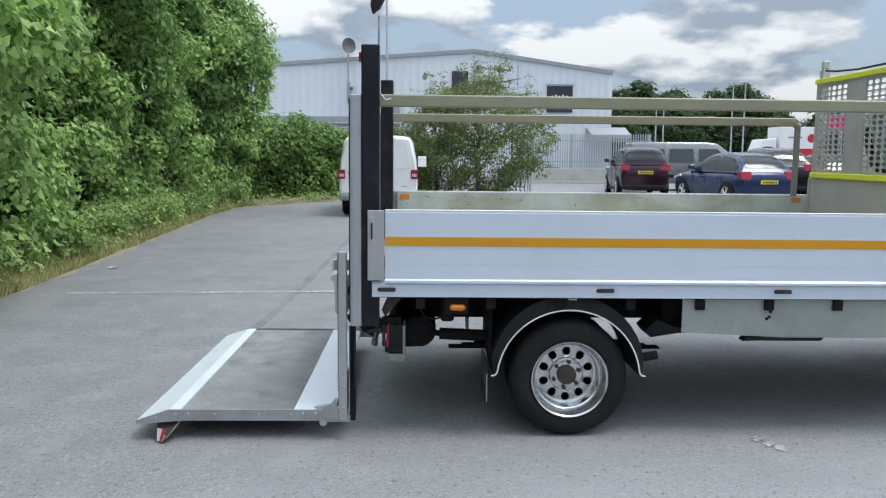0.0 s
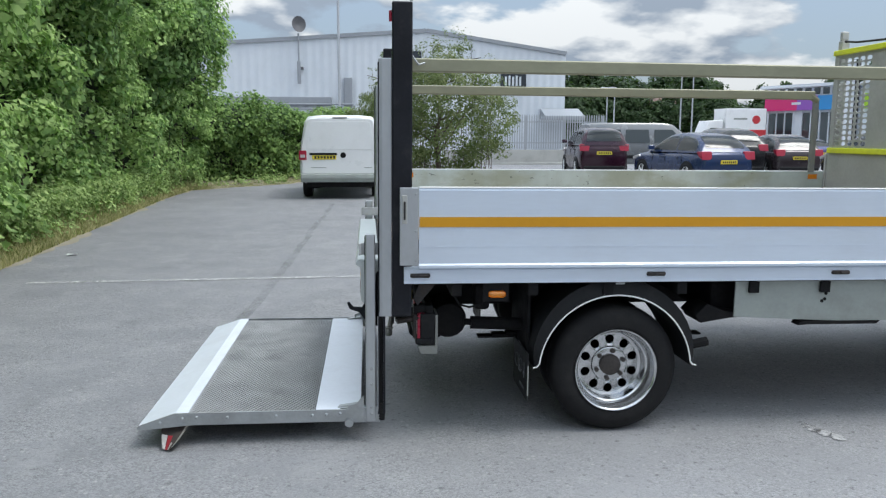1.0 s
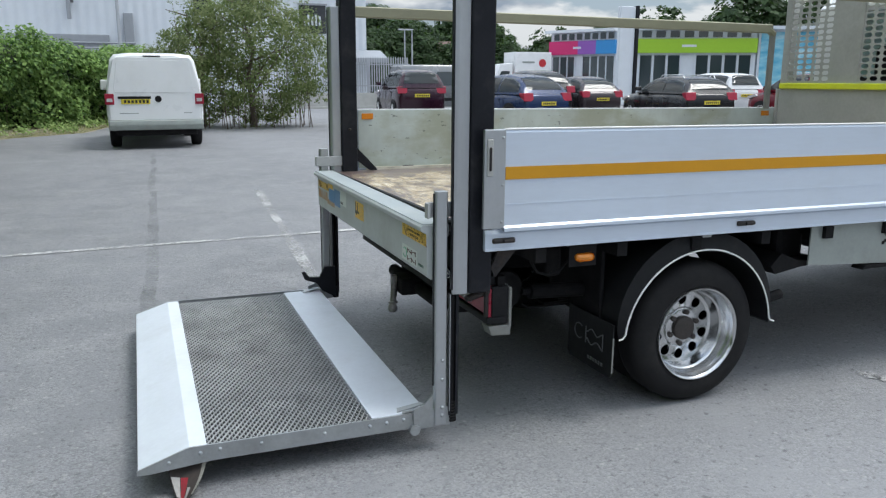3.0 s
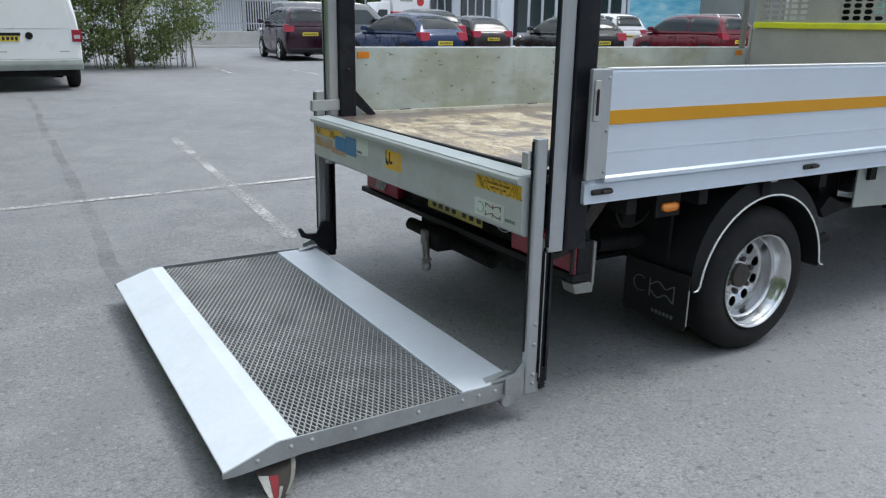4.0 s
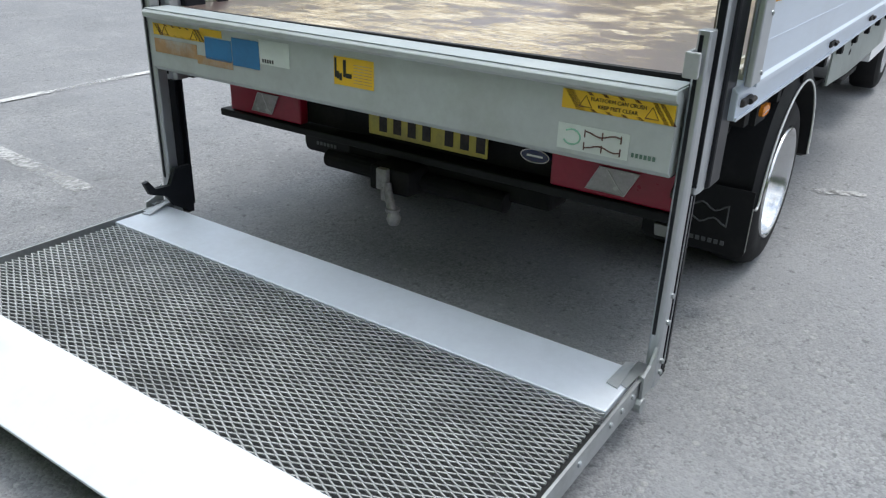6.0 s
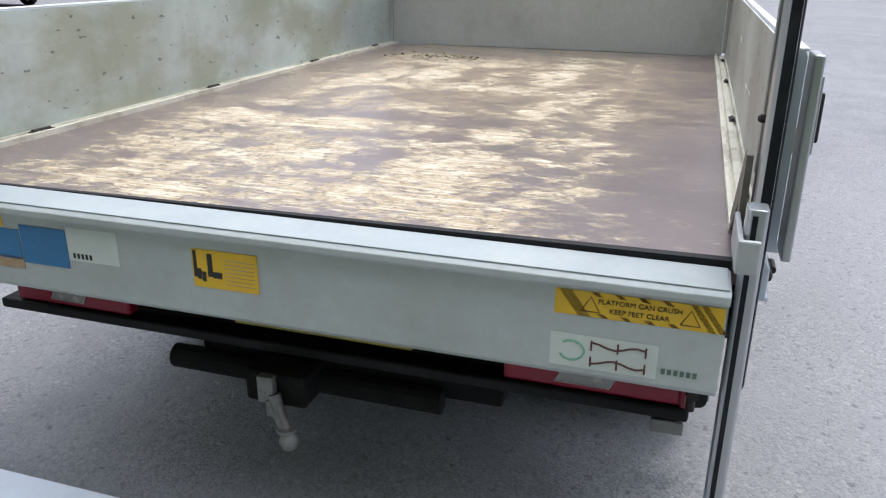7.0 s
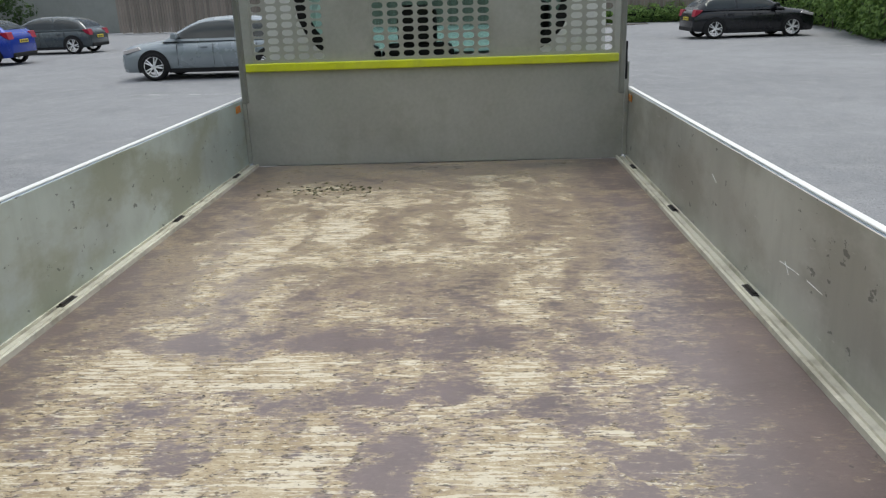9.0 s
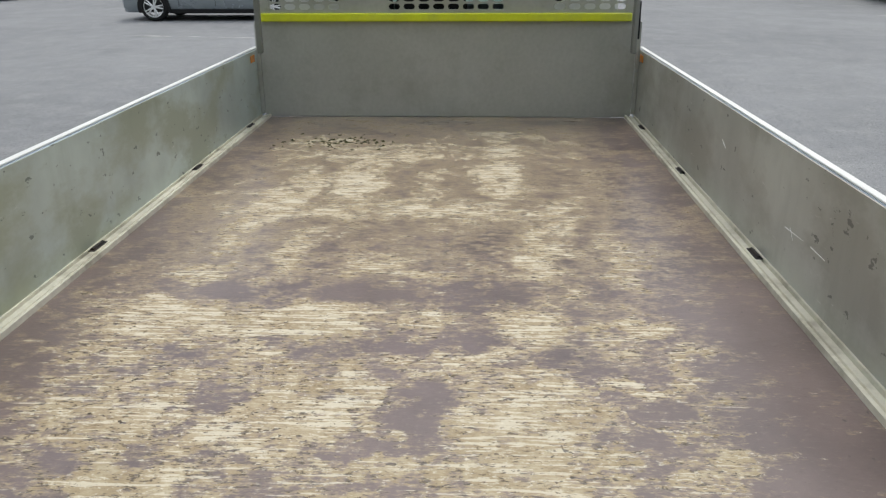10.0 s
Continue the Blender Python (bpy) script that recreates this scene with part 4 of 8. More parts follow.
def side_inner():
    return box(-0.166, 3.287, 4.0262, 4.031, 0.906, 1.2715)


def side_cap():
    return box(-0.168, 3.29, 3.998, 4.021, 1.2725, 1.279, 0.003)


def rave():
    bm = prism([(4.012, 0.801), (4.012, 0.870), (4.024, 0.884), (4.06, 0.884), (4.06, 0.801)], "x", -0.24, 3.30, 0.003)
    add_box(bm, -0.24, 3.30, 4.008, 4.012, 0.801, 0.810)
    return bm


def end_plate():
    bm = box(-0.262, -0.172, 3.982, 4.0, 0.895, 1.276, 0.004)
    return bm


boards = both("drop_side", side_board, M["board"], "pale anodised aluminium drop side")
a_ = side_inner()
b_ = mirror_y(a_)
part("inner_skin", a_, M["inner_near"], boards[0], "scuffed grey inner skin")
part("inner_skin", b_, M["inner_far"], boards[1], "scuffed grey-green inner skin")
for bd, bm in zip(boards, (side_cap(), mirror_y(side_cap()))):
    part("top_cap", bm, M["white_line"], bd, "white top edge")
for bd, f in zip(boards, (lambda b: b, mirror_y)):
    part("foot_lip", f(side_foot()), M["board"], bd)
    for z in (0.985,):
        part("pressed_rib", f(side_rib(z)), M["board"], bd)
both("side_rave", rave, M["board"], "white alloy side rail", parent=T)
plates = both("end_plate", end_plate, M["alloy"], "alloy end plate with latch")
for pl, f in zip(plates, (lambda b: b, mirror_y)):
    bm = bmesh.new()
    add_box(bm, -0.252, -0.226, 3.977, 3.982, 1.10, 1.24, 0.003)
    part("latch_recess", f(bm), M["headboard"], pl)
    bm = bmesh.new()
    add_box(bm, -0.244, -0.234, 3.970, 3.978, 1.12, 1.21, 0.004)
    part("latch_lever", f(bm), M["catch"], pl)
    for z in (0.92, 1.065, 1.245):
        part("rivet", f(lathe([(0.006, 0.0), (0.006, -0.003), (0.001, -0.005)], (-0.184, 3.982, z), "y", 8)), M["galv"], pl)
part("reflective_tape", box(-0.165, 3.285, 3.9965, 3.9995, 1.083, 1.132), M["stripe"], boards[0], "amber reflective tape")
for x in (-0.16, 1.04, 2.03, 2.95):
    bm = box(x - 0.05, x + 0.05, 4.001, 4.018, 0.830, 0.852, 0.008)
    add_rod(bm, (x - 0.005, 3.999, 0.841), (x + 0.04, 3.999, 0.843), 0.008, seg=8)
    part("hinge_catch", bm, M["catch"], T)


# inner ledge rails with catches
def ledge():
    bm = prism([(4.031, 0.878), (4.031, 0.914), (4.037, 0.914), (4.039, 0.900), (4.045, 0.900), (4.048, 0.911), (4.066, 0.911), (4.070, 0.903), (4.077, 0.903), (4.079, 0.917), (4.090, 0.917), (4.090, 0.878)], "x", -0.12, 3.19)
    return bm


ledges = both("ledge_rail", ledge, M["ledge"], "grimy cream floor edge rail")
for lg, f in zip(ledges, (lambda b: b, mirror_y)):
    for x in (0.16, 1.11, 2.06, 2.9):
        bm = box(x - 0.045, x + 0.045, 4.040, 4.061, 0.9105, 0.9135)
        add_rod(bm, (x - 0.035, 4.048, 0.914), (x + 0.035, 4.05, 0.914), 0.006)
        part("floor_catch", f(bm), M["catch"], lg)
for y, x in ((4.033, 3.12), (2 * YC - 4.036, 3.10), (2 * YC - 4.036, -0.115)):
    part("reflector", box(x - 0.03, x + 0.045, y, y + 0.004, 1.215, 1.252, 0.0015), M["amber"], T, "amber reflector")

# pale scratches on the near inner skin
for (xa, za), (xb, zb) in (((0.965, 1.052), (0.835, 1.058)), ((0.785, 1.060), (0.695, 1.058)), ((0.93, 1.062), (0.90, 1.035)), ((1.62, 1.15), (1.57, 1.13))):
    part("scratch", rod((xa, 4.0315, za), (xb, 4.0315, zb), 0.0016, 0.0008, 5), M["white_line"], boards[0], "pale scratch")

# headboard with three fields of slotted holes
HX0, HX1 = 3.205, 3.245
bm = box(HX0, HX1, 4.055, 2 * YC - 4.055, ZB, 1.420, 0.003)
hb = part("headboard", bm, M["headboard"], T, "dull grey aluminium headboard")
part("hivis_strip", box(3.185, HX1 + 0.004, 4.09, 2 * YC - 4.07, 1.421, 1.464, 0.006), M["hivis"], hb, "fluorescent yellow edging")
bm = box(3.19, HX1 + 0.01, 4.055, 2 * YC - 4.055, 2.165, 2.205, 0.006)
part("hivis_strip", bm, M["hivis"], hb, "fluorescent yellow edging")


def slotted(bm, y_lo, cols, rows, z_lo, py=0.08, pz=0.0415, hw=0.031, hh=0.0155, x0=3.212, x1=3.216):
    """A plate of stadium holes: each cell a ring of faces on both sides and the rim of its hole."""
    ring = [(hw, 0), (hw - 0.005, hh * 0.7), (hw - hh, hh), (hh - hw, hh), (0.005 - hw, hh * 0.7), (-hw, 0), (0.005 - hw, -hh * 0.7), (hh - hw, -hh), (hw - hh, -hh), (hw - 0.005, -hh * 0.7)]
    outer = [(py / 2, 0), (py / 2, pz / 2), (hw - hh, pz / 2), (hh - hw, pz / 2), (-py / 2, pz / 2), (-py / 2, 0), (-py / 2, -pz / 2), (hh - hw, -pz / 2), (hw - hh, -pz / 2), (py / 2, -pz / 2)]
    for i in range(cols):
        for j in range(rows):
            cy, cz = y_lo + (i + 0.5) * py, z_lo + (j + 0.5) * pz
            f = [bm.verts.new((x0, cy + p[0], cz + p[1])) for p in ring]
            b = [bm.verts.new((x1, cy + p[0], cz + p[1])) for p in ring]
            o = [bm.verts.new((x0, cy + p[0], cz + p[1])) for p in outer]
            for k in range(10):
                n = (k + 1) % 10
                bm.faces.new((f[k], f[n], o[n], o[k]))
                bm.faces.new((f[k], b[k], b[n], f[n]))
    return bm


ZL, ROWS_, FIELDS = 1.476, 16, ((4.115, 5), (4.765, 8), (5.655, 5))
ztop = ZL + ROWS_ * 0.0415
for y_lo, cols in FIELDS:
    bm = slotted(bmesh.new(), y_lo, cols, ROWS_, ZL)
    bmesh.ops.remove_doubles(bm, verts=bm.verts, dist=0.0005)
    part("slotted_panel", bm, M["headboard"], hb, "slotted grey mesh panel")
edges = [4.06] + [e for y_lo, cols in FIELDS for e in (y_lo, y_lo + cols * 0.08)] + [2 * YC - 4.06]
for lo, hi in zip(edges[0::2], edges[1::2]):
    part("upright_panel", box(3.207, 3.222, lo, hi, 1.462, 2.167), M["headboard"], hb)
for lo, hi in ((1.462, ZL), (ztop, 2.167)):
    part("cross_panel", box(3.2085, 3.2205, 4.06, 2 * YC - 4.06, lo, hi), M["headboard"], hb)
for y in (4.06, 2 * YC - 4.06 - 0.05):
    bm = box(3.222, 3.285, y, y + 0.05, ZB, 2.28, 0.006)
    add_box(bm, 3.226, 3.281, y + 0.004, y + 0.046, 2.28, 2.35, 0.01)
    part("corner_post", bm, M["headboard"], hb)
for y in (4.0325, 2 * YC - 4.0535):
    part("corner_filler", box(3.196, 3.215, y, y + 0.021, ZB + 0.02, 1.42, 0.002), M["headboard"], hb)
for y in (4.045, 2 * YC - 4.045):
    part("corner_bolt", lathe([(0.009, 0.0), (0.009, 0.008), (0.003, 0.011)], (3.19, y, 1.16), "x", 8), M["galv"], hb)
bm = bmesh.new()
add_tube(bm, [(3.24, 6.05, 2.27), (3.24, 5.9, 2.25), (3.25, 5.6, 2.235), (3.26, 5.2, 2.24), (3.25, 4.6, 2.22)], 0.008, 6)
part("cable", bm, M["black_plastic"], hb)
bm = bmesh.new()
add_tube(bm, [(3.19, 4.05, 1.33), (3.18, 4.052, 1.40), (3.20, 4.05, 1.47), (3.22, 4.045, 1.52)], 0.007, 6)
part("strap_end", bm, M["black_plastic"], hb)


# long rails over the bed with a bent front leg
def rail():
    bm = prism([(4.075, 1.835), (4.075, 1.888), (4.081, 1.894), (4.115, 1.894), (4.121, 1.888), (4.121, 1.835), (4.115, 1.829), (4.081, 1.829)], "x", -0.2, 3.03)
    add_rod(bm, (3.0, 4.098, 1.865), (3.06, 4.098, 1.82), 0.026, seg=8)
    return bm


rails = both("over_rail", rail, M["olive"], "weathered olive-beige side rail")
for r_, f in zip(rails, (lambda b: b, mirror_y)):
    part("front_leg", f(box(3.03, 3.075, 4.084, 4.110, 1.27, 1.84, 0.006)), M["leg"], r_, "dull grey front leg")


# tail lift columns; k is how far the inner face stands back (the near one is slimmer)
def col_black(k):
    return box(-0.298, -0.20, 4.03, 4.135 - k * 1.6, 0.63, 2.15, 0.008)


def col_alloy(k):
    return prism([(-0.362, 4.045), (-0.362, 4.10 - k), (-0.350, 4.112 - k), (-0.299, 4.112 - k), (-0.299, 4.04), (-0.345, 4.04)], "z", 0.63, 1.888, 0.003)


def col_groove(k):
    w_ = 0.004 + k * 0.1
    return box(-0.3665, -0.360, 4.072 - k * 0.45 - w_, 4.072 - k * 0.45 + w_, 0.65, 1.87)


def runner(k):
    y_ = 4.096 - k * 0.3
    return prism([(-0.430, 4.054), (-0.430, y_ - 0.006), (-0.424, y_), (-0.386, y_), (-0.380, y_ - 0.006), (-0.380, 4.054), (-0.386, 4.049), (-0.424, 4.049)], "z", 0.085, 1.04, 0.002)


def runner_slot(k):
    return box(-0.4335, -0.4305, 4.066, 4.075, 0.25, 1.03)


def chain(k):
    bm = rod((-0.352, 4.085 - k * 0.4, 0.10), (-0.352, 4.085 - k * 0.4, 0.64), 0.010)
    add_box(bm, -0.368, -0.334, 4.06, 4.11 - k, 0.085, 0.17, 0.006)
    for i in range(7):
        add_rod(bm, (-0.365, 4.055, 0.095 + i * 0.013), (-0.337, 4.055, 0.095 + i * 0.013), 0.005, seg=6)
    return bm


def track(k):
    bm = box(-0.369, -0.360, 4.05, 4.112 - k, 0.12, 0.63)
    add_box(bm, -0.342, -0.331, 4.05, 4.112 - k, 0.12, 0.63)
    return bm


def track_edge(k):
    return box(-0.3700, -0.3670, 4.047, 4.0495, 0.14, 0.63)


NEAR_K = 0.045
cols = []
for k_, f in ((NEAR_K, lambda b: b), (0.0, mirror_y)):
    c_ = part("lift_column", f(col_black(k_)), M["black_steel"], T, "black steel tail lift column")
    cols.append(c_)
    for nm, mk, mt in (("alloy_face", col_alloy, "alloy"), ("face_groove", col_groove, "black_steel"), ("runner", runner, "alloy"), ("runner_slot", runner_slot, "black_steel"), ("chain_link", chain, "chassis"), ("lower_track", track, "black_steel"), ("bright_edge", track_edge, "alloy")):
        part(nm, f(mk(k_)), M[mt], c_)
    kc_ = min(k_, 0.028)
    bm = prism([(-0.29, 0.895), (-0.29, 1.10), (-0.25, 1.10), (-0.07, 0.91), (-0.07, 0.895), (-0.11, 0.895), (-0.245, 1.0), (-0.245, 0.895)], "y", 4.098 - kc_ * 0.8, 4.110 - kc_ * 0.8)
    part("gusset", f(bm), M["gusset_brown" if k_ else "black_steel"], c_)
    kc = min(k_, 0.028)
    bm = box(-0.455, -0.29, 4.1125 - kc, 4.122 - kc, 0.935, 0.995, 0.003)
    add_box(bm, -0.462, -0.450, 4.085 - kc, 4.122 - kc, 0.935, 0.995, 0.004)
    part("clamp", f(bm), M["clamp"], c_)
    part("clamp_bolt", f(lathe([(0.008, 0.0), (0.008, 0.008), (0.004, 0.013)], (-0.25, 4.135 - k_ * 1.6, 1.16), "y", 8)), M["catch"], c_)
    for z in (0.36, 0.28, 0.16, 0.125):
        part("bolt", f(lathe([(0.008, 0.0), (0.008, -0.006), (0.003, -0.009)], (-0.40, 4.049, z), "y", 8)), M["galv"], c_)
    bm = prism([(-0.44, 0.10), (-0.44, 0.22), (-0.475, 0.18), (-0.52, 0.165), (-0.52, 0.10)], "y", 4.05, 4.058)
    part("heel_gusset", f(bm), M["galv"], c_)
part("top_lamp", box(-0.312, -0.298, 4.05, 4.075, 2.06, 2.11, 0.003), M["red_lens"], cols[0], "small red lamp")
bm = bmesh.new()
add_rod(bm, (-0.205, 4.06, 1.05), (-0.205, 4.06, 2.30), 0.006, seg=8)
add_tube(bm, [(-0.20, 4.05, 1.90), (-0.17, 4.05, 1.86), (-0.14, 4.06, 1.87)], 0.005, 6)
part("mast", bm, M["galv"], cols[0])
bm = prism([(-0.24, 2.31), (-0.20, 2.34), (-0.17, 2.40), (-0.19, 2.45), (-0.24, 2.44), (-0.25, 2.35)], "y", 4.03, 4.10, 0.006)
part("work_lamp", bm, M["black_plastic"], cols[0])

# tail lift beam
beam = part("lift_beam", prism([(-0.452, 0.70), (-0.452, 0.872), (-0.470, 0.878), (-0.476, 0.884), (-0.477, 0.896), (-0.468, 0.905), (-0.362, 0.905), (-0.358, 0.90), (-0.358, 0.86), (-0.38, 0.84), (-0.38, 0.70), (-0.40, 0.685), (-0.435, 0.685)], "y", 4.092, 2 * YC - 4.115, 0.002), M["beam"], T, "pale grey tail lift beam with warning stickers")
part("beam_cap", box(-0.468, -0.361, 4.096, 2 * YC - 4.118, 0.9052, 0.9085, 0.001), M["beam_top"], beam, "bright worn top edge")
# dark block in the gap between beam and bed
part("rubber_gap", box(-0.379, -0.3485, 4.10, 2 * YC - 4.12, 0.80, 0.858), M["chassis"], T)


def sticker(y_hi, y_lo, z_hi, z_lo, mat_, name="sticker", label="", x=-0.4526, thick=0.0012):
    return part(name, box(x - thick, x, y_lo, y_hi, z_lo, z_hi), mat_, beam, label)


def hazard(y_hi, y_lo, z_hi, z_lo, readable):
    s = sticker(y_hi, y_lo, z_hi, z_lo, M["st_yellow"], "warning_sticker", "black and yellow warning sticker")
    h = z_hi - z_lo
    bm = bmesh.new()
    x = -0.4538
    for k in (0.02, 0.06, 0.80, 0.86):
        ya = y_hi - (y_hi - y_lo) * k
        add_quad_slab(bm, [(x, ya, z_hi), (x, ya - 0.012, z_hi), (x, ya - 0.012 - h * 0.75, z_lo), (x, ya - h * 0.75, z_lo)], 0.0006)
    for k in (0.22, 0.36, 0.50, 0.64):
        ya = y_hi - (y_hi - y_lo) * k
        add_quad_slab(bm, [(x, ya, z_hi), (x, ya - 0.012, z_hi), (x, ya - 0.022, z_hi - h * 0.16), (x, ya - 0.010, z_hi - h * 0.16)], 0.0006)
        add_quad_slab(bm, [(x, ya - 0.012, z_lo + h * 0.16), (x, ya - 0.024, z_lo + h * 0.16), (x, ya - 0.034, z_lo), (x, ya - 0.022, z_lo)], 0.0006)
    part("hazard_bars", bm, M["st_brown"], s)
    if readable:
        turn = Matrix(((0, 0, -1, -0.4545), (-1, 0, 0, (y_hi + y_lo) / 2), (0, 1, 0, 0), (0, 0, 0, 1)))
        for txt, dz in (("PLATFORM CAN CRUSH", 0.008), ("KEEP FEET CLEAR", -0.009)):
            words(txt, 0.0135, M["st_black"], s, Matrix.Translation((0, -0.004, (z_hi + z_lo) / 2 + dz)) @ turn, label="black capital letters")
    for yc, zc in ((y_hi - 0.065, (z_hi + z_lo) / 2 - 0.002), (y_lo + 0.055, (z_hi + z_lo) / 2 - 0.004)):
        p = [(x - 0.0004, yc + 0.017, zc - 0.012), (x - 0.0004, yc, zc + 0.017), (x - 0.0004, yc - 0.017, zc - 0.012)]
        part("triangle_mark", add_tube(bmesh.new(), p + p[:1], 0.0012, 4), M["st_brown"], s)


hazard(4.390, 4.096, 0.867, 0.818, True)
hazard(6.03, 5.755, 0.858, 0.818, False)
s1 = sticker(5.163, 5.007, 0.850, 0.764, M["st_yellow"], "foot_sticker", "yellow sticker with dark symbol")
bm = bmesh.new()
for yy, za, zb, w in ((5.160, 0.846, 0.786, 0.008), (5.152, 0.806, 0.782, 0.010), (5.141, 0.800, 0.778, 0.010), (5.126, 0.842, 0.790, 0.012), (5.114, 0.802, 0.788, 0.022)):
    add_box(bm, -0.4545, -0.4538, yy - w, yy, zb, za)
part("symbol", bm, M["st_black"], s1)
bm = bmesh.new()
for i in range(7):
    add_box(bm, -0.4542, -0.4538, 5.014, 5.085, 0.776 + i * 0.009, 0.7775 + i * 0.009)
part("small_print", bm, M["st_rust"], s1)
s3 = sticker(4.394, 4.199, 0.779, 0.712, M["st_white"], "maker_sticker", "white sticker with wavy grey-green emblem")
bm = bmesh.new()
for zc, sg in ((0.762, 1), (0.729, -1)):
    add_tube(bm, [(-0.4545, 4.316 - k * 0.0134, zc + sg * 0.005 * math.cos(k * 1.05)) for k in range(8)], 0.0019, 5)
    for yy in (4.318, 4.270, 4.220):
        add_rod(bm, (-0.4545, yy, zc - 0.011), (-0.4545, yy, zc + 0.009), 0.0018, seg=5)
part("emblem", bm, M["st_brown"], s3, "brown wavy printed lines")
bm = add_tube(bmesh.new(), [(-0.4545, 4.354 + 0.024 * math.cos(a), 0.746 + 0.020 * math.sin(a)) for a in [0.8 + k * 0.5 for k in range(11)]], 0.0024, 5)
part("emblem_ring", bm, M["st_mint"], s3, "pale green printed ring")
bm = bmesh.new()
for i in range(6):
    add_box(bm, -0.4535, -0.4526, 4.184 - i * 0.011, 4.191 - i * 0.011, 0.724, 0.735)
part("number_bars", bm, M["st_green"], beam)
sticker(5.775, 5.665, 0.866, 0.842, M["st_yellow"], label="small yellow sticker")
sticker(5.755, 5.622, 0.838, 0.765, M["st_blue"], "blue_sticker", "faded blue sticker")
sticker(5.618, 5.490, 0.852, 0.760, M["st_blue"], "blue_sticker", "faded blue sticker")
s5 = sticker(5.487, 5.352, 0.861, 0.782, M["st_white"], label="pale sticker with small print")
bm = bmesh.new()
for i in range(5):
    add_box(bm, -0.4542, -0.4538, 5.468 - i * 0.011, 5.475 - i * 0.011, 0.788, 0.800)
part("small_print", bm, M["st_black"], s5)
sticker(6.03, 5.80, 0.805, 0.755, M["st_rust"], label="peeling faded orange sticker")
sticker(5.80, 5.62, 0.772, 0.742, M["st_rust"], label="peeling faded orange sticker")

# platform
PZ = 0.142
plat = part("lift_platform", box(-0.685, -0.455, 4.085, 2 * YC - 4.085, PZ - 0.022, PZ, 0.004), M["plate"], T, "lowered alloy tail lift platform")
part("toe_ramp", prism([(-1.556, 0.076), (-1.556, 0.084), (-1.388, PZ - 0.003), (-1.376, PZ + 0.001), (-1.315, PZ + 0.001), (-1.315, PZ - 0.03), (-1.335, PZ - 0.035)], "y", 4.07, 2 * YC - 4.07, 0.002), M["plate"], plat, "bright alloy ramp edge")
# added sheet that paints the shade below the mesh
part("under_pan", box(-1.314, -0.69, 4.09, 2 * YC - 4.09, PZ - 0.048, PZ - 0.042), M["pan"], plat, "added near-black sheet for the shade under the mesh")


def skirt():
    return prism([(-1.560, 0.066), (-1.560, 0.082), (-1.388, PZ), (-1.374, PZ + 0.003), (-0.46, PZ + 0.003), (-0.46, 0.082), (-1.30, 0.082), (-1.52, 0.064)], "y", 4.062, 4.0695)


sk = both("side_skirt", skirt, M["galv"], "galvanised bolted side plate", parent=plat)
for s_, f in zip(sk, (lambda b: b, mirror_y)):
    for x, z in ((-1.45, 0.098), (-1.34, 0.118), (-1.27, 0.122), (-1.12, 0.12), (-0.88, 0.12), (-0.70, 0.12), (-0.63, 0.122), (-0.56, 0.125)):
        part("bolt", f(lathe([(0.008, 0.0), (0.008, -0.004), (0.003, -0.007)], (x, 4.062, z), "y", 8)), M["alloy"], s_)
    bm = prism([(-0.50, 0.075), (-0.50, 0.155), (-0.36, 0.155), (-0.36, 0.075)], "y", 4.058, 4.075, 0.003)
    part("hinge_lug", f(bm), M["galv"], plat)
    bm = bmesh.new()
    add_quad_slab(bm, [(-0.575, 4.10, PZ + 0.003), (-0.565, 4.135, PZ + 0.004), (-0.47, 4.122, PZ + 0.022), (-0.455, 4.10, PZ + 0.022)], 0.004)
    add_quad_slab(bm, [(-0.56, 4.08, PZ + 0.004), (-0.545, 4.115, PZ + 0.004), (-0.43, 4.10, PZ + 0.012), (-0.43, 4.07, PZ + 0.012)], 0.004)
    part("bent_flap", f(bm), M["galv"], plat)
bm = bmesh.new()
add_lathe(bm, [(0.022, -0.01), (0.022, 0.03)], (-0.515, 4.055, 0.078), "y", 12)
part("pivot_roller", bm, M["galv"], plat)
# far catch hook on the column foot
bm = prism([(-0.40, 0.12), (-0.36, 0.10), (-0.36, 0.30), (-0.43, 0.30), (-0.46, 0.235), (-0.53, 0.24), (-0.555, 0.28), (-0.575, 0.275), (-0.555, 0.225), (-0.48, 0.20), (-0.45, 0.15)], "y", 6.03, 6.05, 0.002)
part("catch_hook", bm, M["black_steel"], cols[1])

# expanded mesh: rows of strands, those of one slant lying broad and high, the others narrow and low
bm_co, bm_q = [], []
DX, DY = 0.0112, 0.0430
nx, ny = int(0.628 / DX), int(1.996 / DY)
x_lo, y_lo = -1.314, 4.087
for i in range(nx):
    for j in range(ny * 2):
        up = (j + i) % 2
        xa, xb = x_lo + (i + (0.9 if up else 0.1)) * DX, x_lo + (i + (0.1 if up else 0.9)) * DX
        ya, yb = y_lo + j * DY / 2 - 0.001, y_lo + (j + 1) * DY / 2 + 0.001
        w, tilt, z = (0.0015, 0.0006, PZ - 0.0055) if up else (0.0026, -0.0012, PZ - 0.0035)
        base = len(bm_co)
        for x, y in ((xa, ya), (xb, yb)):
            bm_co += [(x - w, y, z - tilt), (x + w, y, z + tilt), (x + w, y, z + tilt - 0.004), (x - w, y, z - tilt - 0.004)]
        for k in range(4):
            n = (k + 1) % 4
            bm_q.append((base + k, base + n, base + 4 + n, base + 4 + k))
gr = new("mesh_deck", quad_mesh("mesh_deck", np.array(bm_co) - np.array(ORIGIN[T.name]), bm_q, M["grate"]))
gr.parent = plat
ORIGIN[gr.name] = ORIGIN[T.name]
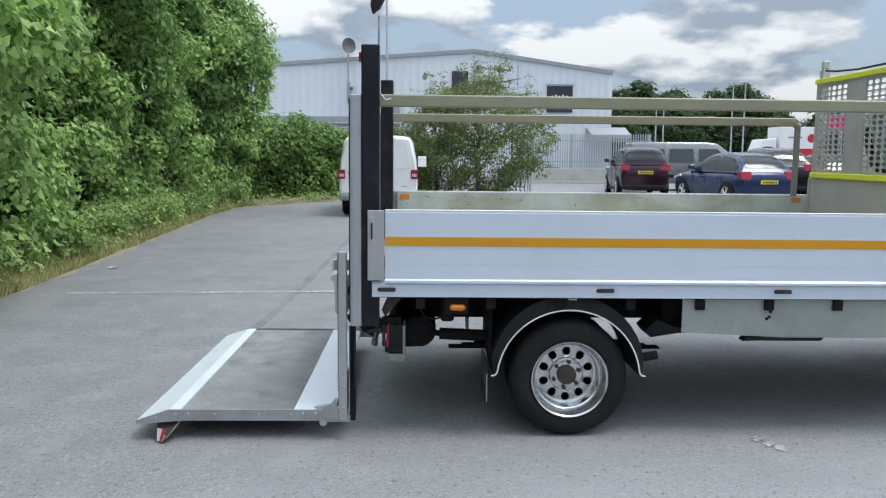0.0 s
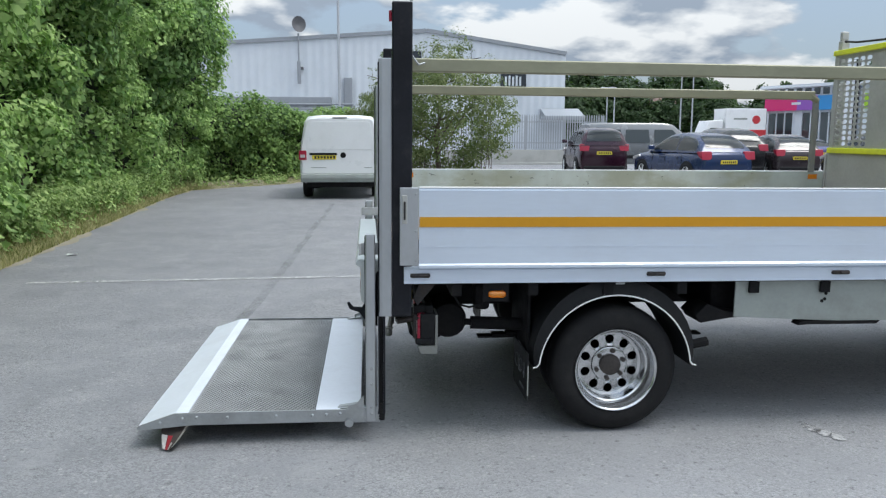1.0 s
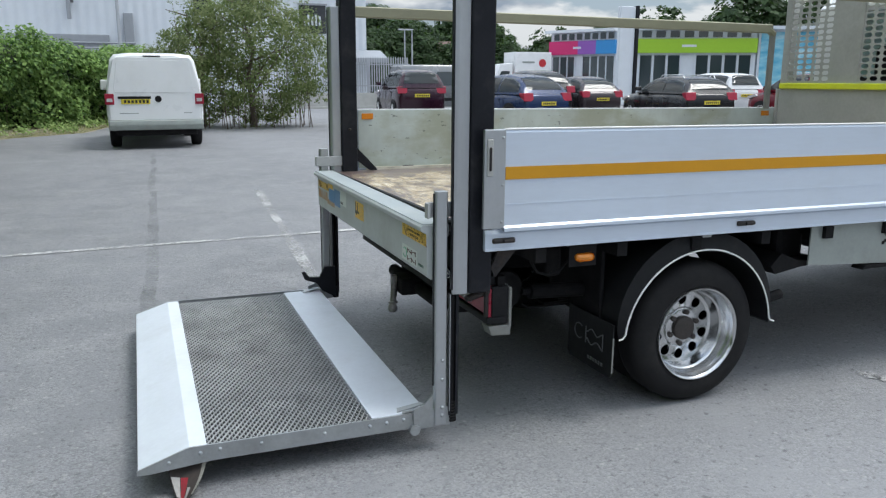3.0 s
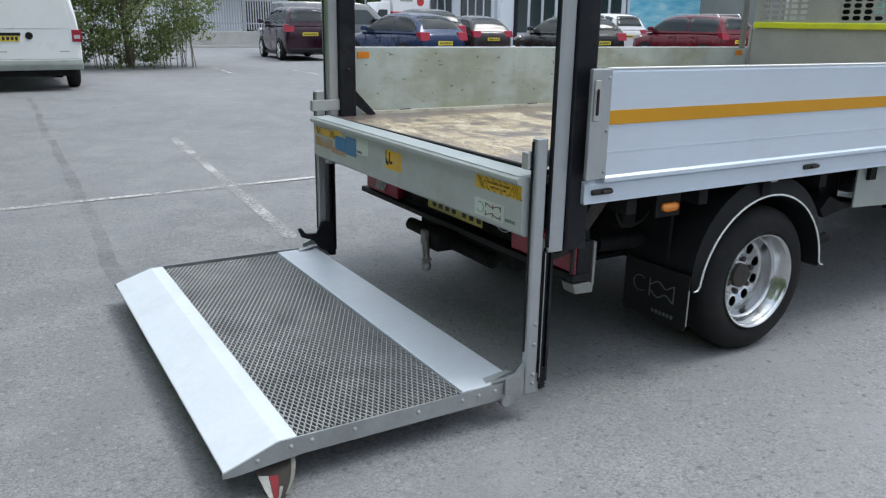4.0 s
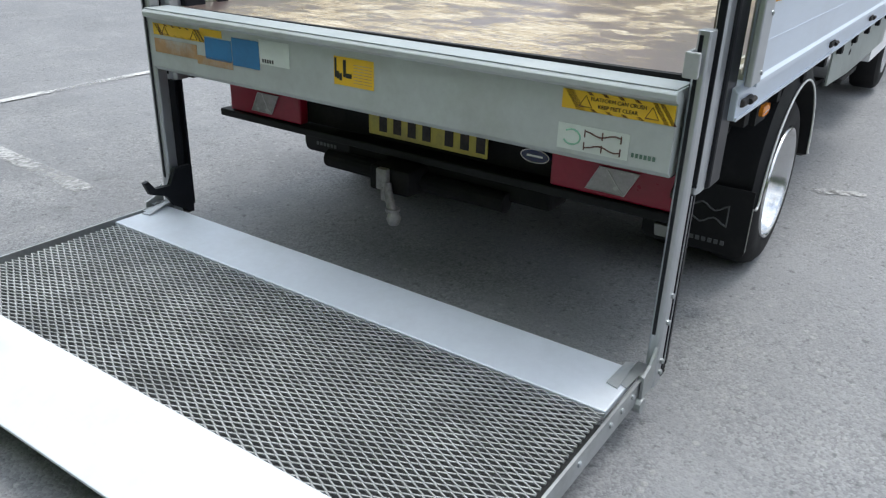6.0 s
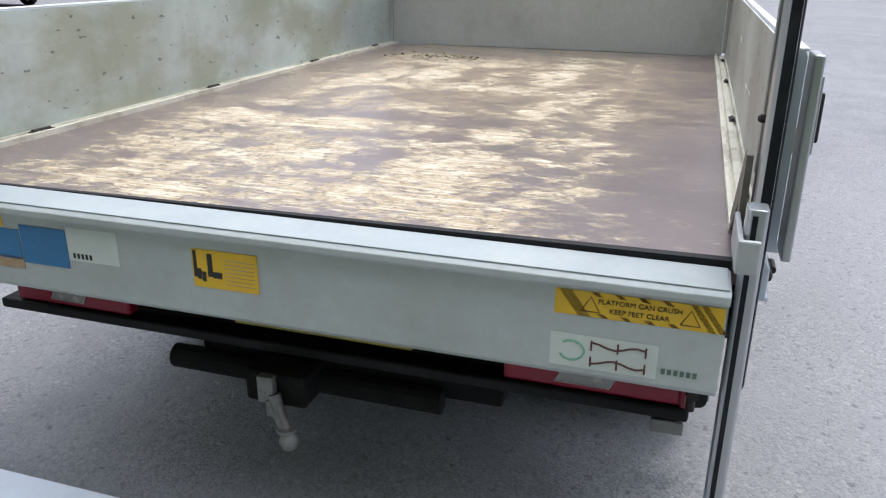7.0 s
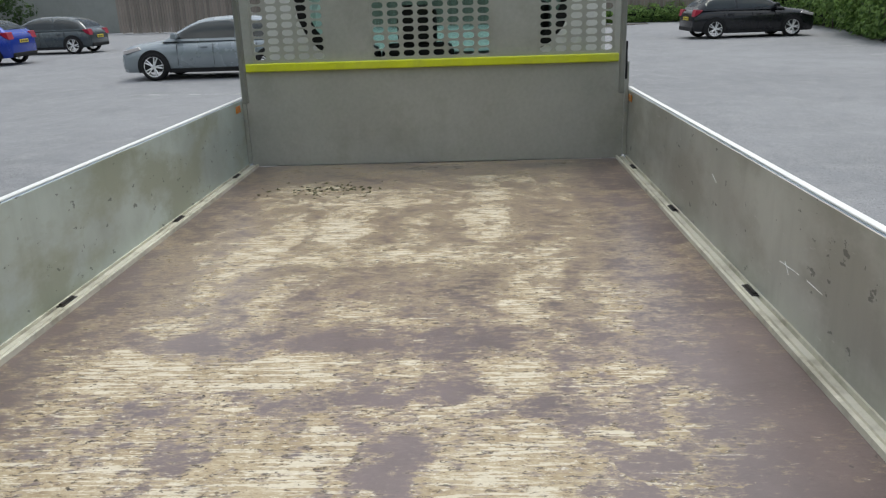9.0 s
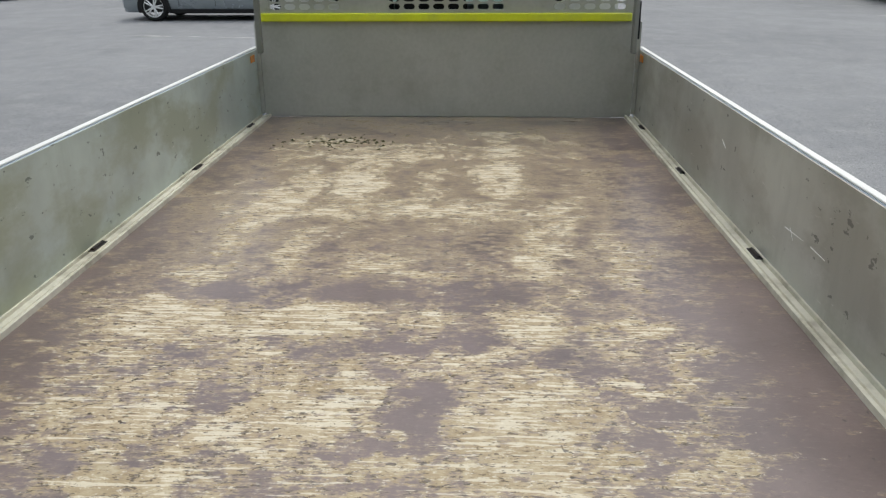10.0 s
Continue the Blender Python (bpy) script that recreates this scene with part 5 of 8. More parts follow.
tagged(gr, "dark expanded steel mesh deck", kind="stuff")

# folding support foot under the ramp tip: grimy curled tongue with worn white and red bands


def foot_edges(s_):
    """Left and right edge of the curled tongue at s_ from its root to its tip."""
    def bend(a, b, c):
        return Vector(a) * (1 - s_) ** 2 + Vector(b) * 2 * s_ * (1 - s_) + Vector(c) * s_ ** 2
    return bend((-1.455, 4.125, 0.078), (-1.452, 4.075, 0.030), (-1.432, 4.020, -0.019)), bend((-1.315, 4.110, 0.076), (-1.335, 4.005, 0.040), (-1.390, 3.998, -0.017))


def tongue(lo, hi, lift, s0, s1):
    bm = bmesh.new()
    vs = []
    for k in range(11):
        a, b = foot_edges(s0 + (s1 - s0) * k / 10)
        ring = []
        for j in range(5):
            e = lo + (hi - lo) * j / 4
            ring.append(a.lerp(b, e) + Vector((0, 0.35, -0.55)) * (0.055 * e * (1 - e)) + Vector((0, -0.5, 0.8)) * lift)
        vs.append([bm.verts.new(v) for v in ring] + [bm.verts.new(v - Vector((0, -0.002, 0.003))) for v in ring[::-1]])
    for a, b in zip(vs, vs[1:]):
        for k in range(10):
            bm.faces.new((a[k], a[(k + 1) % 10], b[(k + 1) % 10], b[k]))
    bm.faces.new(vs[0])
    bm.faces.new(vs[-1][::-1])
    return bm


foot = part("support_foot", tongue(0.0, 1.0, 0.0, 0.0, 1.0), M["foot_dirty"], plat, "bent grimy support foot with worn bands", 40)
part("white_band", tongue(0.90, 1.0, 0.002, 0.05, 0.9), M["foot_pale"], foot, "worn pale curled edge", 40)
part("white_band", tongue(0.02, 0.30, 0.002, 0.45, 0.99), M["foot_white"], foot, "worn white band", 40)
part("red_band", tongue(0.33, 0.56, 0.002, 0.45, 0.99), M["foot_red"], foot, "worn red band", 40)
part("white_band", tongue(0.60, 0.72, 0.002, 0.70, 0.99), M["foot_white"], foot, "worn white band", 40)

# rear lamps, number plate, hitch
bar = part("lamp_bar", box(-0.175, -0.09, 4.12, 6.04, 0.462, 0.492, 0.006), M["black_plastic"], T, "black plastic light bar")
part("bar_back", box(-0.12, -0.085, 4.14, 6.0, 0.50, 0.66), M["chassis"], bar)
for ylo, yhi, clo, chi in ((4.14, 4.545, 4.270, 4.395), (5.60, 5.985, 5.72, 5.83)):
    lamp = part("tail_lamp", box(-0.165, -0.12, ylo, yhi, 0.494, 0.62, 0.008), M["red_lens"], bar, "red rear lamp cluster")
    bm = bmesh.new()
    add_prism(bm, [(clo + 0.028, 0.513), (chi + 0.028, 0.513), (chi - 0.012, 0.588), (clo - 0.012, 0.588)], "x", -0.170, -0.164)
    cl = part("clear_lens", bm, M["lens_grey"], lamp, "dull clear reversing lens")
    rim_ = [(-0.1705, clo + 0.028, 0.513), (-0.1705, chi + 0.028, 0.513), (-0.1705, chi - 0.012, 0.588), (-0.1705, clo - 0.012, 0.588), (-0.1705, clo + 0.028, 0.513), (-0.1705, clo + 0.05, 0.535), (-0.1705, chi - 0.035, 0.585)]
    part("lens_edge", add_tube(bmesh.new(), rim_, 0.0018, 5), M["clear_lens"], cl)
np_ = part("number_plate", box(-0.163, -0.155, 4.775, 5.268, 0.526, 0.622, 0.003), M["plate_shaded"], bar, "yellow number plate with dark bars, coloured darker for the shade")
for i in range(7):
    y = 5.225 - i * 0.062 - (0.03 if i > 3 else 0)
    part("dark_bar", box(-0.1645, -0.163, y - 0.040, y - 0.006, 0.542, 0.606), M["catch"], np_)
bm = lathe([(0.001, -0.012), (0.05, -0.012), (0.055, -0.006), (0.055, 0.0)], (0, 0, 0), "x", 28)
for v in bm.verts:
    v.co = Vector((v.co.x - 0.155, 4.60 + v.co.y, 0.575 + v.co.z * 0.45))
badge = part("oval_badge", bm, M["logo_blue"], bar, "dark oval badge", 40)
bm = bmesh.new()
add_tube(bm, [(-0.168, 4.60 + 0.049 * math.cos(a), 0.575 + 0.021 * math.sin(a)) for a in [k * math.pi / 12 for k in range(25)]], 0.0018, 5)
add_box(bm, -0.1685, -0.167, 4.572, 4.628, 0.572, 0.578)
part("badge_ring", bm, M["white_line"], badge)
bm = box(-0.13, 0.0, 4.55, 5.40, 0.385, 0.455, 0.012)
add_rod(bm, (-0.145, 5.476, 0.388), (-0.145, 4.70, 0.388), 0.034, seg=14)
add_box(bm, -0.245, -0.10, 5.03, 5.20, 0.355, 0.445, 0.01)
hitch = part("tow_hitch", bm, M["chassis"], T, "dark tow hitch with ball")
bm = box(-0.272, -0.246, 5.105, 5.150, 0.372, 0.448, 0.005)
add_box(bm, -0.276, -0.250, 5.090, 5.128, 0.335, 0.385, 0.006)
add_tube(bm, [(-0.265, 5.105, 0.40), (-0.272, 5.092, 0.355), (-0.280, 5.075, 0.325), (-0.286, 5.062, 0.305)], 0.016, 10)
add_lathe(bm, [(0.001, -0.030), (0.018, -0.024), (0.026, -0.006), (0.022, 0.012), (0.012, 0.022)], (-0.288, 5.058, 0.292), "z", 14)
add_lathe(bm, [(0.010, -0.006), (0.026, -0.004), (0.026, 0.004), (0.010, 0.006)], (-0.283, 5.066, 0.318), "z", 14)
part("tow_ball", bm, M["ball"], hitch, "worn pale tow ball", 40)
bm = box(-0.150, -0.072, 4.128, 4.30, 0.455, 0.62, 0.006)
add_box(bm, -0.185, -0.10, 4.16, 4.22, 0.60, 0.66, 0.01)
sl = part("side_lamp_box", bm, M["black_plastic"], T, "black box beside the rear lamp")
part("box_edge", box(-0.074, -0.060, 4.122, 4.30, 0.44, 0.615, 0.003), M["leg"], sl, "dull grey edge plate")
part("box_foot", prism([(-0.165, 0.452), (-0.060, 0.452), (-0.062, 0.405), (-0.150, 0.410)], "y", 4.126, 4.20, 0.004), M["leg"], sl, "dull grey lower bracket")
bm = box(-0.166, -0.150, 4.130, 4.142, 0.485, 0.612, 0.004)
part("side_lamp_glow", bm, M["red_lens"], T, "red side of the lamp")
bm = bmesh.new()
add_prism(bm, [(-0.19, 0.72), (-0.15, 0.81), (-0.06, 0.81), (-0.17, 0.68)], "y", 4.06, 4.075)
add_rod(bm, (-0.27, 4.12, 0.585), (-0.08, 4.16, 0.61), 0.014)
add_rod(bm, (-0.18, 4.12, 0.50), (-0.18, 4.12, 0.62), 0.01)
part("side_stay", bm, M["catch"], T)
bm = bmesh.new()
add_lathe(bm, [(0.001, 0.0), (0.09, 0.01), (0.10, 0.03), (0.10, 0.36), (0.09, 0.38), (0.001, 0.39)], (0.02, 4.35, 0.53), "y", 18)
part("air_tank", bm, M["chassis"], T, "", 40)
bm = bmesh.new()
add_rod(bm, (0.14, 4.35, 0.52), (0.52, 4.36, 0.50), 0.035, seg=14)
add_rod(bm, (0.10, 4.35, 0.525), (0.16, 4.35, 0.52), 0.018, seg=10)
add_tube(bm, [(0.02, 4.12, 0.72), (0.05, 4.12, 0.67), (0.10, 4.12, 0.655), (0.16, 4.12, 0.67), (0.20, 4.12, 0.71)], 0.006, 6)
add_box(bm, 0.14, 0.22, 4.2, 4.32, 0.62, 0.76, 0.02)
part("exhaust_damper", bm, M["chassis"], T)
bm = bmesh.new()
add_rod(bm, (0.85, 4.3, 0.325), (0.85, 2 * YC - 4.3, 0.325), 0.055, seg=14)
add_lathe(bm, [(0.001, -0.17), (0.10, -0.14), (0.16, -0.04), (0.16, 0.06), (0.10, 0.15), (0.001, 0.18)], (0.85, YC, 0.33), "y", 18)
axle = part("rear_axle", bm, M["chassis"], T, "", 40)
for y in (4.5, 2 * YC - 4.5):
    for k in range(4):
        part("leaf_spring", box(0.2 + k * 0.08, 1.5 - k * 0.08, y - 0.035, y + 0.035, 0.40 + k * 0.012, 0.41 + k * 0.012), M["chassis"], axle)
part("fuel_tank", box(1.95, 3.0, 4.35, 4.9, 0.56, 0.74, 0.05), M["chassis"], T)
part("under_tray", box(1.42, 1.6, 4.2, 5.2, 0.58, 0.78, 0.03), M["chassis"], T)
# added panels that block light and the view to lit ground behind the arches
for f in (lambda b: b, mirror_y):
    part("wheel_house", f(box(0.42, 0.44, 4.20, 4.64, 0.40, 0.80, 0.005)), M["chassis"], T, "added black panel blocking light behind the wheel arch")
part("spare_carrier", box(3.0, 3.4, 4.5, 5.6, 0.56, 0.75, 0.04), M["chassis"], T)
ml = part("marker_lamp", box(0.185, 0.275, 4.03, 4.05, 0.722, 0.756, 0.0165), M["amber"], T, "amber side marker lamp")
part("lamp_mount", box(0.16, 0.29, 4.045, 4.06, 0.70, 0.81), M["chassis"], ml)

# side guard panel with bolt holes
gd = part("guard_panel", prism([(1.49, 0.60), (1.49, 0.80), (3.35, 0.80), (3.35, 0.575), (2.1, 0.57)], "y", 4.06, 4.068), M["guard"], T, "grey-green side guard panel")
for x, z in ((1.58, 0.76), (1.60, 0.735), (1.57, 0.735), (1.985, 0.75), (1.99, 0.72), (1.985, 0.69), (1.97, 0.68)):
    part("bolt_hole", lathe([(0.009, 0.0), (0.009, -0.003)], (x, 4.06, z), "y", 8), M["chassis"], gd)
# unseen far-side copy, added to cut the light under the truck
part("guard_panel", mirror_y(prism([(1.49, 0.60), (1.49, 0.80), (3.35, 0.80), (3.35, 0.575), (2.1, 0.57)], "y", 4.06, 4.068)), M["guard"], T, "grey-green side guard panel")
part("lower_lip", prism([(1.86, 0.572), (1.84, 0.552), (1.9, 0.556), (2.28, 0.555), (2.30, 0.572)], "y", 4.05, 4.12), M["chassis"], gd)
# dark wedge built in the shape of the shadow triangle by the guard panel
bm = prism([(1.30, 0.60), (1.36, 0.66), (1.46, 0.62), (1.68, 0.60), (1.48, 0.585), (1.33, 0.56)], "y", 4.1, 4.3)
part("valance", bm, M["chassis"], T)
bm = bmesh.new()
add_rod(bm, (1.26, 4.1, 0.44), (1.37, 4.1, 0.46), 0.025, seg=10)
part("pipe_stub", bm, M["chassis"], T)

# mudguard: arch with a white lip, mudflap behind
AX, AZ = 0.858, 0.321            # middle of the mudguard arch
HX, HZ = 0.870, 0.322            # rear hub


def arch_pts(r, a0, a1, n=22, sx=1.0):
    return [(AX + r * sx * math.cos(radians(a0 + (a1 - a0) * k / n)), AZ + r * math.sin(radians(a0 + (a1 - a0) * k / n))) for k in range(n + 1)]


def fender():
    bm = bmesh.new()
    out = [(AX + r_ * math.cos(a_), AZ + r_ * math.sin(a_)) for r_, a_ in ((0.409 + 0.075 * max(0.0, math.sin(radians(2 + 8 * k))) ** 0.6, radians(2 + 8 * k)) for k in range(23))]
    inn = arch_pts(0.403, 4, 176, 22, 1.0)
    rows = []
    for (a, b) in zip(out, inn):
        rows.append([bm.verts.new((p[0], y, min(p[1], 0.803))) for p, y in ((a, 4.45), (a, 4.066), (b, 4.044), (b, 4.45))])
    for r0, r1 in zip(rows, rows[1:]):
        for k in range(4):
            bm.faces.new((r0[k], r1[k], r1[(k + 1) % 4], r0[(k + 1) % 4]))
    bm.faces.new(rows[0])
    bm.faces.new(rows[-1][::-1])
    return bm


fenders = both("mudguard", fender, M["black_plastic"], "black plastic mudguard with white lip", 40)
for fd, f in zip(fenders, (lambda b: b, mirror_y)):
    bm = bmesh.new()
    pts = [(p[0], 4.041, p[1]) for p in arch_pts(0.404, 7, 173, 34, 1.0)]
    pts = [(pts[0][0] + 0.032, 4.041, pts[0][2] - 0.022), (pts[0][0] + 0.012, 4.041, pts[0][2] - 0.016)] + pts + [(pts[-1][0] - 0.012, 4.041, pts[-1][2] - 0.016), (pts[-1][0] - 0.032, 4.041, pts[-1][2] - 0.020)]
    add_tube(bm, pts, 0.0042, 6)
    part("white_lip", f(bm), M["white_line"], fd, "white edge trim")
    bm = bmesh.new()
    add_box(bm, 0.848, 0.895, 4.056, 4.068, 0.779, 0.789)
    part("maker_mark", f(bm), M["galv"], fd)
    bm = prism([(4.046, 0.42), (4.046, 0.200), (4.050, 0.184), (4.060, 0.174), (4.076, 0.171), (4.40, 0.171), (4.42, 0.19), (4.42, 0.42)], "x", 0.397, 0.402)
    flap = part("mudflap", f(bm), M["black_plastic"], fd, "black rubber mudflap with raised emblem")
    bm = bmesh.new()
    for zc, sg in ((0.340, 1), (0.290, -1)):
        add_tube(bm, [(0.395, 4.122 + k * 0.0155, zc + sg * 0.012 * math.cos(k * 1.05)) for k in range(10)], 0.0035, 5)
    add_tube(bm, [(0.395, 4.322 + 0.038 * math.cos(a), 0.316 + 0.036 * math.sin(a)) for a in [-2.3 + k * 0.46 for k in range(11)]], 0.003, 5)
    for yy in (4.122, 4.262):
        add_rod(bm, (0.395, yy, 0.275), (0.395, yy, 0.355), 0.003, seg=5)
    part("raised_emblem", f(bm), M["flap_grey"], flap)
    part("flap_edge", f(box(0.3955, 0.403, 4.0435, 4.0458, 0.20, 0.36)), M["leg"], flap)
    for i in range(6):
        part("raised_bar", f(box(0.3945, 0.397, 4.118 + i * 0.022, 4.132 + i * 0.022, 0.206, 0.222)), M["flap_grey"], flap)


def twin_wheel(hub, near, name="rear_wheel"):
    """Deep-dish dual wheel; near is the sign of y that the open dish faces."""
    x, y, z = hub
    s = -1 if near else 1
    yh = y

    def sunk(a):
        return a if a < 0.03 else 0.03 + (a - 0.03) * 0.64

    tyre = [(0.232, 0.004), (0.262, 0.0), (0.30, 0.008), (0.322, 0.024), (0.334, 0.045), (0.338, 0.07), (0.338, 0.13), (0.334, 0.155), (0.315, 0.18), (0.25, 0.19), (0.215, 0.185), (0.205, 0.1), (0.212, 0.02)]
    bm = lathe([(r, -s * a) for r, a in tyre], (x, y, z), "y", 48, closed=True)
    w = part(name, bm, M["rubber"], T, "black twin rear wheel with bright dished rim", 30)
    bm = lathe([(r, -s * (a + 0.235)) for r, a in tyre], (x, y, z), "y", 36, closed=True)
    part("inner_tyre", bm, M["rubber"], w, "", 30)
    rim = [(0.222, 0.006), (0.218, -0.002), (0.213, 0.0), (0.206, 0.012), (0.202, 0.03), (0.195, 0.042), (0.193, 0.088), (0.189, 0.096), (0.183, 0.102), (0.180, 0.160), (0.174, 0.182), (0.160, 0.190)]
    bm = lathe([(r, -s * sunk(a)) for r, a in rim] + [(0.160, -s * sunk(0.198)), (0.203, -s * 0.21), (0.222, -s * 0.02)], (x, y, z), "y", 56, closed=True)
    part("rim", bm, M["rim"], w, "bright steel rim", 40)
    # dish disc with hand holes
    bm = bmesh.new()
    n = 10
    for i in range(n):
        a0, a1 = 2 * math.pi * i / n, 2 * math.pi * (i + 1) / n
        am = (a0 + a1) / 2
        def pt(r, a, d=0.19):
            return bm.verts.new((x + r * math.cos(a), y - s * sunk(d), z + r * math.sin(a)))
        ring_o = [pt(0.162, a0 + (a1 - a0) * k / 8) for k in range(9)]
        ring_i = [pt(0.098, a0 + (a1 - a0) * k / 8, 0.178) for k in range(9)]
        hole = [pt(0.134 + 0.025 * math.sin(t), am + 0.175 * math.cos(t), 0.186) for t in [2 * math.pi * k / 16 for k in range(16)]]
        deep = [pt(0.134 + 0.025 * math.sin(t), am + 0.175 * math.cos(t), 0.205) for t in [2 * math.pi * k / 16 for k in range(16)]]
        for k in range(16):
            bm.faces.new((hole[k], hole[(k + 1) % 16], deep[(k + 1) % 16], deep[k]))
        # outer ring follows hole angles: hole k=0 sits at larger angle
        for k in range(8):
            o0, o1 = ring_o[8 - k], ring_o[7 - k]
            bm.faces.new((o0, o1, hole[k + 1], hole[k]))
            i0, i1 = ring_i[k], ring_i[k + 1]
            bm.faces.new((i0, i1, hole[(8 + k + 1) % 16], hole[8 + k]))
        bm.faces.new((ring_o[8], hole[0], ring_i[8]))
        bm.faces.new((ring_o[0], ring_i[0], hole[8]))
    add_lathe(bm, [(0.099, -s * sunk(0.178)), (0.094, -s * sunk(0.164)), (0.088, -s * sunk(0.160)), (0.05, -s * sunk(0.160))], (x, yh, z), "y", 40)
    bmesh.ops.remove_doubles(bm, verts=bm.verts, dist=0.0008)
    part("dish", bm, M["rim"], w, "", 35)
    part("dish_back", lathe([(0.001, -s * sunk(0.212)), (0.19, -s * sunk(0.212))], (x, yh, z), "y", 32), M["chassis"], w)
    bm = lathe([(0.056, -s * sunk(0.160)), (0.056, -s * sunk(0.135)), (0.05, -s * sunk(0.127)), (0.001, -s * sunk(0.125))], (x, yh, z), "y", 28)
    part("hub_cap", bm, M["hub"], w, "dark hub", 40)
    for k in range(6):
        a = radians(60 * k + 20)
        bm = lathe([(0.013, -s * sunk(0.160)), (0.013, -s * sunk(0.140)), (0.008, -s * sunk(0.136))], (x + 0.077 * math.cos(a), yh, z + 0.077 * math.sin(a)), "y", 6)
        part("wheel_nut", bm, M["hub"], w)
    return w


twin_wheel((HX, 4.062, HZ), True)
twin_wheel((HX, 2 * YC - 4.062, HZ), False)


def front_wheel(hub, s):
    x, y, z = hub
    tyre = [(0.21, 0.0), (0.262, -0.004), (0.30, 0.005), (0.325, 0.02), (0.336, 0.045), (0.336, 0.165), (0.325, 0.19), (0.25, 0.205), (0.20, 0.2)]
    w = part("front_wheel", lathe([(r, s * a) for r, a in tyre], (x, y, z), "y", 36, closed=True), M["rubber"], T, "black front wheel", 30)
    part("rim", lathe([(0.215, s * 0.0), (0.2, s * 0.01), (0.16, s * 0.02), (0.13, s * 0.005), (0.06, s * -0.02), (0.001, s * -0.025)], (x, y, z), "y", 32), M["rim"], w, "", 40)
    return w


front_wheel((4.72, 4.14, 0.374), 1)
front_wheel((4.72, 2 * YC - 4.14, 0.374), -1)

# cab, mostly behind the headboard: shell with rear window and interior seen through the slots
CX0, CX1 = 3.48, 5.5
bm = bmesh.new()
yl, yr = 4.17, 2 * YC - 4.17
# rear wall round a wide rounded window
ARC = ((0.26, 0.0), (0.19, 0.02), (0.12, 0.06), (0.06, 0.13), (0.02, 0.22), (0.0, 0.34))
wy0, wy1, wz0, wz1 = 4.30, 2 * YC - 4.30, 1.46, 2.0
add_box(bm, CX0, CX0 + 0.04, yl, yr, 0.45, wz0)
add_box(bm, CX0, CX0 + 0.04, yl, yr, wz1, 2.03)
add_box(bm, CX0, CX0 + 0.04, yl, wy0, wz0, wz1)
add_box(bm, CX0, CX0 + 0.04, wy1, yr, wz0, wz1)
for yy, s in ((wy0, 1), (wy1, -1)):
    add_prism(bm, [(yy, wz0)] + [(yy + s * u, wz0 + v) for u, v in ARC], "x", CX0, CX0 + 0.04)
cab = part("cab_shell", bm, M["white_paint"], T, "white cab with a wide rounded rear window")
for yy, s in ((wy0, 1), (wy1, -1)):
    inner = [(yy + s * (u + 0.055), wz0 + v + 0.03) for u, v in ARC]
    for k in range(5):
        quad = [(yy + s * ARC[k][0], wz0 + ARC[k][1]), inner[k], inner[k + 1], (yy + s * ARC[k + 1][0], wz0 + ARC[k + 1][1])]
        part("window_seal", prism(quad if s > 0 else quad[::-1], "x", CX0 + 0.004, CX0 + 0.03), M["black_plastic"], cab)
side = [(CX0, 0.62), (CX0, 2.02), (CX0 + 0.12, 2.12), (4.55, 2.14), (4.85, 2.06), (5.32, 1.42), (5.95, 1.20), (6.05, 0.95), (6.05, 0.42), (5.15, 0.42), (5.10, 0.62), (4.97, 0.74), (4.45, 0.74), (4.32, 0.60), (4.28, 0.42), (CX0, 0.42)]
for y, s in ((4.12, 1), (2 * YC - 4.12, -1)):
    part("cab_side", prism(side, "y", y, y + s * 0.05), M["white_paint"], cab, "white cab side", 30)
bm = bmesh.new()
add_quad_slab(bm, [(CX0 + 0.10, yl, 2.10), (CX0 + 0.10, yr, 2.10), (4.60, yr, 2.12), (4.60, yl, 2.12)], 0.03)
add_quad_slab(bm, [(CX0, yl, 2.0), (CX0, yr, 2.0), (CX0 + 0.12, yr, 2.11), (CX0 + 0.12, yl, 2.11)], 0.03)
part("roof", bm, M["white_paint"], cab)
bm = bmesh.new()
add_quad_slab(bm, [(5.30, yl, 1.40), (5.30, yr, 1.40), (5.96, yr, 1.18), (5.96, yl, 1.18)], 0.03)
part("bonnet", bm, M["white_paint"], cab)
part("front_panel", box(5.96, 6.05, yl, yr, 0.45, 1.2, 0.02), M["white_paint"], cab)
part("cab_floor", box(CX0, 5.9, yl, yr, 0.45, 0.50), M["chassis"], cab)
for y in (4.30, 4.98, 5.43):
    part("seat_back", box(3.75, 3.88, y, y + 0.44, 0.95, 1.52, 0.05), M["black_plastic"], cab)
    part("seat_cushion", box(3.8, 4.3, y, y + 0.44, 0.85, 1.0, 0.05), M["black_plastic"], cab)
    part("headrest", box(3.76, 3.86, y + 0.1, y + 0.34, 1.50, 1.74, 0.04), M["black_plastic"], cab)
part("dashboard", box(5.0, 5.35, yl, yr, 1.0, 1.32, 0.05), M["black_plastic"], cab)
bm = bmesh.new()
add_quad_slab(bm, [(4.62, yl, 2.09), (4.62, yr, 2.09), (5.32, yr, 1.40), (5.32, yl, 1.40)], 0.012)
part("windscreen", bm, M["clear_glass"], cab, "tinted windscreen")
for y, s in ((4.116, -1), (2 * YC - 4.116, 1)):
    part("side_window", prism([(3.75, 1.38), (3.78, 1.96), (4.58, 1.98), (5.12, 1.40)], "y", y, y + s * 0.008), M["dark_glass"], cab, "tinted side window")
    part("door_gap", box(3.66, 3.672, min(y, y + s * 0.006), max(y, y + s * 0.006), 0.55, 2.0), M["chassis"], cab)


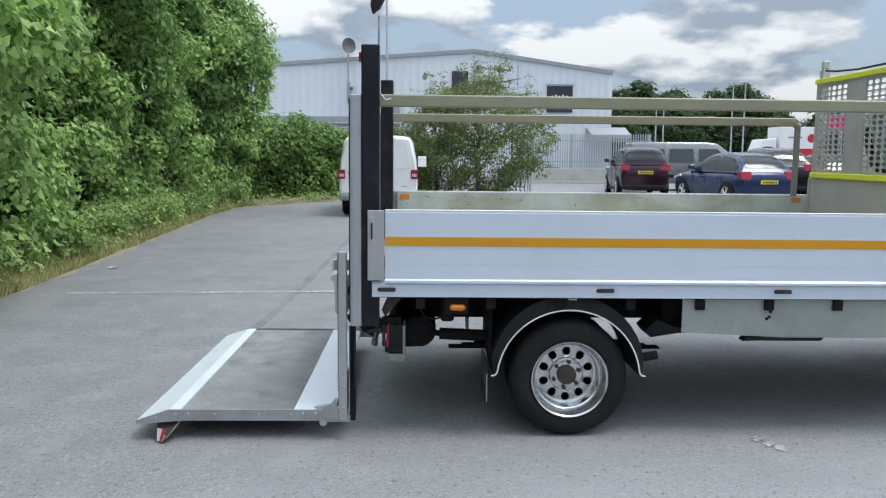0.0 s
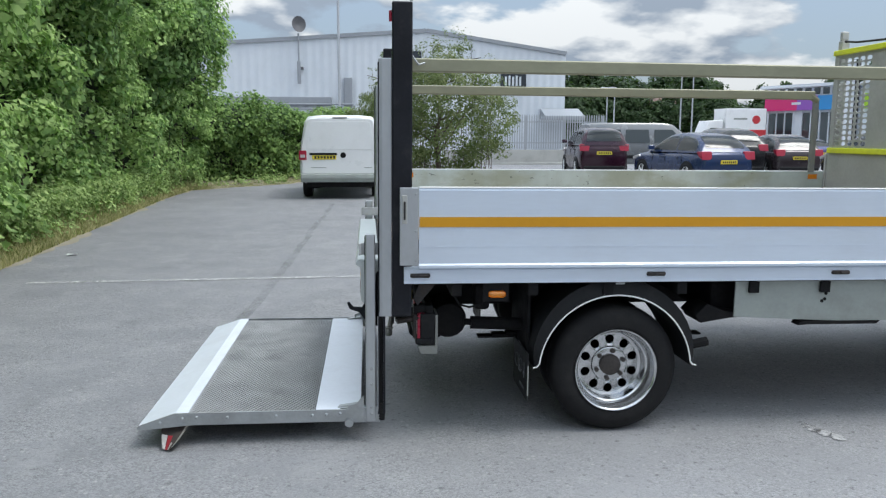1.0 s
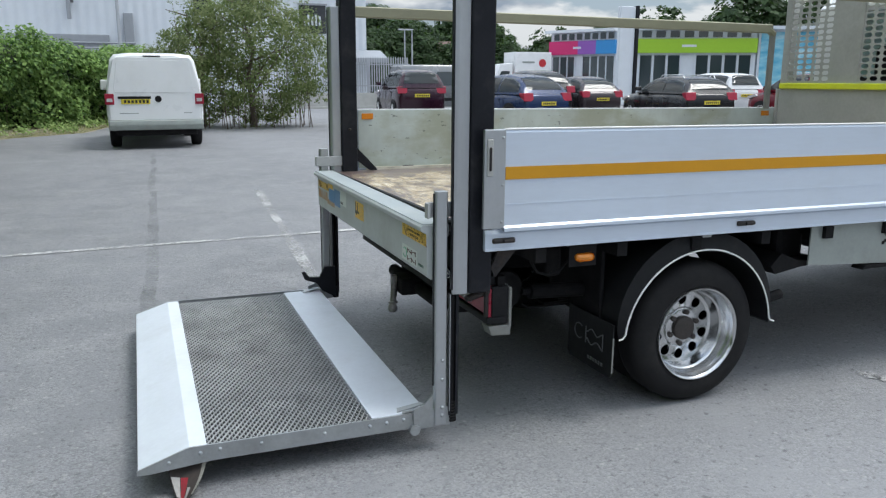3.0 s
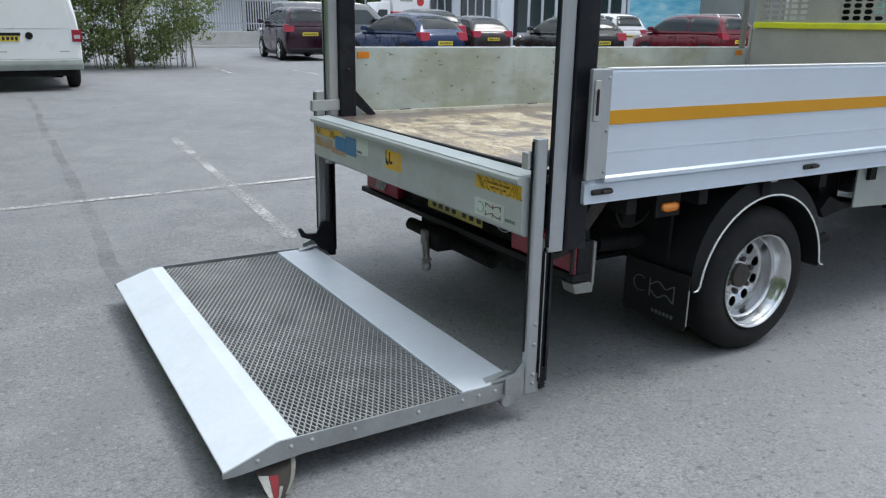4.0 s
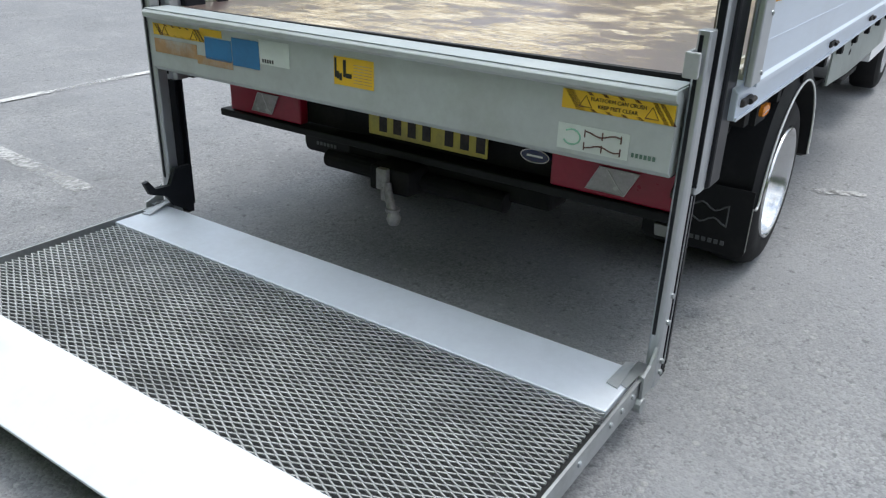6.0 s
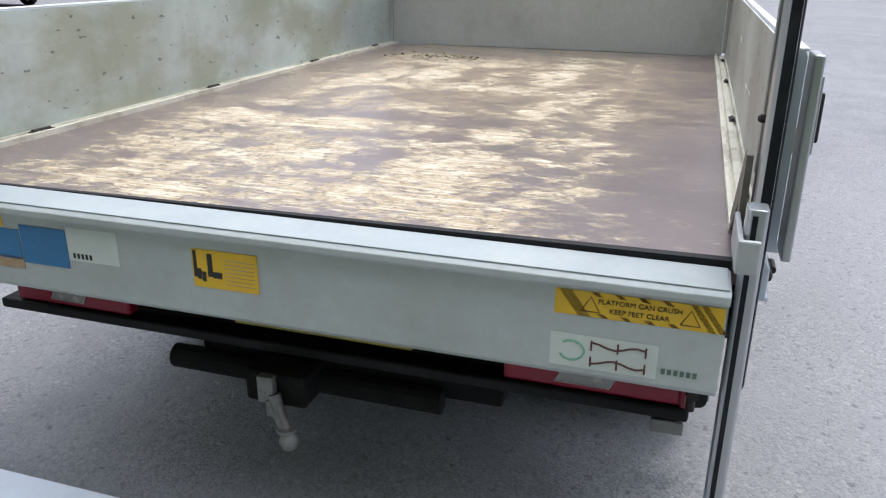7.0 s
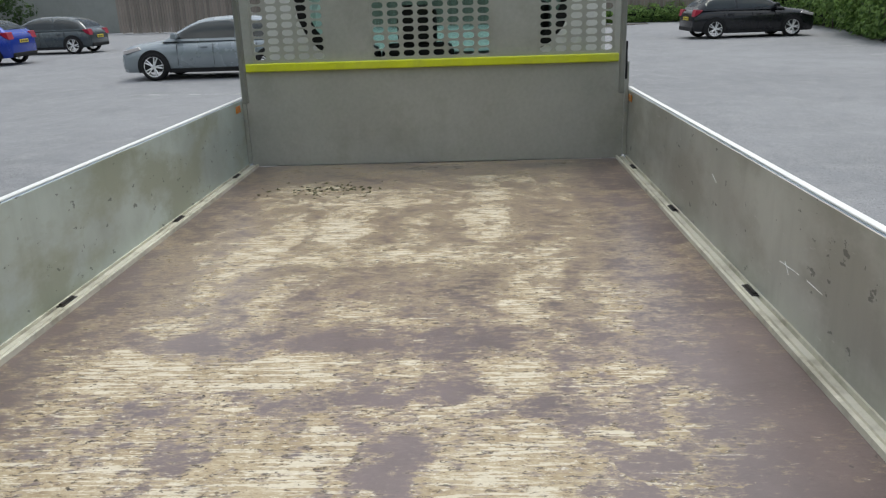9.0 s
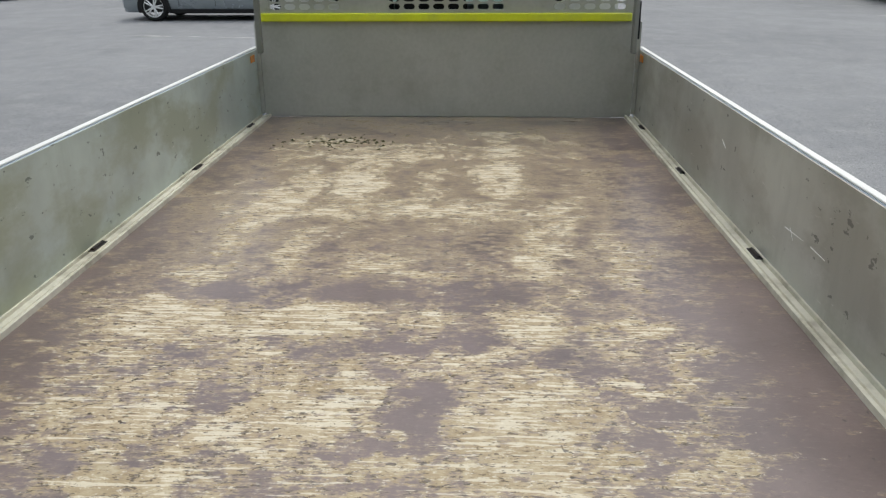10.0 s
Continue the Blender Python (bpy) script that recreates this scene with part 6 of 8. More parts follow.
# ---- vehicles ----
def loft(bm, rings, caps=True):
    vs = [[bm.verts.new(p) for p in r] for r in rings]
    n = len(rings[0])
    for a, b in zip(vs, vs[1:]):
        for i in range(n):
            bm.faces.new((a[i], a[(i + 1) % n], b[(i + 1) % n], b[i]))
    if caps:
        bm.faces.new(vs[0])
        bm.faces.new(vs[-1][::-1])
    return bm


def section(x, w, z0, z1, top=0.86, tuck=0.9, crown=0.02):
    """A closed cross-section of a car body at x: half-width w, from z0 up to z1."""
    h = z1 - z0
    half = [(w * tuck, z0), (w * 0.985, z0 + h * 0.22), (w, z0 + h * 0.5), (w * 0.975, z0 + h * 0.78), (w * top, z1 - h * 0.02), (w * 0.5, z1 + crown)]
    return [(x, -y, z) for y, z in half] + [(x, y, z) for y, z in half[::-1]]


def inset_pane(a, b, c, d, k=0.08, out=0.006):
    a, b, c, d = (Vector(p) for p in (a, b, c, d))
    m = (a + b + c + d) / 4
    n = (b - a).cross(d - a).normalized() * out
    q = [p.lerp(m, k) + n for p in (a, b, c, d)]
    return add_quad_slab(bmesh.new(), q, 0.006)


PAINTS = {}


def paint(name, col, metal=0.4):
    if name not in PAINTS:
        PAINTS[name] = surf(name, col, 0.26, metal * 0.5, vary=0.05, scale=1.5, grain=200.0, bump=0.0, coat=0.45, dirt=[c * 0.7 + 0.03 for c in col], dirt_amount=0.25)
    PAINTS[name].node_tree.nodes["Principled BSDF"].inputs["Specular IOR Level"].default_value = 0.32
    return PAINTS[name]


def car_wheels(T_, L, W, r, xf, xr, width=0.2):
    tyre = [(r * 0.73, 0.0), (r * 0.86, -0.008), (r * 0.95, 0.008), (r, 0.035), (r, width - 0.035), (r * 0.95, width - 0.01), (r * 0.73, width)]
    bm = lathe(tyre, (0, 0, 0), "y", 28, closed=True)
    base = mesh_of("tyre", bm, M["rubber"], 35)
    bm = bmesh.new()
    add_lathe(bm, [(r * 0.745, 0.004), (r * 0.69, 0.012), (r * 0.67, 0.08), (r * 0.74, 0.08)], (0, 0, 0), "y", 24, closed=True)
    for k in range(10):
        a = 2 * math.pi * (k // 2) / 5 + (0.17 if k % 2 else -0.17)
        add_rod(bm, (0.03 * math.cos(a), 0.02, 0.03 * math.sin(a)), (r * 0.70 * math.cos(a), 0.012, r * 0.70 * math.sin(a)), 0.022, 0.015, 6)
    add_lathe(bm, [(0.001, 0.0), (0.05, 0.005), (0.06, 0.03)], (0, 0, 0), "y", 12)
    rim_me = mesh_of("rim", bm, M["car_rim"], 35)
    for x in (xf, xr):
        for s in (1, -1):
            w = new("wheel", base)
            w.parent = T_
            w.matrix_basis = Matrix.Translation((x, -s * (W / 2 + 0.018), r)) @ (Matrix.Identity(4) if s > 0 else Matrix.Rotation(math.pi, 4, "Z"))
            q = new("rim", rim_me)
            q.parent = w
    return T_


def spline(pts, n):
    """Points along a smooth curve through pts (tuples of numbers), n steps a stretch."""
    a = [np.array(p, float) for p in pts]
    a = [2 * a[0] - a[1]] + a + [2 * a[-1] - a[-2]]
    out = []
    for p0, p1, p2, p3 in zip(a, a[1:], a[2:], a[3:]):
        for k in range(n):
            t = k / n
            out.append(0.5 * (2 * p1 + (p2 - p0) * t + (2 * p0 - 5 * p1 + 4 * p2 - p3) * t * t + (3 * p1 - p0 - 3 * p2 + p3) * t ** 3))
    return out + [a[-2]]


CAR = {       # belt, windscreen foot and top behind the nose, tail foot and roof end before the tail
    "hatch": (0.985, 1.10, 2.05, 0.10, 0.80), "mpv": (1.0, 0.72, 1.62, 0.04, 0.42), "suv": (1.02, 1.1, 2.0, 0.06, 0.66),
    "saloon": (0.93, 1.12, 2.05, 0.42, 1.35), "coupe_suv": (1.04, 1.05, 1.95, 0.08, 1.0)}


def make_car(name, label, category, col, L, W, H, kind="hatch", metal=0.4, rear_plate=True, roof_bars=False, group="parked cars"):
    """A parked car built at the world's middle, nose to +x, on z = 0."""
    T_ = thing(name, label, category, group=group)
    pm = paint("car_paint_%d_%d_%d" % tuple(int(c_ * 1000) for c_ in col), col, metal)
    w = W / 2
    belt, c0, c1, t0, t1 = CAR[kind]
    belt *= H / 1.5
    hood = belt - 0.05
    f, r = L / 2, -L / 2
    st = [(r, w * 0.80, 0.38, belt - 0.22), (r + 0.06, w * 0.90, 0.28, belt - 0.08), (r + 0.25, w * 0.955, 0.25, belt - 0.01), (r + 0.7, w * 0.99, 0.23, belt + 0.02), (r + 1.6, w, 0.21, belt + 0.01), (0.2, w, 0.21, belt - 0.01), (f - 1.3, w, 0.21, belt - 0.02), (f - 0.8, w * 0.985, 0.22, hood - 0.02), (f - 0.38, w * 0.955, 0.20, hood - 0.07), (f - 0.14, w * 0.89, 0.20, hood - 0.13), (f - 0.03, w * 0.80, 0.22, hood - 0.22), (f, w * 0.72, 0.28, hood - 0.31)]
    body = part("body", loft(bmesh.new(), [section(*s_) for s_ in spline(st, 3)]), pm, T_, "", 60)
    # cabin: a smooth skin over the roof line
    x_r0, x_r1, x_f1, x_f0 = r + t0, r + t1, f - c1, f - c0
    zb = belt - 0.05
    line = spline([(x_r0, zb), (x_r0 + (x_r1 - x_r0) * 0.42, zb + (H - zb) * 0.56), (x_r1, H - 0.07), ((x_r1 * 0.5 + x_f1 * 0.5), H), (x_f1, H - 0.05), (x_f1 * 0.45 + x_f0 * 0.55, zb + (H - zb) * 0.50), (x_f0, zb)], 5)
    K = 0.36

    def skin(p, yf=None, zf=None, side=1, out=0.0):
        if yf is not None:
            co_, si_ = abs(yf), (1 - min(1.0, abs(yf)) ** (2 / K)) ** (K / 2)
            sg = 1 if yf > 0 else -1
        else:
            co_, si_ = (1 - zf ** (2 / K)) ** (K / 2), zf
            sg = side
        h_ = p[1] - zb
        z_ = zb + h_ * si_
        lean = 1 - 0.25 * (z_ - zb) / (H - zb)
        return Vector((p[0], sg * co_ * (w * 0.93 * lean + out), z_))

    bm = bmesh.new()
    rows = []
    for p in line:
        q = [skin(p, zf=z_, side=-1) for z_ in (0.0, 0.35, 0.65, 0.83, 0.93)] + [skin(p, yf=y_) for y_ in (-0.75, -0.5, 0.0001, 0.5, 0.75)] + [skin(p, zf=z_, side=1) for z_ in (0.93, 0.83, 0.65, 0.35, 0.0)]
        rows.append([bm.verts.new(v) for v in q])
    for a, b in zip(rows, rows[1:]):
        for k in range(len(a) - 1):
            bm.faces.new((a[k], a[k + 1], b[k + 1], b[k]))
    bmesh.ops.remove_doubles(bm, verts=bm.verts, dist=0.0005)
    cabin = part("cabin", bm, pm, T_, "", 60)

    def pane(nm, grid, up):
        bm = bmesh.new()
        vs = [[bm.verts.new(v + up(v)) for v in row] for row in grid]
        for a, b in zip(vs, vs[1:]):
            for k in range(len(a) - 1):
                bm.faces.new((a[k], a[k + 1], b[k + 1], b[k]))
        bmesh.ops.solidify(bm, geom=bm.faces[:], thickness=0.003)
        return part(nm, bm, M["dark_glass"], cabin, "", 60)

    ys = (-0.80, -0.5, -0.2, 0.2, 0.5, 0.80)
    pane("rear_window", [[skin(p, yf=y_) for y_ in ys] for p in line[2:10]], lambda v: Vector((-0.008, 0, 0.004)))
    pane("windscreen", [[skin(p, yf=y_) for y_ in ys] for p in line[21:30]], lambda v: Vector((0.008, 0, 0.004)))
    lo, hi = x_r0 + 0.30, x_f0 - 0.36
    cut_ = lo + (hi - lo) * 0.44
    for s in (1, -1):
        for xa, xb in ((lo, cut_ - 0.03), (cut_ + 0.03, hi)):
            grid = []
            for k in range(9):
                x_ = xa + (xb - xa) * k / 8
                z_ = float(np.interp(x_, [q[0] for q in line], [q[1] for q in line]))
                h_ = z_ - zb
                top_ = max(0.0, h_ - 0.085)
                grid.append([skin((x_, z_), zf=max(0.0, (0.06 + (top_ - 0.06) * e) / h_), side=s, out=0.006) for e in (0, 0.3, 0.6, 0.85, 1.0)] if top_ > 0.08 else None)
            pane("side_window", [g_ for g_ in grid if g_], lambda v: Vector((0, 0, 0)))
        bm = bmesh.new()
        add_prism(bm, [(x_f0 - 0.45, belt + 0.02), (x_f0 - 0.28, belt + 0.02), (x_f0 - 0.30, belt + 0.14), (x_f0 - 0.42, belt + 0.16)], "y", s * w * 0.93, s * (w + 0.13), 0.03)
        part("mirror", bm, pm, T_)
        part("headlamp", prism([(f - 0.58, hood - 0.17), (f - 0.12, hood - 0.27), (f - 0.11, hood - 0.18), (f - 0.50, hood - 0.10)], "y", s * w * 0.60, s * w * 0.955, 0.015), M["clear_lens"], body)
        zl = belt - 0.02
        part("tail_lamp", prism([(r - 0.004, zl - 0.22), (r + 0.20, zl - 0.12), (r + 0.30, zl + 0.0), (r + 0.06, zl + 0.02)], "y", s * w * 0.58, s * (w * 0.945 + 0.012), 0.015), M["red_lens"], body, "red tail lamp")
        for xx in (f - 0.85, r + 0.75):
            rr = 0.40
            pts = [(xx + rr * math.cos(radians(a)), 0.335 + rr * math.sin(radians(a))) for a in range(-20, 201, 12)]
            part("wheel_arch", prism(pts, "y", s * (w * 0.88), s * (w + 0.002)), M["black_plastic"], body)
        for xx in (x_f0 - 0.38, (r + f) / 2 - 0.12, r + 1.05):
            part("door_gap", box(xx, xx + 0.008, s * w * 0.99 - 0.004, s * w * 0.99 + 0.008, 0.36, belt - 0.1), M["black_plastic"], body)
        for xx in ((r + f) / 2 + 0.02, r + 1.2):
            part("door_handle", box(xx, xx + 0.18, s * w * 0.985, s * (w * 0.985 + 0.03), belt - 0.20, belt - 0.17, 0.008), pm, body)
        part("sill", box(r + 1.1, f - 1.2, s * w * 0.93 - 0.03, s * w * 0.93 + 0.03, 0.18, 0.28, 0.01), M["black_plastic"], body)
        if roof_bars:
            bm = bmesh.new()
            add_tube(bm, [(x_r1 + 0.1, s * w * 0.58, H - 0.08), (x_r1 + 0.2, s * w * 0.58, H + 0.02), (x_f1 - 0.3, s * w * 0.58, H + 0.02), (x_f1 - 0.15, s * w * 0.58, H - 0.06)], 0.015, 6)
            part("roof_rail", bm, M["car_rim"], cabin)
    part("rear_bumper", box(r - 0.02, r + 0.12, -w * 0.80, w * 0.80, 0.27, 0.42, 0.04), M["black_plastic"], body)
    part("front_grille", box(f - 0.10, f + 0.01, -w * 0.5, w * 0.5, 0.30, 0.48, 0.03), M["black_plastic"], body)
    pl = part("number_plate", box(r - 0.022, r - 0.002, -0.26, 0.26, belt - 0.36, belt - 0.25, 0.004), M["plate_yellow"], body, "yellow number plate with dark bars")
    for i in range(7):
        part("dark_bar", box(r - 0.025, r - 0.022, -0.22 + i * 0.064, -0.18 + i * 0.064, belt - 0.335, belt - 0.275), M["st_black"], pl)
    car_wheels(T_, L, W, 0.335, f - 0.85, r + 0.75)
    return T_


def place_car(T_, x, y, deg, size=1.0):
    T_.matrix_basis = pose(x, y, 0, 0, 0, deg) @ Matrix.Scale(size, 4)


# cars parked side by side, noses away from the truck
place_car(make_car("family_car", "dark purple family car with yellow plate", "car", (0.030, 0.008, 0.018), 4.3, 1.76, 1.74, "mpv"), 8.72, 31.3, 84, 1.09)
place_car(make_car("hatchback", "dark blue hatchback with red tail lamps", "car", (0.012, 0.028, 0.085), 4.25, 1.78, 1.56, "hatch"), 10.25, 25.4, 98, 1.08)
place_car(make_car("crossover", "black crossover parked behind the blue hatchback", "car", (0.012, 0.012, 0.014), 4.3, 1.80, 1.74, "suv"), 13.6, 30.4, 88, 1.08)
place_car(make_car("estate_car", "black estate car with roof rails", "car", (0.010, 0.010, 0.012), 4.4, 1.80, 1.55, "suv", roof_bars=True), 16.0, 24.0, 82, 1.06)
place_car(make_car("people_carrier", "dark red people carrier with alloy wheels", "car", (0.13, 0.006, 0.015), 4.3, 1.80, 1.66, "mpv", roof_bars=True), 21.0, 22.9, 90, 1.04)
place_car(make_car("crossover", "bright blue crossover with sloping roof", "car", (0.012, 0.045, 0.34), 4.36, 1.80, 1.56, "coupe_suv"), 25.7, 22.4, 90)
place_car(make_car("hatchback", "dark grey hatchback with rounded tail", "car", (0.055, 0.07, 0.078), 4.4, 1.80, 1.46, "hatch"), 31.5, 22.5, 90)
place_car(make_car("hatchback", "silver-blue hatchback with multi-spoke wheels", "car", (0.25, 0.285, 0.31), 4.5, 1.80, 1.47, "hatch", 0.6), 19.05, 11.35, 90)
place_car(make_car("hatchback", "black hatchback with pale roof rails beside the hedge", "car", (0.009, 0.010, 0.013), 4.3, 1.78, 1.52, "hatch", roof_bars=True), 28.3, -4.8, -86)
place_car(make_car("people_carrier", "white compact van behind the red people carrier", "car", (0.70, 0.71, 0.72), 4.3, 1.80, 1.80, "mpv", 0.0), 21.6, 28.6, 84)
place_car(make_car("hatchback", "dark grey-brown hatchback with pale plate", "car", (0.045, 0.036, 0.040), 4.1, 1.78, 1.56, "hatch"), 15.7, 30.1, 88, 1.06)
place_car(make_car("hatchback", "small blue hatchback in the far row", "car", (0.05, 0.06, 0.16), 4.0, 1.7, 1.48, "hatch"), 23.6, 42.0, 100)


def panel_van():
    """White panel van, nose to +x, rear doors towards -x."""
    T_ = thing("panel_van", "white panel van with blank tailgate and red lamps", "van")
    pm = M["white_paint"]
    L, w, H = 4.9, 0.95, 1.97
    r, f = -L / 2, L / 2

    def sec(x, ww, z0, z1, topw):
        half = [(ww * 0.93, z0), (ww * 0.99, z0 + 0.12), (ww, 0.75), (ww * 0.99, 1.05), (ww * 0.955, 1.35), (topw + 0.03, z1 - 0.14), (topw - 0.05, z1 - 0.035), (topw * 0.55, z1)]
        return [(x, -y, z) for y, z in half] + [(x, y, z) for y, z in half[::-1]]

    st = [(r + 0.02, w * 0.965, 0.50, H - 0.07, 0.74), (r + 0.07, w, 0.46, H - 0.02, 0.79), (r + 0.5, w, 0.36, H, 0.80), (0.9, w, 0.34, H, 0.80), (1.25, w, 0.34, H - 0.06, 0.78)]
    body = part("body", loft(bmesh.new(), [sec(*s) for s in st]), pm, T_, "", 35)
    nose = [section(x, ww, z0, z1) for x, ww, z0, z1 in ((1.2, w, 0.34, 1.25), (1.75, w * 0.99, 0.32, 1.15), (2.2, w * 0.94, 0.30, 0.98), (f, w * 0.8, 0.34, 0.78))]
    part("nose", loft(bmesh.new(), nose), pm, body, "", 50)
    bm = bmesh.new()
    add_prism(bm, [(1.1, 1.12), (1.1, 1.91), (1.25, 1.91), (1.95, 1.12)], "y", -0.80, 0.80, 0.05)
    part("windscreen", bm, M["dark_glass"], body)
    xr = r + 0.018
    # tailgate proud of the body with its seam
    bm = add_prism(bmesh.new(), [(-0.885, 0.60), (0.885, 0.60), (0.90, 1.05), (0.86, 1.35), (0.76, 1.82), (0.70, 1.875), (-0.70, 1.875), (-0.76, 1.82), (-0.86, 1.35), (-0.90, 1.05)], "x", xr - 0.035, xr, 0.012)
    gate = part("tailgate", bm, pm, T_, "blank white tailgate")
    bm = add_prism(bmesh.new(), [(-0.74, 1.16), (0.74, 1.16), (0.79, 1.20), (0.70, 1.77), (0.64, 1.81), (-0.64, 1.81), (-0.70, 1.77), (-0.79, 1.20)], "x", xr - 0.041, xr - 0.034, 0.004)
    part("pressed_panel", bm, pm, gate)
    part("handle_strip", box(xr - 0.06, xr - 0.034, 0.08, 0.72, 1.035, 1.085, 0.008), M["black_plastic"], gate, "black handle strip")
    pl = part("number_plate", box(xr - 0.05, xr - 0.036, 0.10, 0.66, 0.93, 1.03, 0.004), M["plate_yellow"], gate, "yellow number plate with dark bars")
    for i in range(7):
        part("dark_bar", box(xr - 0.052, xr - 0.05, 0.13 + i * 0.072, 0.175 + i * 0.072, 0.95, 1.01), M["st_black"], pl)
    bm = lathe([(0.05, -0.012), (0.062, -0.016), (0.066, -0.008), (0.055, 0.0)], (xr - 0.036, -0.06, 1.03), "x", 20)
    part("round_badge", bm, M["chassis"], gate)
    part("seam_mark", box(xr - 0.038, xr - 0.034, 0.34, 0.70, 0.735, 0.75), M["guard"], gate)
    part("script_bars", box(xr - 0.038, xr - 0.034, -0.72, -0.55, 0.735, 0.75), M["guard"], gate)
    part("brake_lamp", box(xr - 0.04, xr + 0.02, -0.16, 0.18, 1.885, 1.905, 0.005), M["chassis"], body)
    for s in (1, -1):
        part("tail_lamp", prism([(xr - 0.055, 0.92), (xr + 0.10, 0.92), (xr + 0.10, 1.12), (xr - 0.045, 1.14)], "y", s * 0.79, s * 0.965, 0.008), M["red_lens"], body, "red and clear rear lamp")
        part("reverse_lens", prism([(xr - 0.06, 0.975), (xr - 0.05, 0.975), (xr - 0.05, 1.045), (xr - 0.06, 1.045)], "y", s * 0.82, s * 0.93), M["clear_lens"], body)
        part("mirror", box(1.2, 1.32, s * 0.98, s * 1.16, 1.18, 1.42, 0.03), M["white_line"], body)
    part("rear_bumper", prism([(xr - 0.10, 0.40), (xr - 0.12, 0.50), (xr - 0.10, 0.60), (xr + 0.15, 0.60), (xr + 0.15, 0.40)], "y", -0.93, 0.93, 0.02), M["guard"], body, "grey rear bumper")
    part("under_bumper", box(xr + 0.02, xr + 0.3, -0.8, 0.8, 0.28, 0.42, 0.02), M["chassis"], body)
    car_wheels(T_, L, 1.84, 0.335, 1.6, -1.45, 0.22)
    return T_


place_car(panel_van(), -1.06, 19.65 + 2.57, 90, 1.05)


def minibus():
    T_ = thing("minibus", "silver-grey minibus with dark side windows", "van")
    pm = paint("minibus_paint", (0.20, 0.21, 0.22), 0.5)
    w, H = 0.97, 2.02

    def sec(x, ww, z0, z1, topw):
        half = [(ww * 0.94, z0), (ww, z0 + 0.2), (ww, 0.95), (ww * 0.96, 1.25), (topw, z1 - 0.12), (topw * 0.9, z1 - 0.02), (topw * 0.5, z1)]
        return [(x, -y, z) for y, z in half] + [(x, y, z) for y, z in half[::-1]]

    st = [(-2.5, w * 0.95, 0.45, H - 0.08, 0.74), (-2.42, w, 0.4, H - 0.02, 0.8), (-1.5, w, 0.32, H, 0.82), (0.6, w, 0.32, H, 0.82), (1.05, w, 0.32, H - 0.06, 0.80), (1.5, w, 0.32, 1.62, 0.84), (1.95, w * 0.98, 0.32, 1.22, 0.86), (2.4, w * 0.9, 0.32, 0.98, 0.74), (2.55, w * 0.75, 0.36, 0.78, 0.62)]
    body = part("body", loft(bmesh.new(), [sec(*s) for s in st]), pm, T_, "", 40)
    for s in (1, -1):
        for x0, x1, x2, x3 in ((-2.2, -1.15, -1.2, -2.15), (-1.05, 0.05, 0.0, -1.0), (0.2, 1.55, 1.0, 0.22)):
            q = [(x0, s * w * 0.972, 1.18), (x1, s * w * 0.972, 1.18), (x2, s * 0.855, 1.74), (x3, s * 0.855, 1.74)]
            part("side_window", inset_pane(*(q if s < 0 else (q[1], q[0], q[3], q[2])), k=0.03, out=0.012), M["dark_glass"], body)
        part("mirror", box(1.2, 1.35, s * 0.98, s * 1.16, 1.12, 1.36, 0.03), M["black_plastic"], body)
        part("side_strip", box(-1.9, 1.5, s * w - 0.01, s * w + 0.012, 0.55, 0.68, 0.01), M["black_plastic"], body)
        for xx in (-1.1, 0.12, 1.1):
            part("door_gap", box(xx, xx + 0.01, s * w - 0.006, s * w + 0.006, 0.42, 1.15), M["black_plastic"], body)
        part("headlamp", box(2.05, 2.4, s * 0.62, s * 0.86, 0.78, 0.95, 0.03), M["clear_lens"], body)
    bm = bmesh.new()
    add_quad_slab(bm, [(1.95, -0.72, 1.26), (1.95, 0.72, 1.26), (1.12, 0.66, 1.93), (1.12, -0.66, 1.93)], 0.02)
    part("windscreen", bm, M["dark_glass"], body)
    car_wheels(T_, 5.0, 1.92, 0.335, 1.62, -1.5, 0.22)
    return T_


place_car(minibus(), 12.05, 35.0, 0, 1.07)


def lorry():
    T_ = thing("box_lorry", "white box lorry with red cab and red stripe", "lorry")
    box_ = part("load_box", box(-2.5, 1.1, -1.2, 1.2, 1.9, 3.95, 0.04), M["white_paint"], T_, "white load box")
    part("red_band", box(-2.52, 1.12, -1.215, 1.215, 1.55, 2.15, 0.01), M["st_red"], box_, "red lower band")
    bm = lathe([(0.001, 0.0), (0.36, 0.0), (0.36, 0.01), (0.001, 0.01)], (-1.6, 1.205, 3.0), "y", 20)
    part("round_emblem", bm, M["st_red"], box_, "red round emblem")
    part("print_bars", box(-0.8, 0.4, 1.2, 1.212, 3.0, 3.14), M["guard"], box_)
    cabm = bmesh.new()
    add_prism(cabm, [(1.3, 0.6), (1.3, 3.0), (2.5, 2.9), (2.95, 1.7), (3.0, 0.6)], "y", -1.1, 1.1, 0.06)
    cab_ = part("cab", cabm, M["white_paint"], T_, "white cab")
    part("red_panel", box(1.5, 2.99, -1.115, 1.115, 0.62, 1.3, 0.01), M["st_red"], cab_)
    for s in (1, -1):
        part("side_window", prism([(1.6, 1.6), (1.6, 2.3), (2.4, 2.3), (2.75, 1.6)], "y", s * 1.09, s * 1.11), M["dark_glass"], cab_)
    part("frame", box(-2.9, 1.3, -0.5, 0.5, 0.7, 1.1), M["chassis"], T_)
    car_wheels(T_, 7, 2.3, 0.48, 2.1, -1.8, 0.3)
    return T_


place_car(lorry(), 31.2, 66.0, 180)

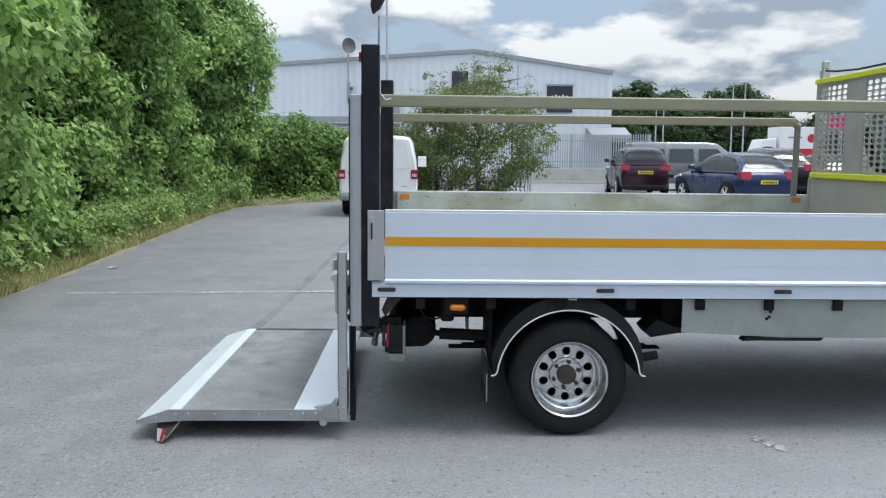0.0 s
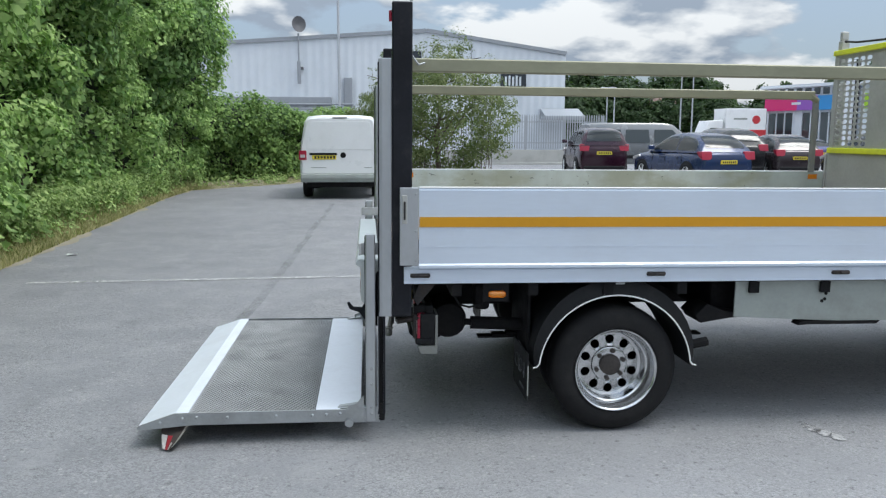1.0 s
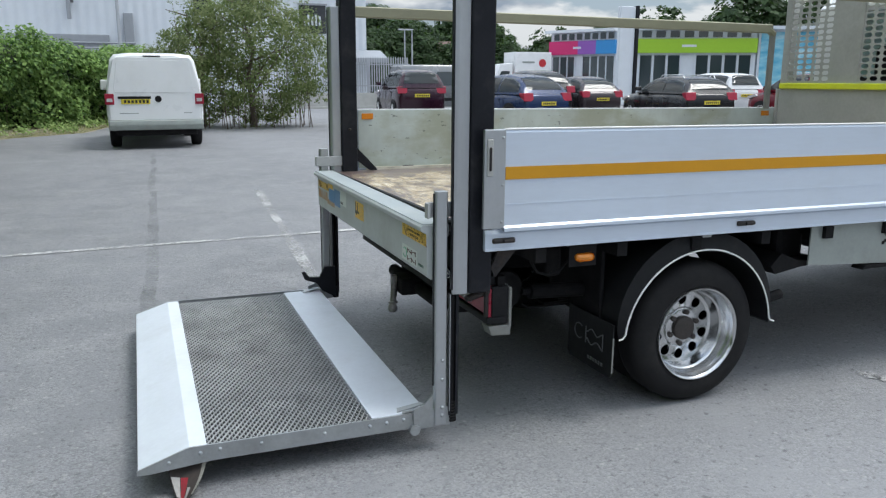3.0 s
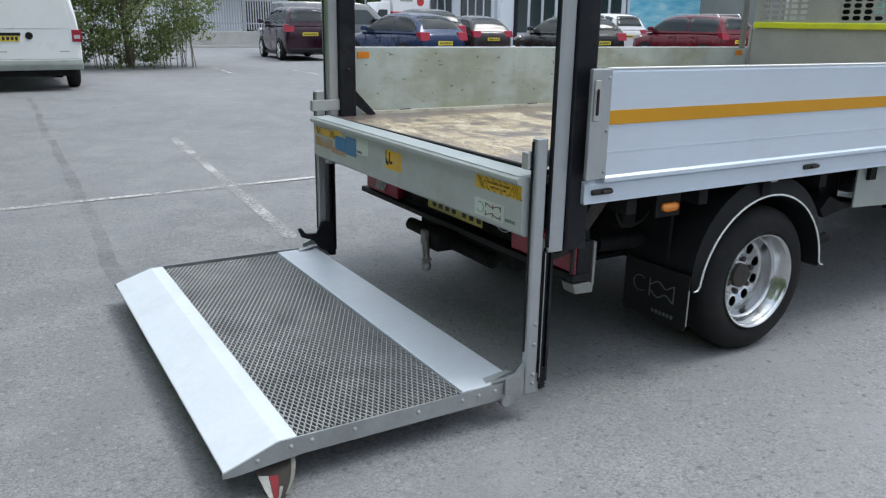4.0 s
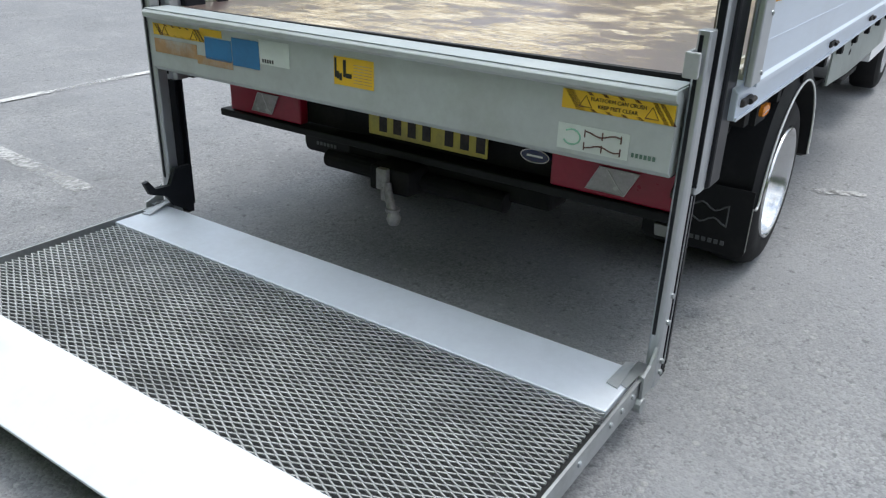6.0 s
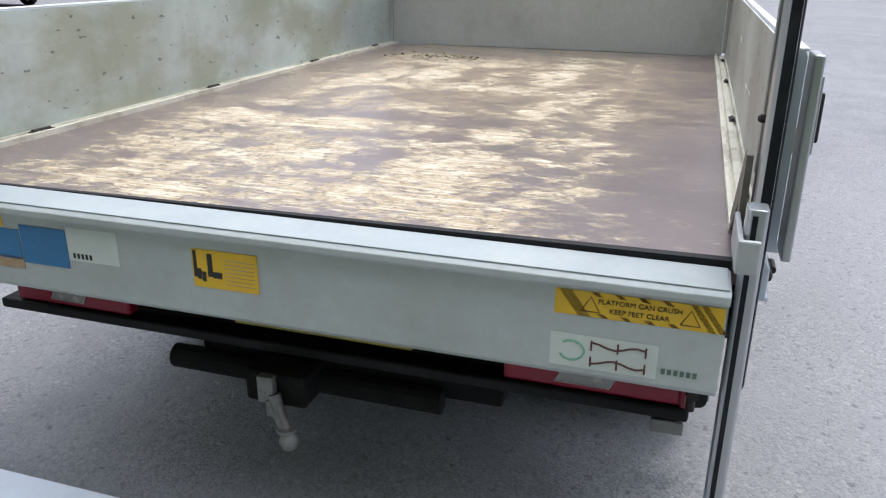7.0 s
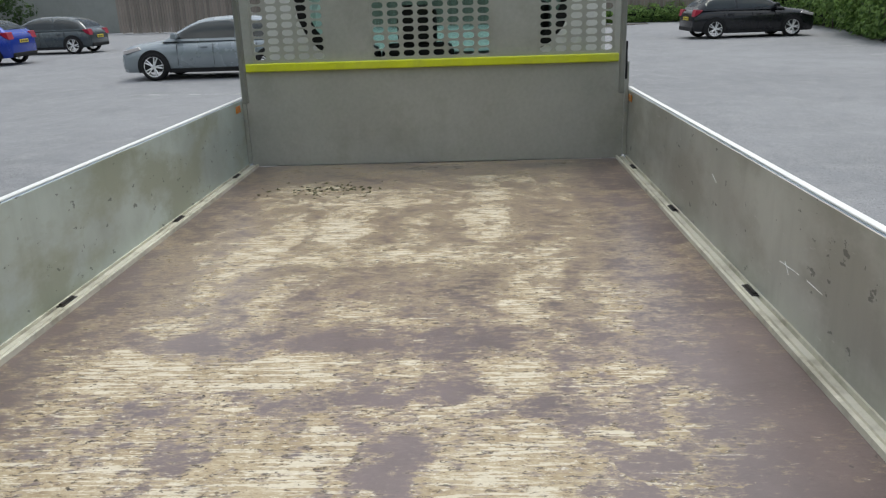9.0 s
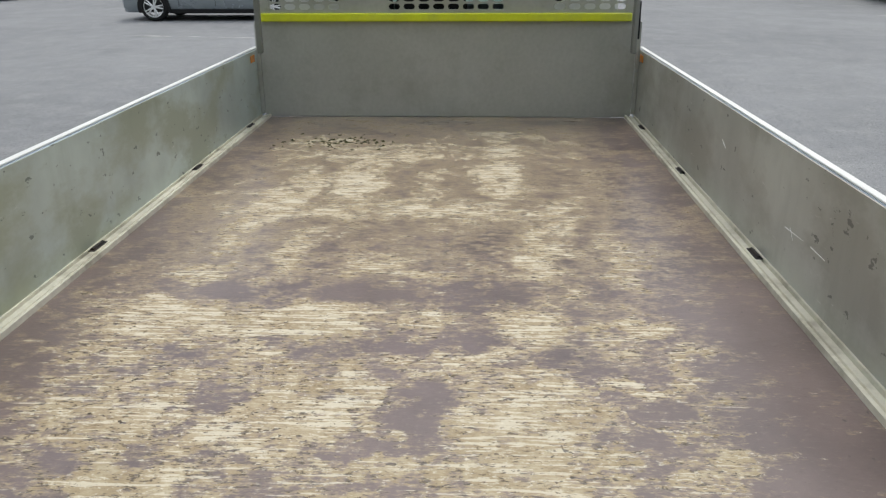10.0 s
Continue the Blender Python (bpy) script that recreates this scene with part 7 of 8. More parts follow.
# ---- buildings and boundary ----
BM = {
    "clad": surf("white_cladding", (0.66, 0.70, 0.75), 0.5, vary=0.04, scale=0.6, grain=8.0, bump=0.0, dirt=(0.52, 0.55, 0.58), dirt_amount=0.3, stretch=(1, 1, 0.25)),
    "roof": surf("grey_roof_trim", (0.30, 0.32, 0.35), 0.5, vary=0.08),
    "dark_win": glass_mat("dark_window", (0.02, 0.024, 0.03)),
    "dish": surf("grey_dish", (0.13, 0.13, 0.14), 0.6, vary=0.1),
    "brick": surf("far_brick", (0.12, 0.075, 0.06), 0.85, vary=0.2, scale=2.0, grain=14.0),
    "tile": surf("far_roof_tile", (0.14, 0.09, 0.075), 0.8, vary=0.2, scale=2.0, grain=10.0),
    "palisade": surf("galvanised_palisade", (0.44, 0.46, 0.49), 0.5, 0.3, vary=0.1, scale=1.0),
    "concrete": surf("pale_concrete", (0.42, 0.42, 0.40), 0.85, vary=0.12, scale=0.7, grain=20.0, dirt=(0.26, 0.26, 0.24), dirt_amount=0.5),
    "greywall": surf("grey_panel_wall", (0.22, 0.235, 0.225), 0.7, vary=0.08, scale=0.5, grain=6.0, bump=0.0, dirt=(0.15, 0.16, 0.15), dirt_amount=0.4, stretch=(1, 1, 0.3)),
    "timber": surf("weathered_fence_board", (0.235, 0.205, 0.18), 0.8, vary=0.25, scale=3.0, grain=30.0, stretch=(1, 1, 0.15), random_vary=0.55),
    "pink": surf("magenta_sign", (0.62, 0.02, 0.16), 0.4, vary=0.04, bump=0.0),
    "violet": surf("violet_sign", (0.28, 0.10, 0.46), 0.4, vary=0.04, bump=0.0),
    "sky_sign": surf("blue_sign", (0.04, 0.27, 0.62), 0.4, vary=0.04, bump=0.0),
    "lime": surf("lime_green_sign", (0.35, 0.58, 0.03), 0.4, vary=0.05, bump=0.0),
    "mural": None,
    "glass_front": glass_mat("shop_glass", (0.03, 0.045, 0.05), 0.08),
}
m_, nt_, b_ = tree_of("pale_blue_window_mural")
c_ = ramp(nt_, noise_node(nt_, 0.5, 5.0, 0.55, (1, 1, 3)), [(0.35, (0.10, 0.42, 0.62)), (0.55, (0.30, 0.62, 0.74)), (0.7, (0.62, 0.76, 0.80))])
nt_.links.new(c_, b_.inputs["Base Color"])
b_.inputs["Roughness"].default_value = 0.35
BM["mural"] = m_

# white warehouse: ribbed gable wall, window, low dark canopy
WY = 48.0
wh = thing("warehouse", "white clad warehouse with shallow gable roof", "warehouse", (0, WY, 0))


def gable_z(x):
    return 7.75 - (3.2 - x) * 0.072 if x < 3.2 else 7.75 - (x - 3.2) * 0.145


co, qs = [], []
xs = np.arange(-26.0, 11.75, 0.12)
for i, x in enumerate(xs):
    d = 0.03 if i % 4 in (0, 1) else 0.0
    co += [(x, -d, 0.0), (x, -d, gable_z(x))]
    if i:
        qs.append((2 * i - 2, 2 * i, 2 * i + 1, 2 * i - 1))
wl_ = new("front_wall", quad_mesh("front_wall", co, qs, BM["clad"]))
wl_.parent = wh
ORIGIN[wl_.name] = ORIGIN[wh.name]
bm = bmesh.new()
for (xa, xb) in ((-26.0, 3.2), (3.2, 11.75)):
    za, zb = gable_z(xa), gable_z(xb)
    add_quad_slab(bm, [(xa, WY - 0.12, za - 0.05), (xb, WY - 0.12, zb - 0.05), (xb, WY + 40, zb - 0.05), (xa, WY + 40, za - 0.05)], 0.22)
part("roof", bm, BM["roof"], wh, "grey roof edge")
for w_ in ((11.62, 11.75, WY, WY + 40, 0, 6.4), (-26.0, -25.9, WY, WY + 40, 0, 5.6), (-26, 11.7, WY + 39.9, WY + 40, 0, 5.6)):
    part("side_wall", box(*w_), BM["clad"], wh)
win = part("window", box(7.72, 9.3, WY - 0.10, WY - 0.02, 4.15, 5.75, 0.02), BM["dark_win"], wh, "dark framed window with pale slats")
for i in range(5):
    part("pale_slat", box(7.98 + i * 0.22, 8.10 + i * 0.22, WY - 0.13, WY - 0.10, 4.6, 5.15 + 0.06 * (i % 2)), BM["clad"], win)
part("window_frame", box(7.65, 9.37, WY - 0.14, WY - 0.10, 5.74, 5.84), BM["roof"], win)
part("upper_window", box(1.9, 2.9, WY - 0.10, WY - 0.02, 5.0, 6.6, 0.02), BM["dark_win"], wh)
part("wall_joint", box(5.9, 5.94, WY - 0.06, WY - 0.03, 5.6, 7.0), BM["roof"], wh)
part("base_band", box(-25.5, -2.5, WY - 0.30, WY - 0.04, 3.35, 3.85, 0.03), BM["roof"], wh, "dark band above the lower wall")
for z_ in (3.15, 3.42):
    part("pipe_rail", rod((-25.0, WY - 0.4, z_), (-1.2, WY - 0.4, z_), 0.05, seg=6), BM["roof"], wh)
part("wall_unit", box(-1.75, -1.25, WY - 0.35, WY - 0.04, 3.2, 5.0, 0.03), BM["roof"], wh, "tall grey unit on the wall")
part("wall_lamp", box(-4.35, -4.1, WY - 0.3, WY - 0.04, 5.45, 5.6, 0.02), BM["dish"], wh)
part("canopy", prism([(WY - 1.6, 2.75), (WY - 0.05, 3.25), (WY - 0.05, 2.6), (WY - 1.6, 2.5)], "x", 10.2, 12.6), BM["roof"], wh, "small dark canopy")
part("door", box(7.4, 8.6, WY - 0.08, WY - 0.03, 0.8, 3.1), BM["clad"], wh)
bm = bmesh.new()
add_rod(bm, (-4.35, WY - 0.35, 5.2), (-4.35, WY - 0.35, 7.5), 0.05, seg=8)
add_box(bm, -4.42, -4.28, WY - 0.35, WY, 5.3, 5.4)
add_box(bm, -4.45, -4.25, WY - 0.42, WY - 0.28, 4.6, 5.9, 0.02)
dish = part("dish_mast", bm, BM["roof"], wh, "mast for a satellite dish")
bm = lathe([(0.001, 0.12), (0.2, 0.10), (0.36, 0.04), (0.46, -0.03), (0.46, -0.04), (0.35, 0.02), (0.001, 0.10)], (0, 0, 0), "y", 24)
for v in bm.verts:
    v.co = Matrix.Rotation(radians(35), 3, "Z") @ v.co + Vector((-4.30, WY - 0.5, 8.0))
part("satellite_dish", bm, BM["dish"], dish, "grey round satellite dish", 40)

# tall thin pole in front of the warehouse
bm = rod((-2.0, 47.3, 0), (-2.0, 47.3, 11.5), 0.09, 0.07, 10)
single("tall_pole", bm, BM["palisade"], "tall slim grey pole before the warehouse", "pole")

# palisade fence on a low pale wall
single("retaining_wall", box(4.0, 13.5, 45.0, 45.3, 0, 0.78, 0.02), BM["concrete"], "low pale concrete wall under the fence", "wall", "structure")
single("kerb", box(3.5, 26.0, 42.7, 42.85, 0, 0.12, 0.01), BM["concrete"], "pale concrete kerb", "kerb", "structure")
fence = thing("palisade_fence", "grey steel palisade fence on a low wall", "fence", (8.5, 45.15, 0.78))
pale = part("pale", prism([(4.1, 0.85), (4.165, 0.85), (4.165, 2.72), (4.132, 2.82), (4.1, 2.72)], "y", 45.1, 45.12), BM["palisade"], fence)
for i in range(1, 66):
    twin(pale, "pale", (i * 0.142, 0, 0))
for z in (1.15, 2.35):
    part("rail", box(4.0, 13.5, 45.12, 45.17, z, z + 0.06), BM["palisade"], fence)
for i in range(5):
    part("post", box(4.1 + i * 2.3, 4.2 + i * 2.3, 45.13, 45.23, 0.78, 2.75), BM["palisade"], fence)


def strip_building():
    """A row of shops: each stretch is a wall with sign band, glazing bars and roof edge along p-q."""
    sb = thing("shop_row", "white shop row with coloured sign bands", "shop building", (44, 58, 0))

    def along(p, q, s0, s1, z0, z1, out0, out1, bm):
        p, q = Vector((*p, 0)), Vector((*q, 0))
        d = (q - p).normalized()
        n = Vector((d.y, -d.x, 0))
        if n.dot(Vector((-1, -1, 0))) < 0:
            n = -n
        L = (q - p).length
        a, b = p + d * L * s0, p + d * L * s1
        c = [a + n * out0, b + n * out0, b + n * out1, a + n * out1]
        lo = [bm.verts.new(v + Vector((0, 0, z0))) for v in c]
        hi = [bm.verts.new(v + Vector((0, 0, z1))) for v in c]
        bm.faces.new(lo)
        bm.faces.new(hi[::-1])
        for i in range(4):
            bm.faces.new((lo[i], lo[(i + 1) % 4], hi[(i + 1) % 4], hi[i]))
        return bm

    def seg(p, q, signs, mural=False):
        part("wall", along(p, q, 0, 1, 0, 5.7, -8, 0, bmesh.new()), BM["clad"], sb, "white wall")
        part("roof_edge", along(p, q, -0.02, 1.02, 5.7, 5.95, -8.3, 0.9, bmesh.new()), BM["clad"], sb, "white roof edge")
        if mural:
            part("mural", along(p, q, 0.02, 1.0, 0.8, 5.5, 0.02, 0.06, bmesh.new()), BM["mural"], sb, "pale blue picture panel")
            return
        for s0, s1, mt, lab in signs:
            part("sign", along(p, q, s0, s1, 3.8, 4.98, 0.1, 0.35, bmesh.new()), BM[mt], sb, lab)
        n = 8
        for i in range(n):
            s0 = 0.03 + i * 0.94 / n
            if i % 6 != 3:
                part("shop_window", along(p, q, s0 + 0.012, s0 + 0.94 / n - 0.012, 0.5, 3.6, 0.01, 0.05, bmesh.new()), BM["glass_front"], sb)
            part("upper_window", along(p, q, s0 + 0.02, s0 + 0.94 / n - 0.02, 5.1, 5.65, 0.01, 0.05, bmesh.new()), BM["glass_front"], sb)
            part("mullion", along(p, q, s0 - 0.006, s0 + 0.006, 0.3, 3.75, 0.0, 0.1, bmesh.new()), BM["clad"], sb)
        part("print_bars", along(p, q, 0.38, 0.50, 4.28, 4.48, 0.35, 0.37, bmesh.new()), BM["clad"], sb)

    seg((35.2, 67.6), (38.2, 61.2), ((0.0, 0.45, "pink", "magenta sign band"), (0.45, 0.72, "violet", "violet sign band"), (0.72, 1.0, "sky_sign", "blue sign band")))
    seg((39.0, 59.6), (48.0, 55.1), ((0.0, 1.0, "lime", "lime green sign band"),))
    seg((48.1, 55.0), (57.0, 50.8), (), True)


strip_building()
bm = box(26.42, 27.5, 43.2, 43.5, 0, 5.9, 0.03)
tt = thing("totem_sign", "tall white totem sign with dark edge", "sign", (27.0, 43.3, 0))
part("panel", bm, BM["clad"], tt, "white panel")
part("edge", box(27.51, 27.72, 43.1, 43.6, 0, 5.95, 0.02), M["black_steel"], tt, "dark edge")

# brick houses among the trees
for hx, hy in ((39.4, 100.0),):
    hs = thing("house", "small brick house with white windows", "house", (hx, hy, 0))
    part("wall", box(hx - 1.8, hx + 1.8, hy, hy + 7, 0, 4.9), BM["brick"], hs, "brick wall")
    part("roof", prism([(hy - 0.3, 4.8), (hy + 3.5, 6.7), (hy + 7.3, 4.8)], "x", hx - 2.0, hx + 2.0), BM["tile"], hs, "tiled roof")
    for wx in (-1.45, 0.35):
        part("window", box(hx + wx, hx + wx + 1.1, hy - 0.06, hy, 3.2, 4.4, 0.02), BM["clad"], hs)


def lamp_post(x, y, h):
    t_ = thing("lamp_post", "slim grey street lamp post", "street lamp", (x, y, 0), group="street lamps")
    part("pole", rod((x, y, 0), (x, y, h), 0.07, 0.04, 8), BM["palisade"], t_)
    part("lantern", box(x - 0.5, x + 0.1, y - 0.1, y + 0.1, h, h + 0.1, 0.03), BM["palisade"], t_)


for x, y, h in ((17.5, 57.9, 5.1), (18.0, 57.7, 5.1), (22.45, 56.0, 6.7), (23.2, 55.7, 6.7)):
    lamp_post(x, y, h)

# timber fence and grey wall beyond the front of the truck
tf = thing("timber_fence", "weathered vertical board timber fence", "fence")
part("backing_rail", box(0.05, 0.12, -6.0, 32.6, 0.4, 2.9), BM["greywall"], tf)
board = part("board", box(0.0, 0.03, -5.8, -5.63, 0.03, 3.1, 0.004), BM["timber"], tf)
for i in range(1, 193):
    twin(board, "board", (random.uniform(-0.012, 0.012), i * 0.2, random.uniform(-0.02, 0.05)))
tf.matrix_basis = pose(43.6, -3.3, 0, 0, 0, -14.2)
single("wall_far", box(54.0, 54.3, 29.0, 70.0, 0, 5.5, 0.02), BM["greywall"], "grey panelled yard wall", "wall", "structure")

for i, (x, y, a) in enumerate(((40.6, -2.2, 74), (40.9, -2.9, 80), (41.2, -1.5, 70))):
    pk = single("plank", box(-1.1, 1.1, -0.09, 0.09, 0, 0.05, 0.005), BM["timber"], "loose weathered plank by the fence foot", "plank")
    pk.matrix_basis = pose(x, y, 0, 0, 0, a)


# ---- planting ----
LEAF = {
    "hedge": leaf_mat("hedge_leaf", (0.10, 0.20, 0.065), (0.60, 0.80, 0.30), 0.5),
    "weed": leaf_mat("verge_weed", (0.10, 0.18, 0.05), (0.56, 0.70, 0.28), 0.45),
    "low_hedge": leaf_mat("low_hedge_leaf", (0.030, 0.074, 0.022), (0.30, 0.45, 0.13)),
    "birch": leaf_mat("birch_leaf", (0.07, 0.09, 0.035), (0.26, 0.29, 0.13)),
    "far": leaf_mat("far_leaf", (0.016, 0.034, 0.014), (0.050, 0.085, 0.032), 0.2),
    "tree": leaf_mat("tree_leaf", (0.026, 0.07, 0.028), (0.34, 0.52, 0.19), 0.42),
    "grass": leaf_mat("dry_grass", (0.17, 0.18, 0.06), (0.66, 0.58, 0.33), 0.35),
}
BARK = surf("bark", (0.11, 0.085, 0.065), 0.85, vary=0.3, scale=6.0, grain=40.0, bump=0.3)
# near-black colour put in for the shade inside the hedges
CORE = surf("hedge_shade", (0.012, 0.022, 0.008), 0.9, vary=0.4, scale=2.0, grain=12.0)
SOIL = surf("verge_soil", (0.29, 0.26, 0.20), 0.9, vary=0.3, scale=2.0, grain=25.0, bump=0.3, dirt=(0.17, 0.18, 0.08), dirt_amount=0.5)
rng = np.random.default_rng(7)


def leaf_points(pos, nrm, size):
    """Folded leaf blades at pos facing nrm: four points and two triangles' worth of quad each."""
    n = len(pos)
    nrm = nrm / np.linalg.norm(nrm, axis=1, keepdims=True)
    ref = rng.normal(size=(n, 3))
    u = np.cross(nrm, ref)
    u /= np.linalg.norm(u, axis=1, keepdims=True)
    v = np.cross(nrm, u)
    s = (size * rng.uniform(0.6, 1.35, n))[:, None]
    droop = nrm * s * 0.18
    co = np.stack([pos - u * s * 0.5, pos + v * s * 0.33 - droop, pos + u * s * 0.55, pos - v * s * 0.33 - droop], 1).reshape(-1, 3)
    q = np.arange(n * 4).reshape(-1, 4)
    return co, q


def clumped(centres, outward, radius, per, size, flat=0.75):
    """Leaves on the outer half of many small clumps."""
    n = len(centres)
    c = np.repeat(centres, per, 0)
    o = np.repeat(outward, per, 0)
    r = np.repeat(radius, per)
    d = rng.normal(size=(n * per, 3))
    d /= np.linalg.norm(d, axis=1, keepdims=True)
    flip = (d * o).sum(1) < -0.25
    d[flip] *= -1
    p = c + d * (r * rng.uniform(0.55, 1.05, n * per))[:, None] * np.array([1, 1, flat])
    nn = d + o * 0.4 + np.array([0, 0, 0.55]) + rng.normal(size=d.shape) * 0.45
    return leaf_points(p, nn, np.full(n * per, size))


def path_points(pts, step):
    out = []
    for a, b in zip(pts, pts[1:]):
        a, b = np.array(a, float), np.array(b, float)
        k = max(1, int(np.linalg.norm(b - a) / step))
        for i in range(k):
            out.append((a + (b - a) * i / k, (b - a) / np.linalg.norm(b - a)))
    return out


def hedge_run(name, label, pts, height, mat_, clumps_per_m, per, size, side=1.0, lump=0.45, wild=0.6):
    """A tall unclipped hedge along pts; its face is on the right-hand side of the way (side 1)."""
    h = thing(name, label, "hedge", (pts[0][0], pts[0][1], 0))
    at = np.array(h.location)
    run = path_points(pts, 0.5)
    centres, outs, rads = [], [], []
    for p, d in run:
        out = np.array([d[1], -d[0]]) * side
        for _ in range(int(clumps_per_m * 0.5)):
            s = rng.uniform(-0.25, 0.25)
            top = height(p[1] + d[1] * s, p[0] + d[0] * s)
            z = top * rng.uniform(0.0, 1.0) ** 0.85
            nz = noise.noise((p[0] * 0.7 + d[0] * s, p[1] * 0.45, z * 0.55)) * wild + noise.noise((p[0] * 1.9, p[1] * 1.5, z * 1.6)) * wild * 0.5
            prof = -0.30 + 0.55 * math.sin(min(1.0, z / top * 1.25) * math.pi * 0.62) - max(0.0, z / top - 0.8) * 2.6
            off = prof + nz * min(1.0, 0.25 + 0.45 * z) - rng.uniform(0, 0.25)
            x, y = p + d * s + out * off
            o = np.array([out[0], out[1], 0.25 + max(0.0, z / top - 0.75) * 3])
            centres.append((x, y, z))
            outs.append(o / np.linalg.norm(o))
            rads.append(lump * rng.uniform(0.6, 1.25))
        for _ in range(int(clumps_per_m * 0.14)):
            s = rng.uniform(-0.25, 0.25)
            back = rng.uniform(0.3, 2.3)
            top = height(p[1] + d[1] * s, p[0] + d[0] * s)
            x, y = p + d * s - out * back
            centres.append((x, y, top * rng.uniform(0.93, 1.0) if back < 2.0 else top * rng.uniform(0.2, 1.0)))
            outs.append(np.array([0.0, 0.0, 1.0]))
            rads.append(lump * rng.uniform(0.9, 1.4))
    co, q = clumped(np.array(centres), np.array(outs), np.array(rads), per, size)
    co[:, 2] = np.maximum(co[:, 2], 0.02)
    f = new("foliage", quad_mesh("foliage", co - at, q, mat_))
    f.parent = h
    tagged(f, kind="stuff")
    # solid inner mass, near-black in place of the shade between the leaves
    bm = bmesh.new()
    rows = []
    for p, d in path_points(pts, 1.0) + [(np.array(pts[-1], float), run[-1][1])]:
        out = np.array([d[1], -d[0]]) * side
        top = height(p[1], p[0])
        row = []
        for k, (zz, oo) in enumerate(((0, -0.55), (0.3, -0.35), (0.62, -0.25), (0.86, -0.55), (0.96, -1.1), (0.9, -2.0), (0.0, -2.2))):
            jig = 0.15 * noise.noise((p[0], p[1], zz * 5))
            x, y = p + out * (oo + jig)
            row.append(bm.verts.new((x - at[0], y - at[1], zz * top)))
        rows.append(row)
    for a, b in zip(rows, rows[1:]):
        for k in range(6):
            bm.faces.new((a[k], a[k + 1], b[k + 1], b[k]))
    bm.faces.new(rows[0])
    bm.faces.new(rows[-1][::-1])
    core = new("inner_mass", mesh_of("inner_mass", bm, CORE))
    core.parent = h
    # stems at the foot
    bm = bmesh.new()
    for p, d in run[::2]:
        out = np.array([d[1], -d[0]]) * side
        x, y = p + out * rng.uniform(-0.5, 0.0)
        add_rod(bm, (x - at[0], y - at[1], 0), (x - at[0] + rng.uniform(-0.3, 0.3), y - at[1] + rng.uniform(-0.3, 0.3), rng.uniform(0.8, 1.8)), 0.03, 0.012, 5)
    st = new("stems", mesh_of("stems", bm, BARK))
    st.parent = h
    tagged(st, kind="stuff")
    return h


edge = [(-4.3, 2.0), (-5.2, 8.0), (-6.0, 14.0), (-6.1, 20.0), (-5.2, 25.2)]
hedge_run("tall_hedge", "tall overgrown green hedge with bramble leaves", edge, lambda y, x: 7.6 + 0.9 * noise.noise((y * 0.3, 1.0, 0)), LEAF["hedge"], 64, 72, 0.125, lump=0.50, wild=1.6)
low = [(-6.3, 24.6), (-5.0, 26.0), (-3.6, 28.2), (-2.4, 30.0), (0.6, 31.2)]
hedge_run("low_hedge", "lower dark green hedge behind the van", low, lambda y, x: 2.45 + 0.7 * noise.noise((y * 0.6, x * 0.6, 0)), LEAF["low_hedge"], 44, 44, 0.13, wild=1.2)


def tree(name, label, base, h, spread, leaf, n_clumps, per, size, trunk_r=0.12, crown_lo=0.25, seed=1, radius=0.5, sink=0.0, limbs_n=9):
    r = np.random.default_rng(seed)
    t_ = thing(name, label, "tree", base)
    bm = bmesh.new()
    bx, by, bz = base
    top = Vector((bx + r.uniform(-0.2, 0.2), by + r.uniform(-0.2, 0.2), h * 0.9))
    pts = [Vector((bx, by, -0.02)).lerp(top, k / 5) + Vector((r.uniform(-0.06, 0.06) * k, r.uniform(-0.06, 0.06) * k, 0)) for k in range(6)]
    for k in range(5):
        add_rod(bm, pts[k], pts[k + 1], trunk_r * (1 - k * 0.17), trunk_r * (1 - (k + 1) * 0.17), 8)
    ends = []
    for k in range(limbs_n):
        s = pts[1].lerp(pts[5], (k + 0.5) / limbs_n)
        a = k * 2.4 + r.uniform(-0.4, 0.4)
        zz = h * (crown_lo + (1 - crown_lo) * r.uniform(0.1, 0.95))
        e = Vector((bx + spread * 0.62 * math.cos(a), by + spread * 0.62 * math.sin(a), max(s.z + 0.2, zz * 0.95)))
        add_rod(bm, s, e, trunk_r * 0.4, trunk_r * 0.12, 6)
        ends.append(e)
    part("trunk", bm, BARK, t_, "", 40)
    u = r.normal(size=(n_clumps, 3))
    u /= np.linalg.norm(u, axis=1, keepdims=True)
    rad = r.uniform(0.35, 1.0, n_clumps) ** 0.5
    c = u * rad[:, None]
    z = crown_lo * h + (c[:, 2] * 0.5 + 0.5) * h * (1 - crown_lo)
    sh = 0.55 + 0.45 * np.sin(np.clip((z / h - crown_lo) / (1 - crown_lo), 0, 1) * math.pi * 0.92 + 0.25)
    lob = np.array([1 + 0.35 * noise.noise((float(v[0]) * 1.7 + seed, float(v[1]) * 1.7, float(v[2]) * 1.7)) for v in u])
    x, y = bx + c[:, 0] * spread * sh * lob, by + c[:, 1] * spread * sh * lob
    centres = np.stack([x, y, z * np.clip(lob, 0.85, 1.12)], 1)
    co, q = clumped(centres, u, radius * r.uniform(0.6, 1.3, n_clumps), per, size)
    co[:, 2] = np.maximum(co[:, 2], 0.03)
    f = new("crown", quad_mesh("crown", co - np.array(base), q, leaf))
    f.parent = t_
    return t_


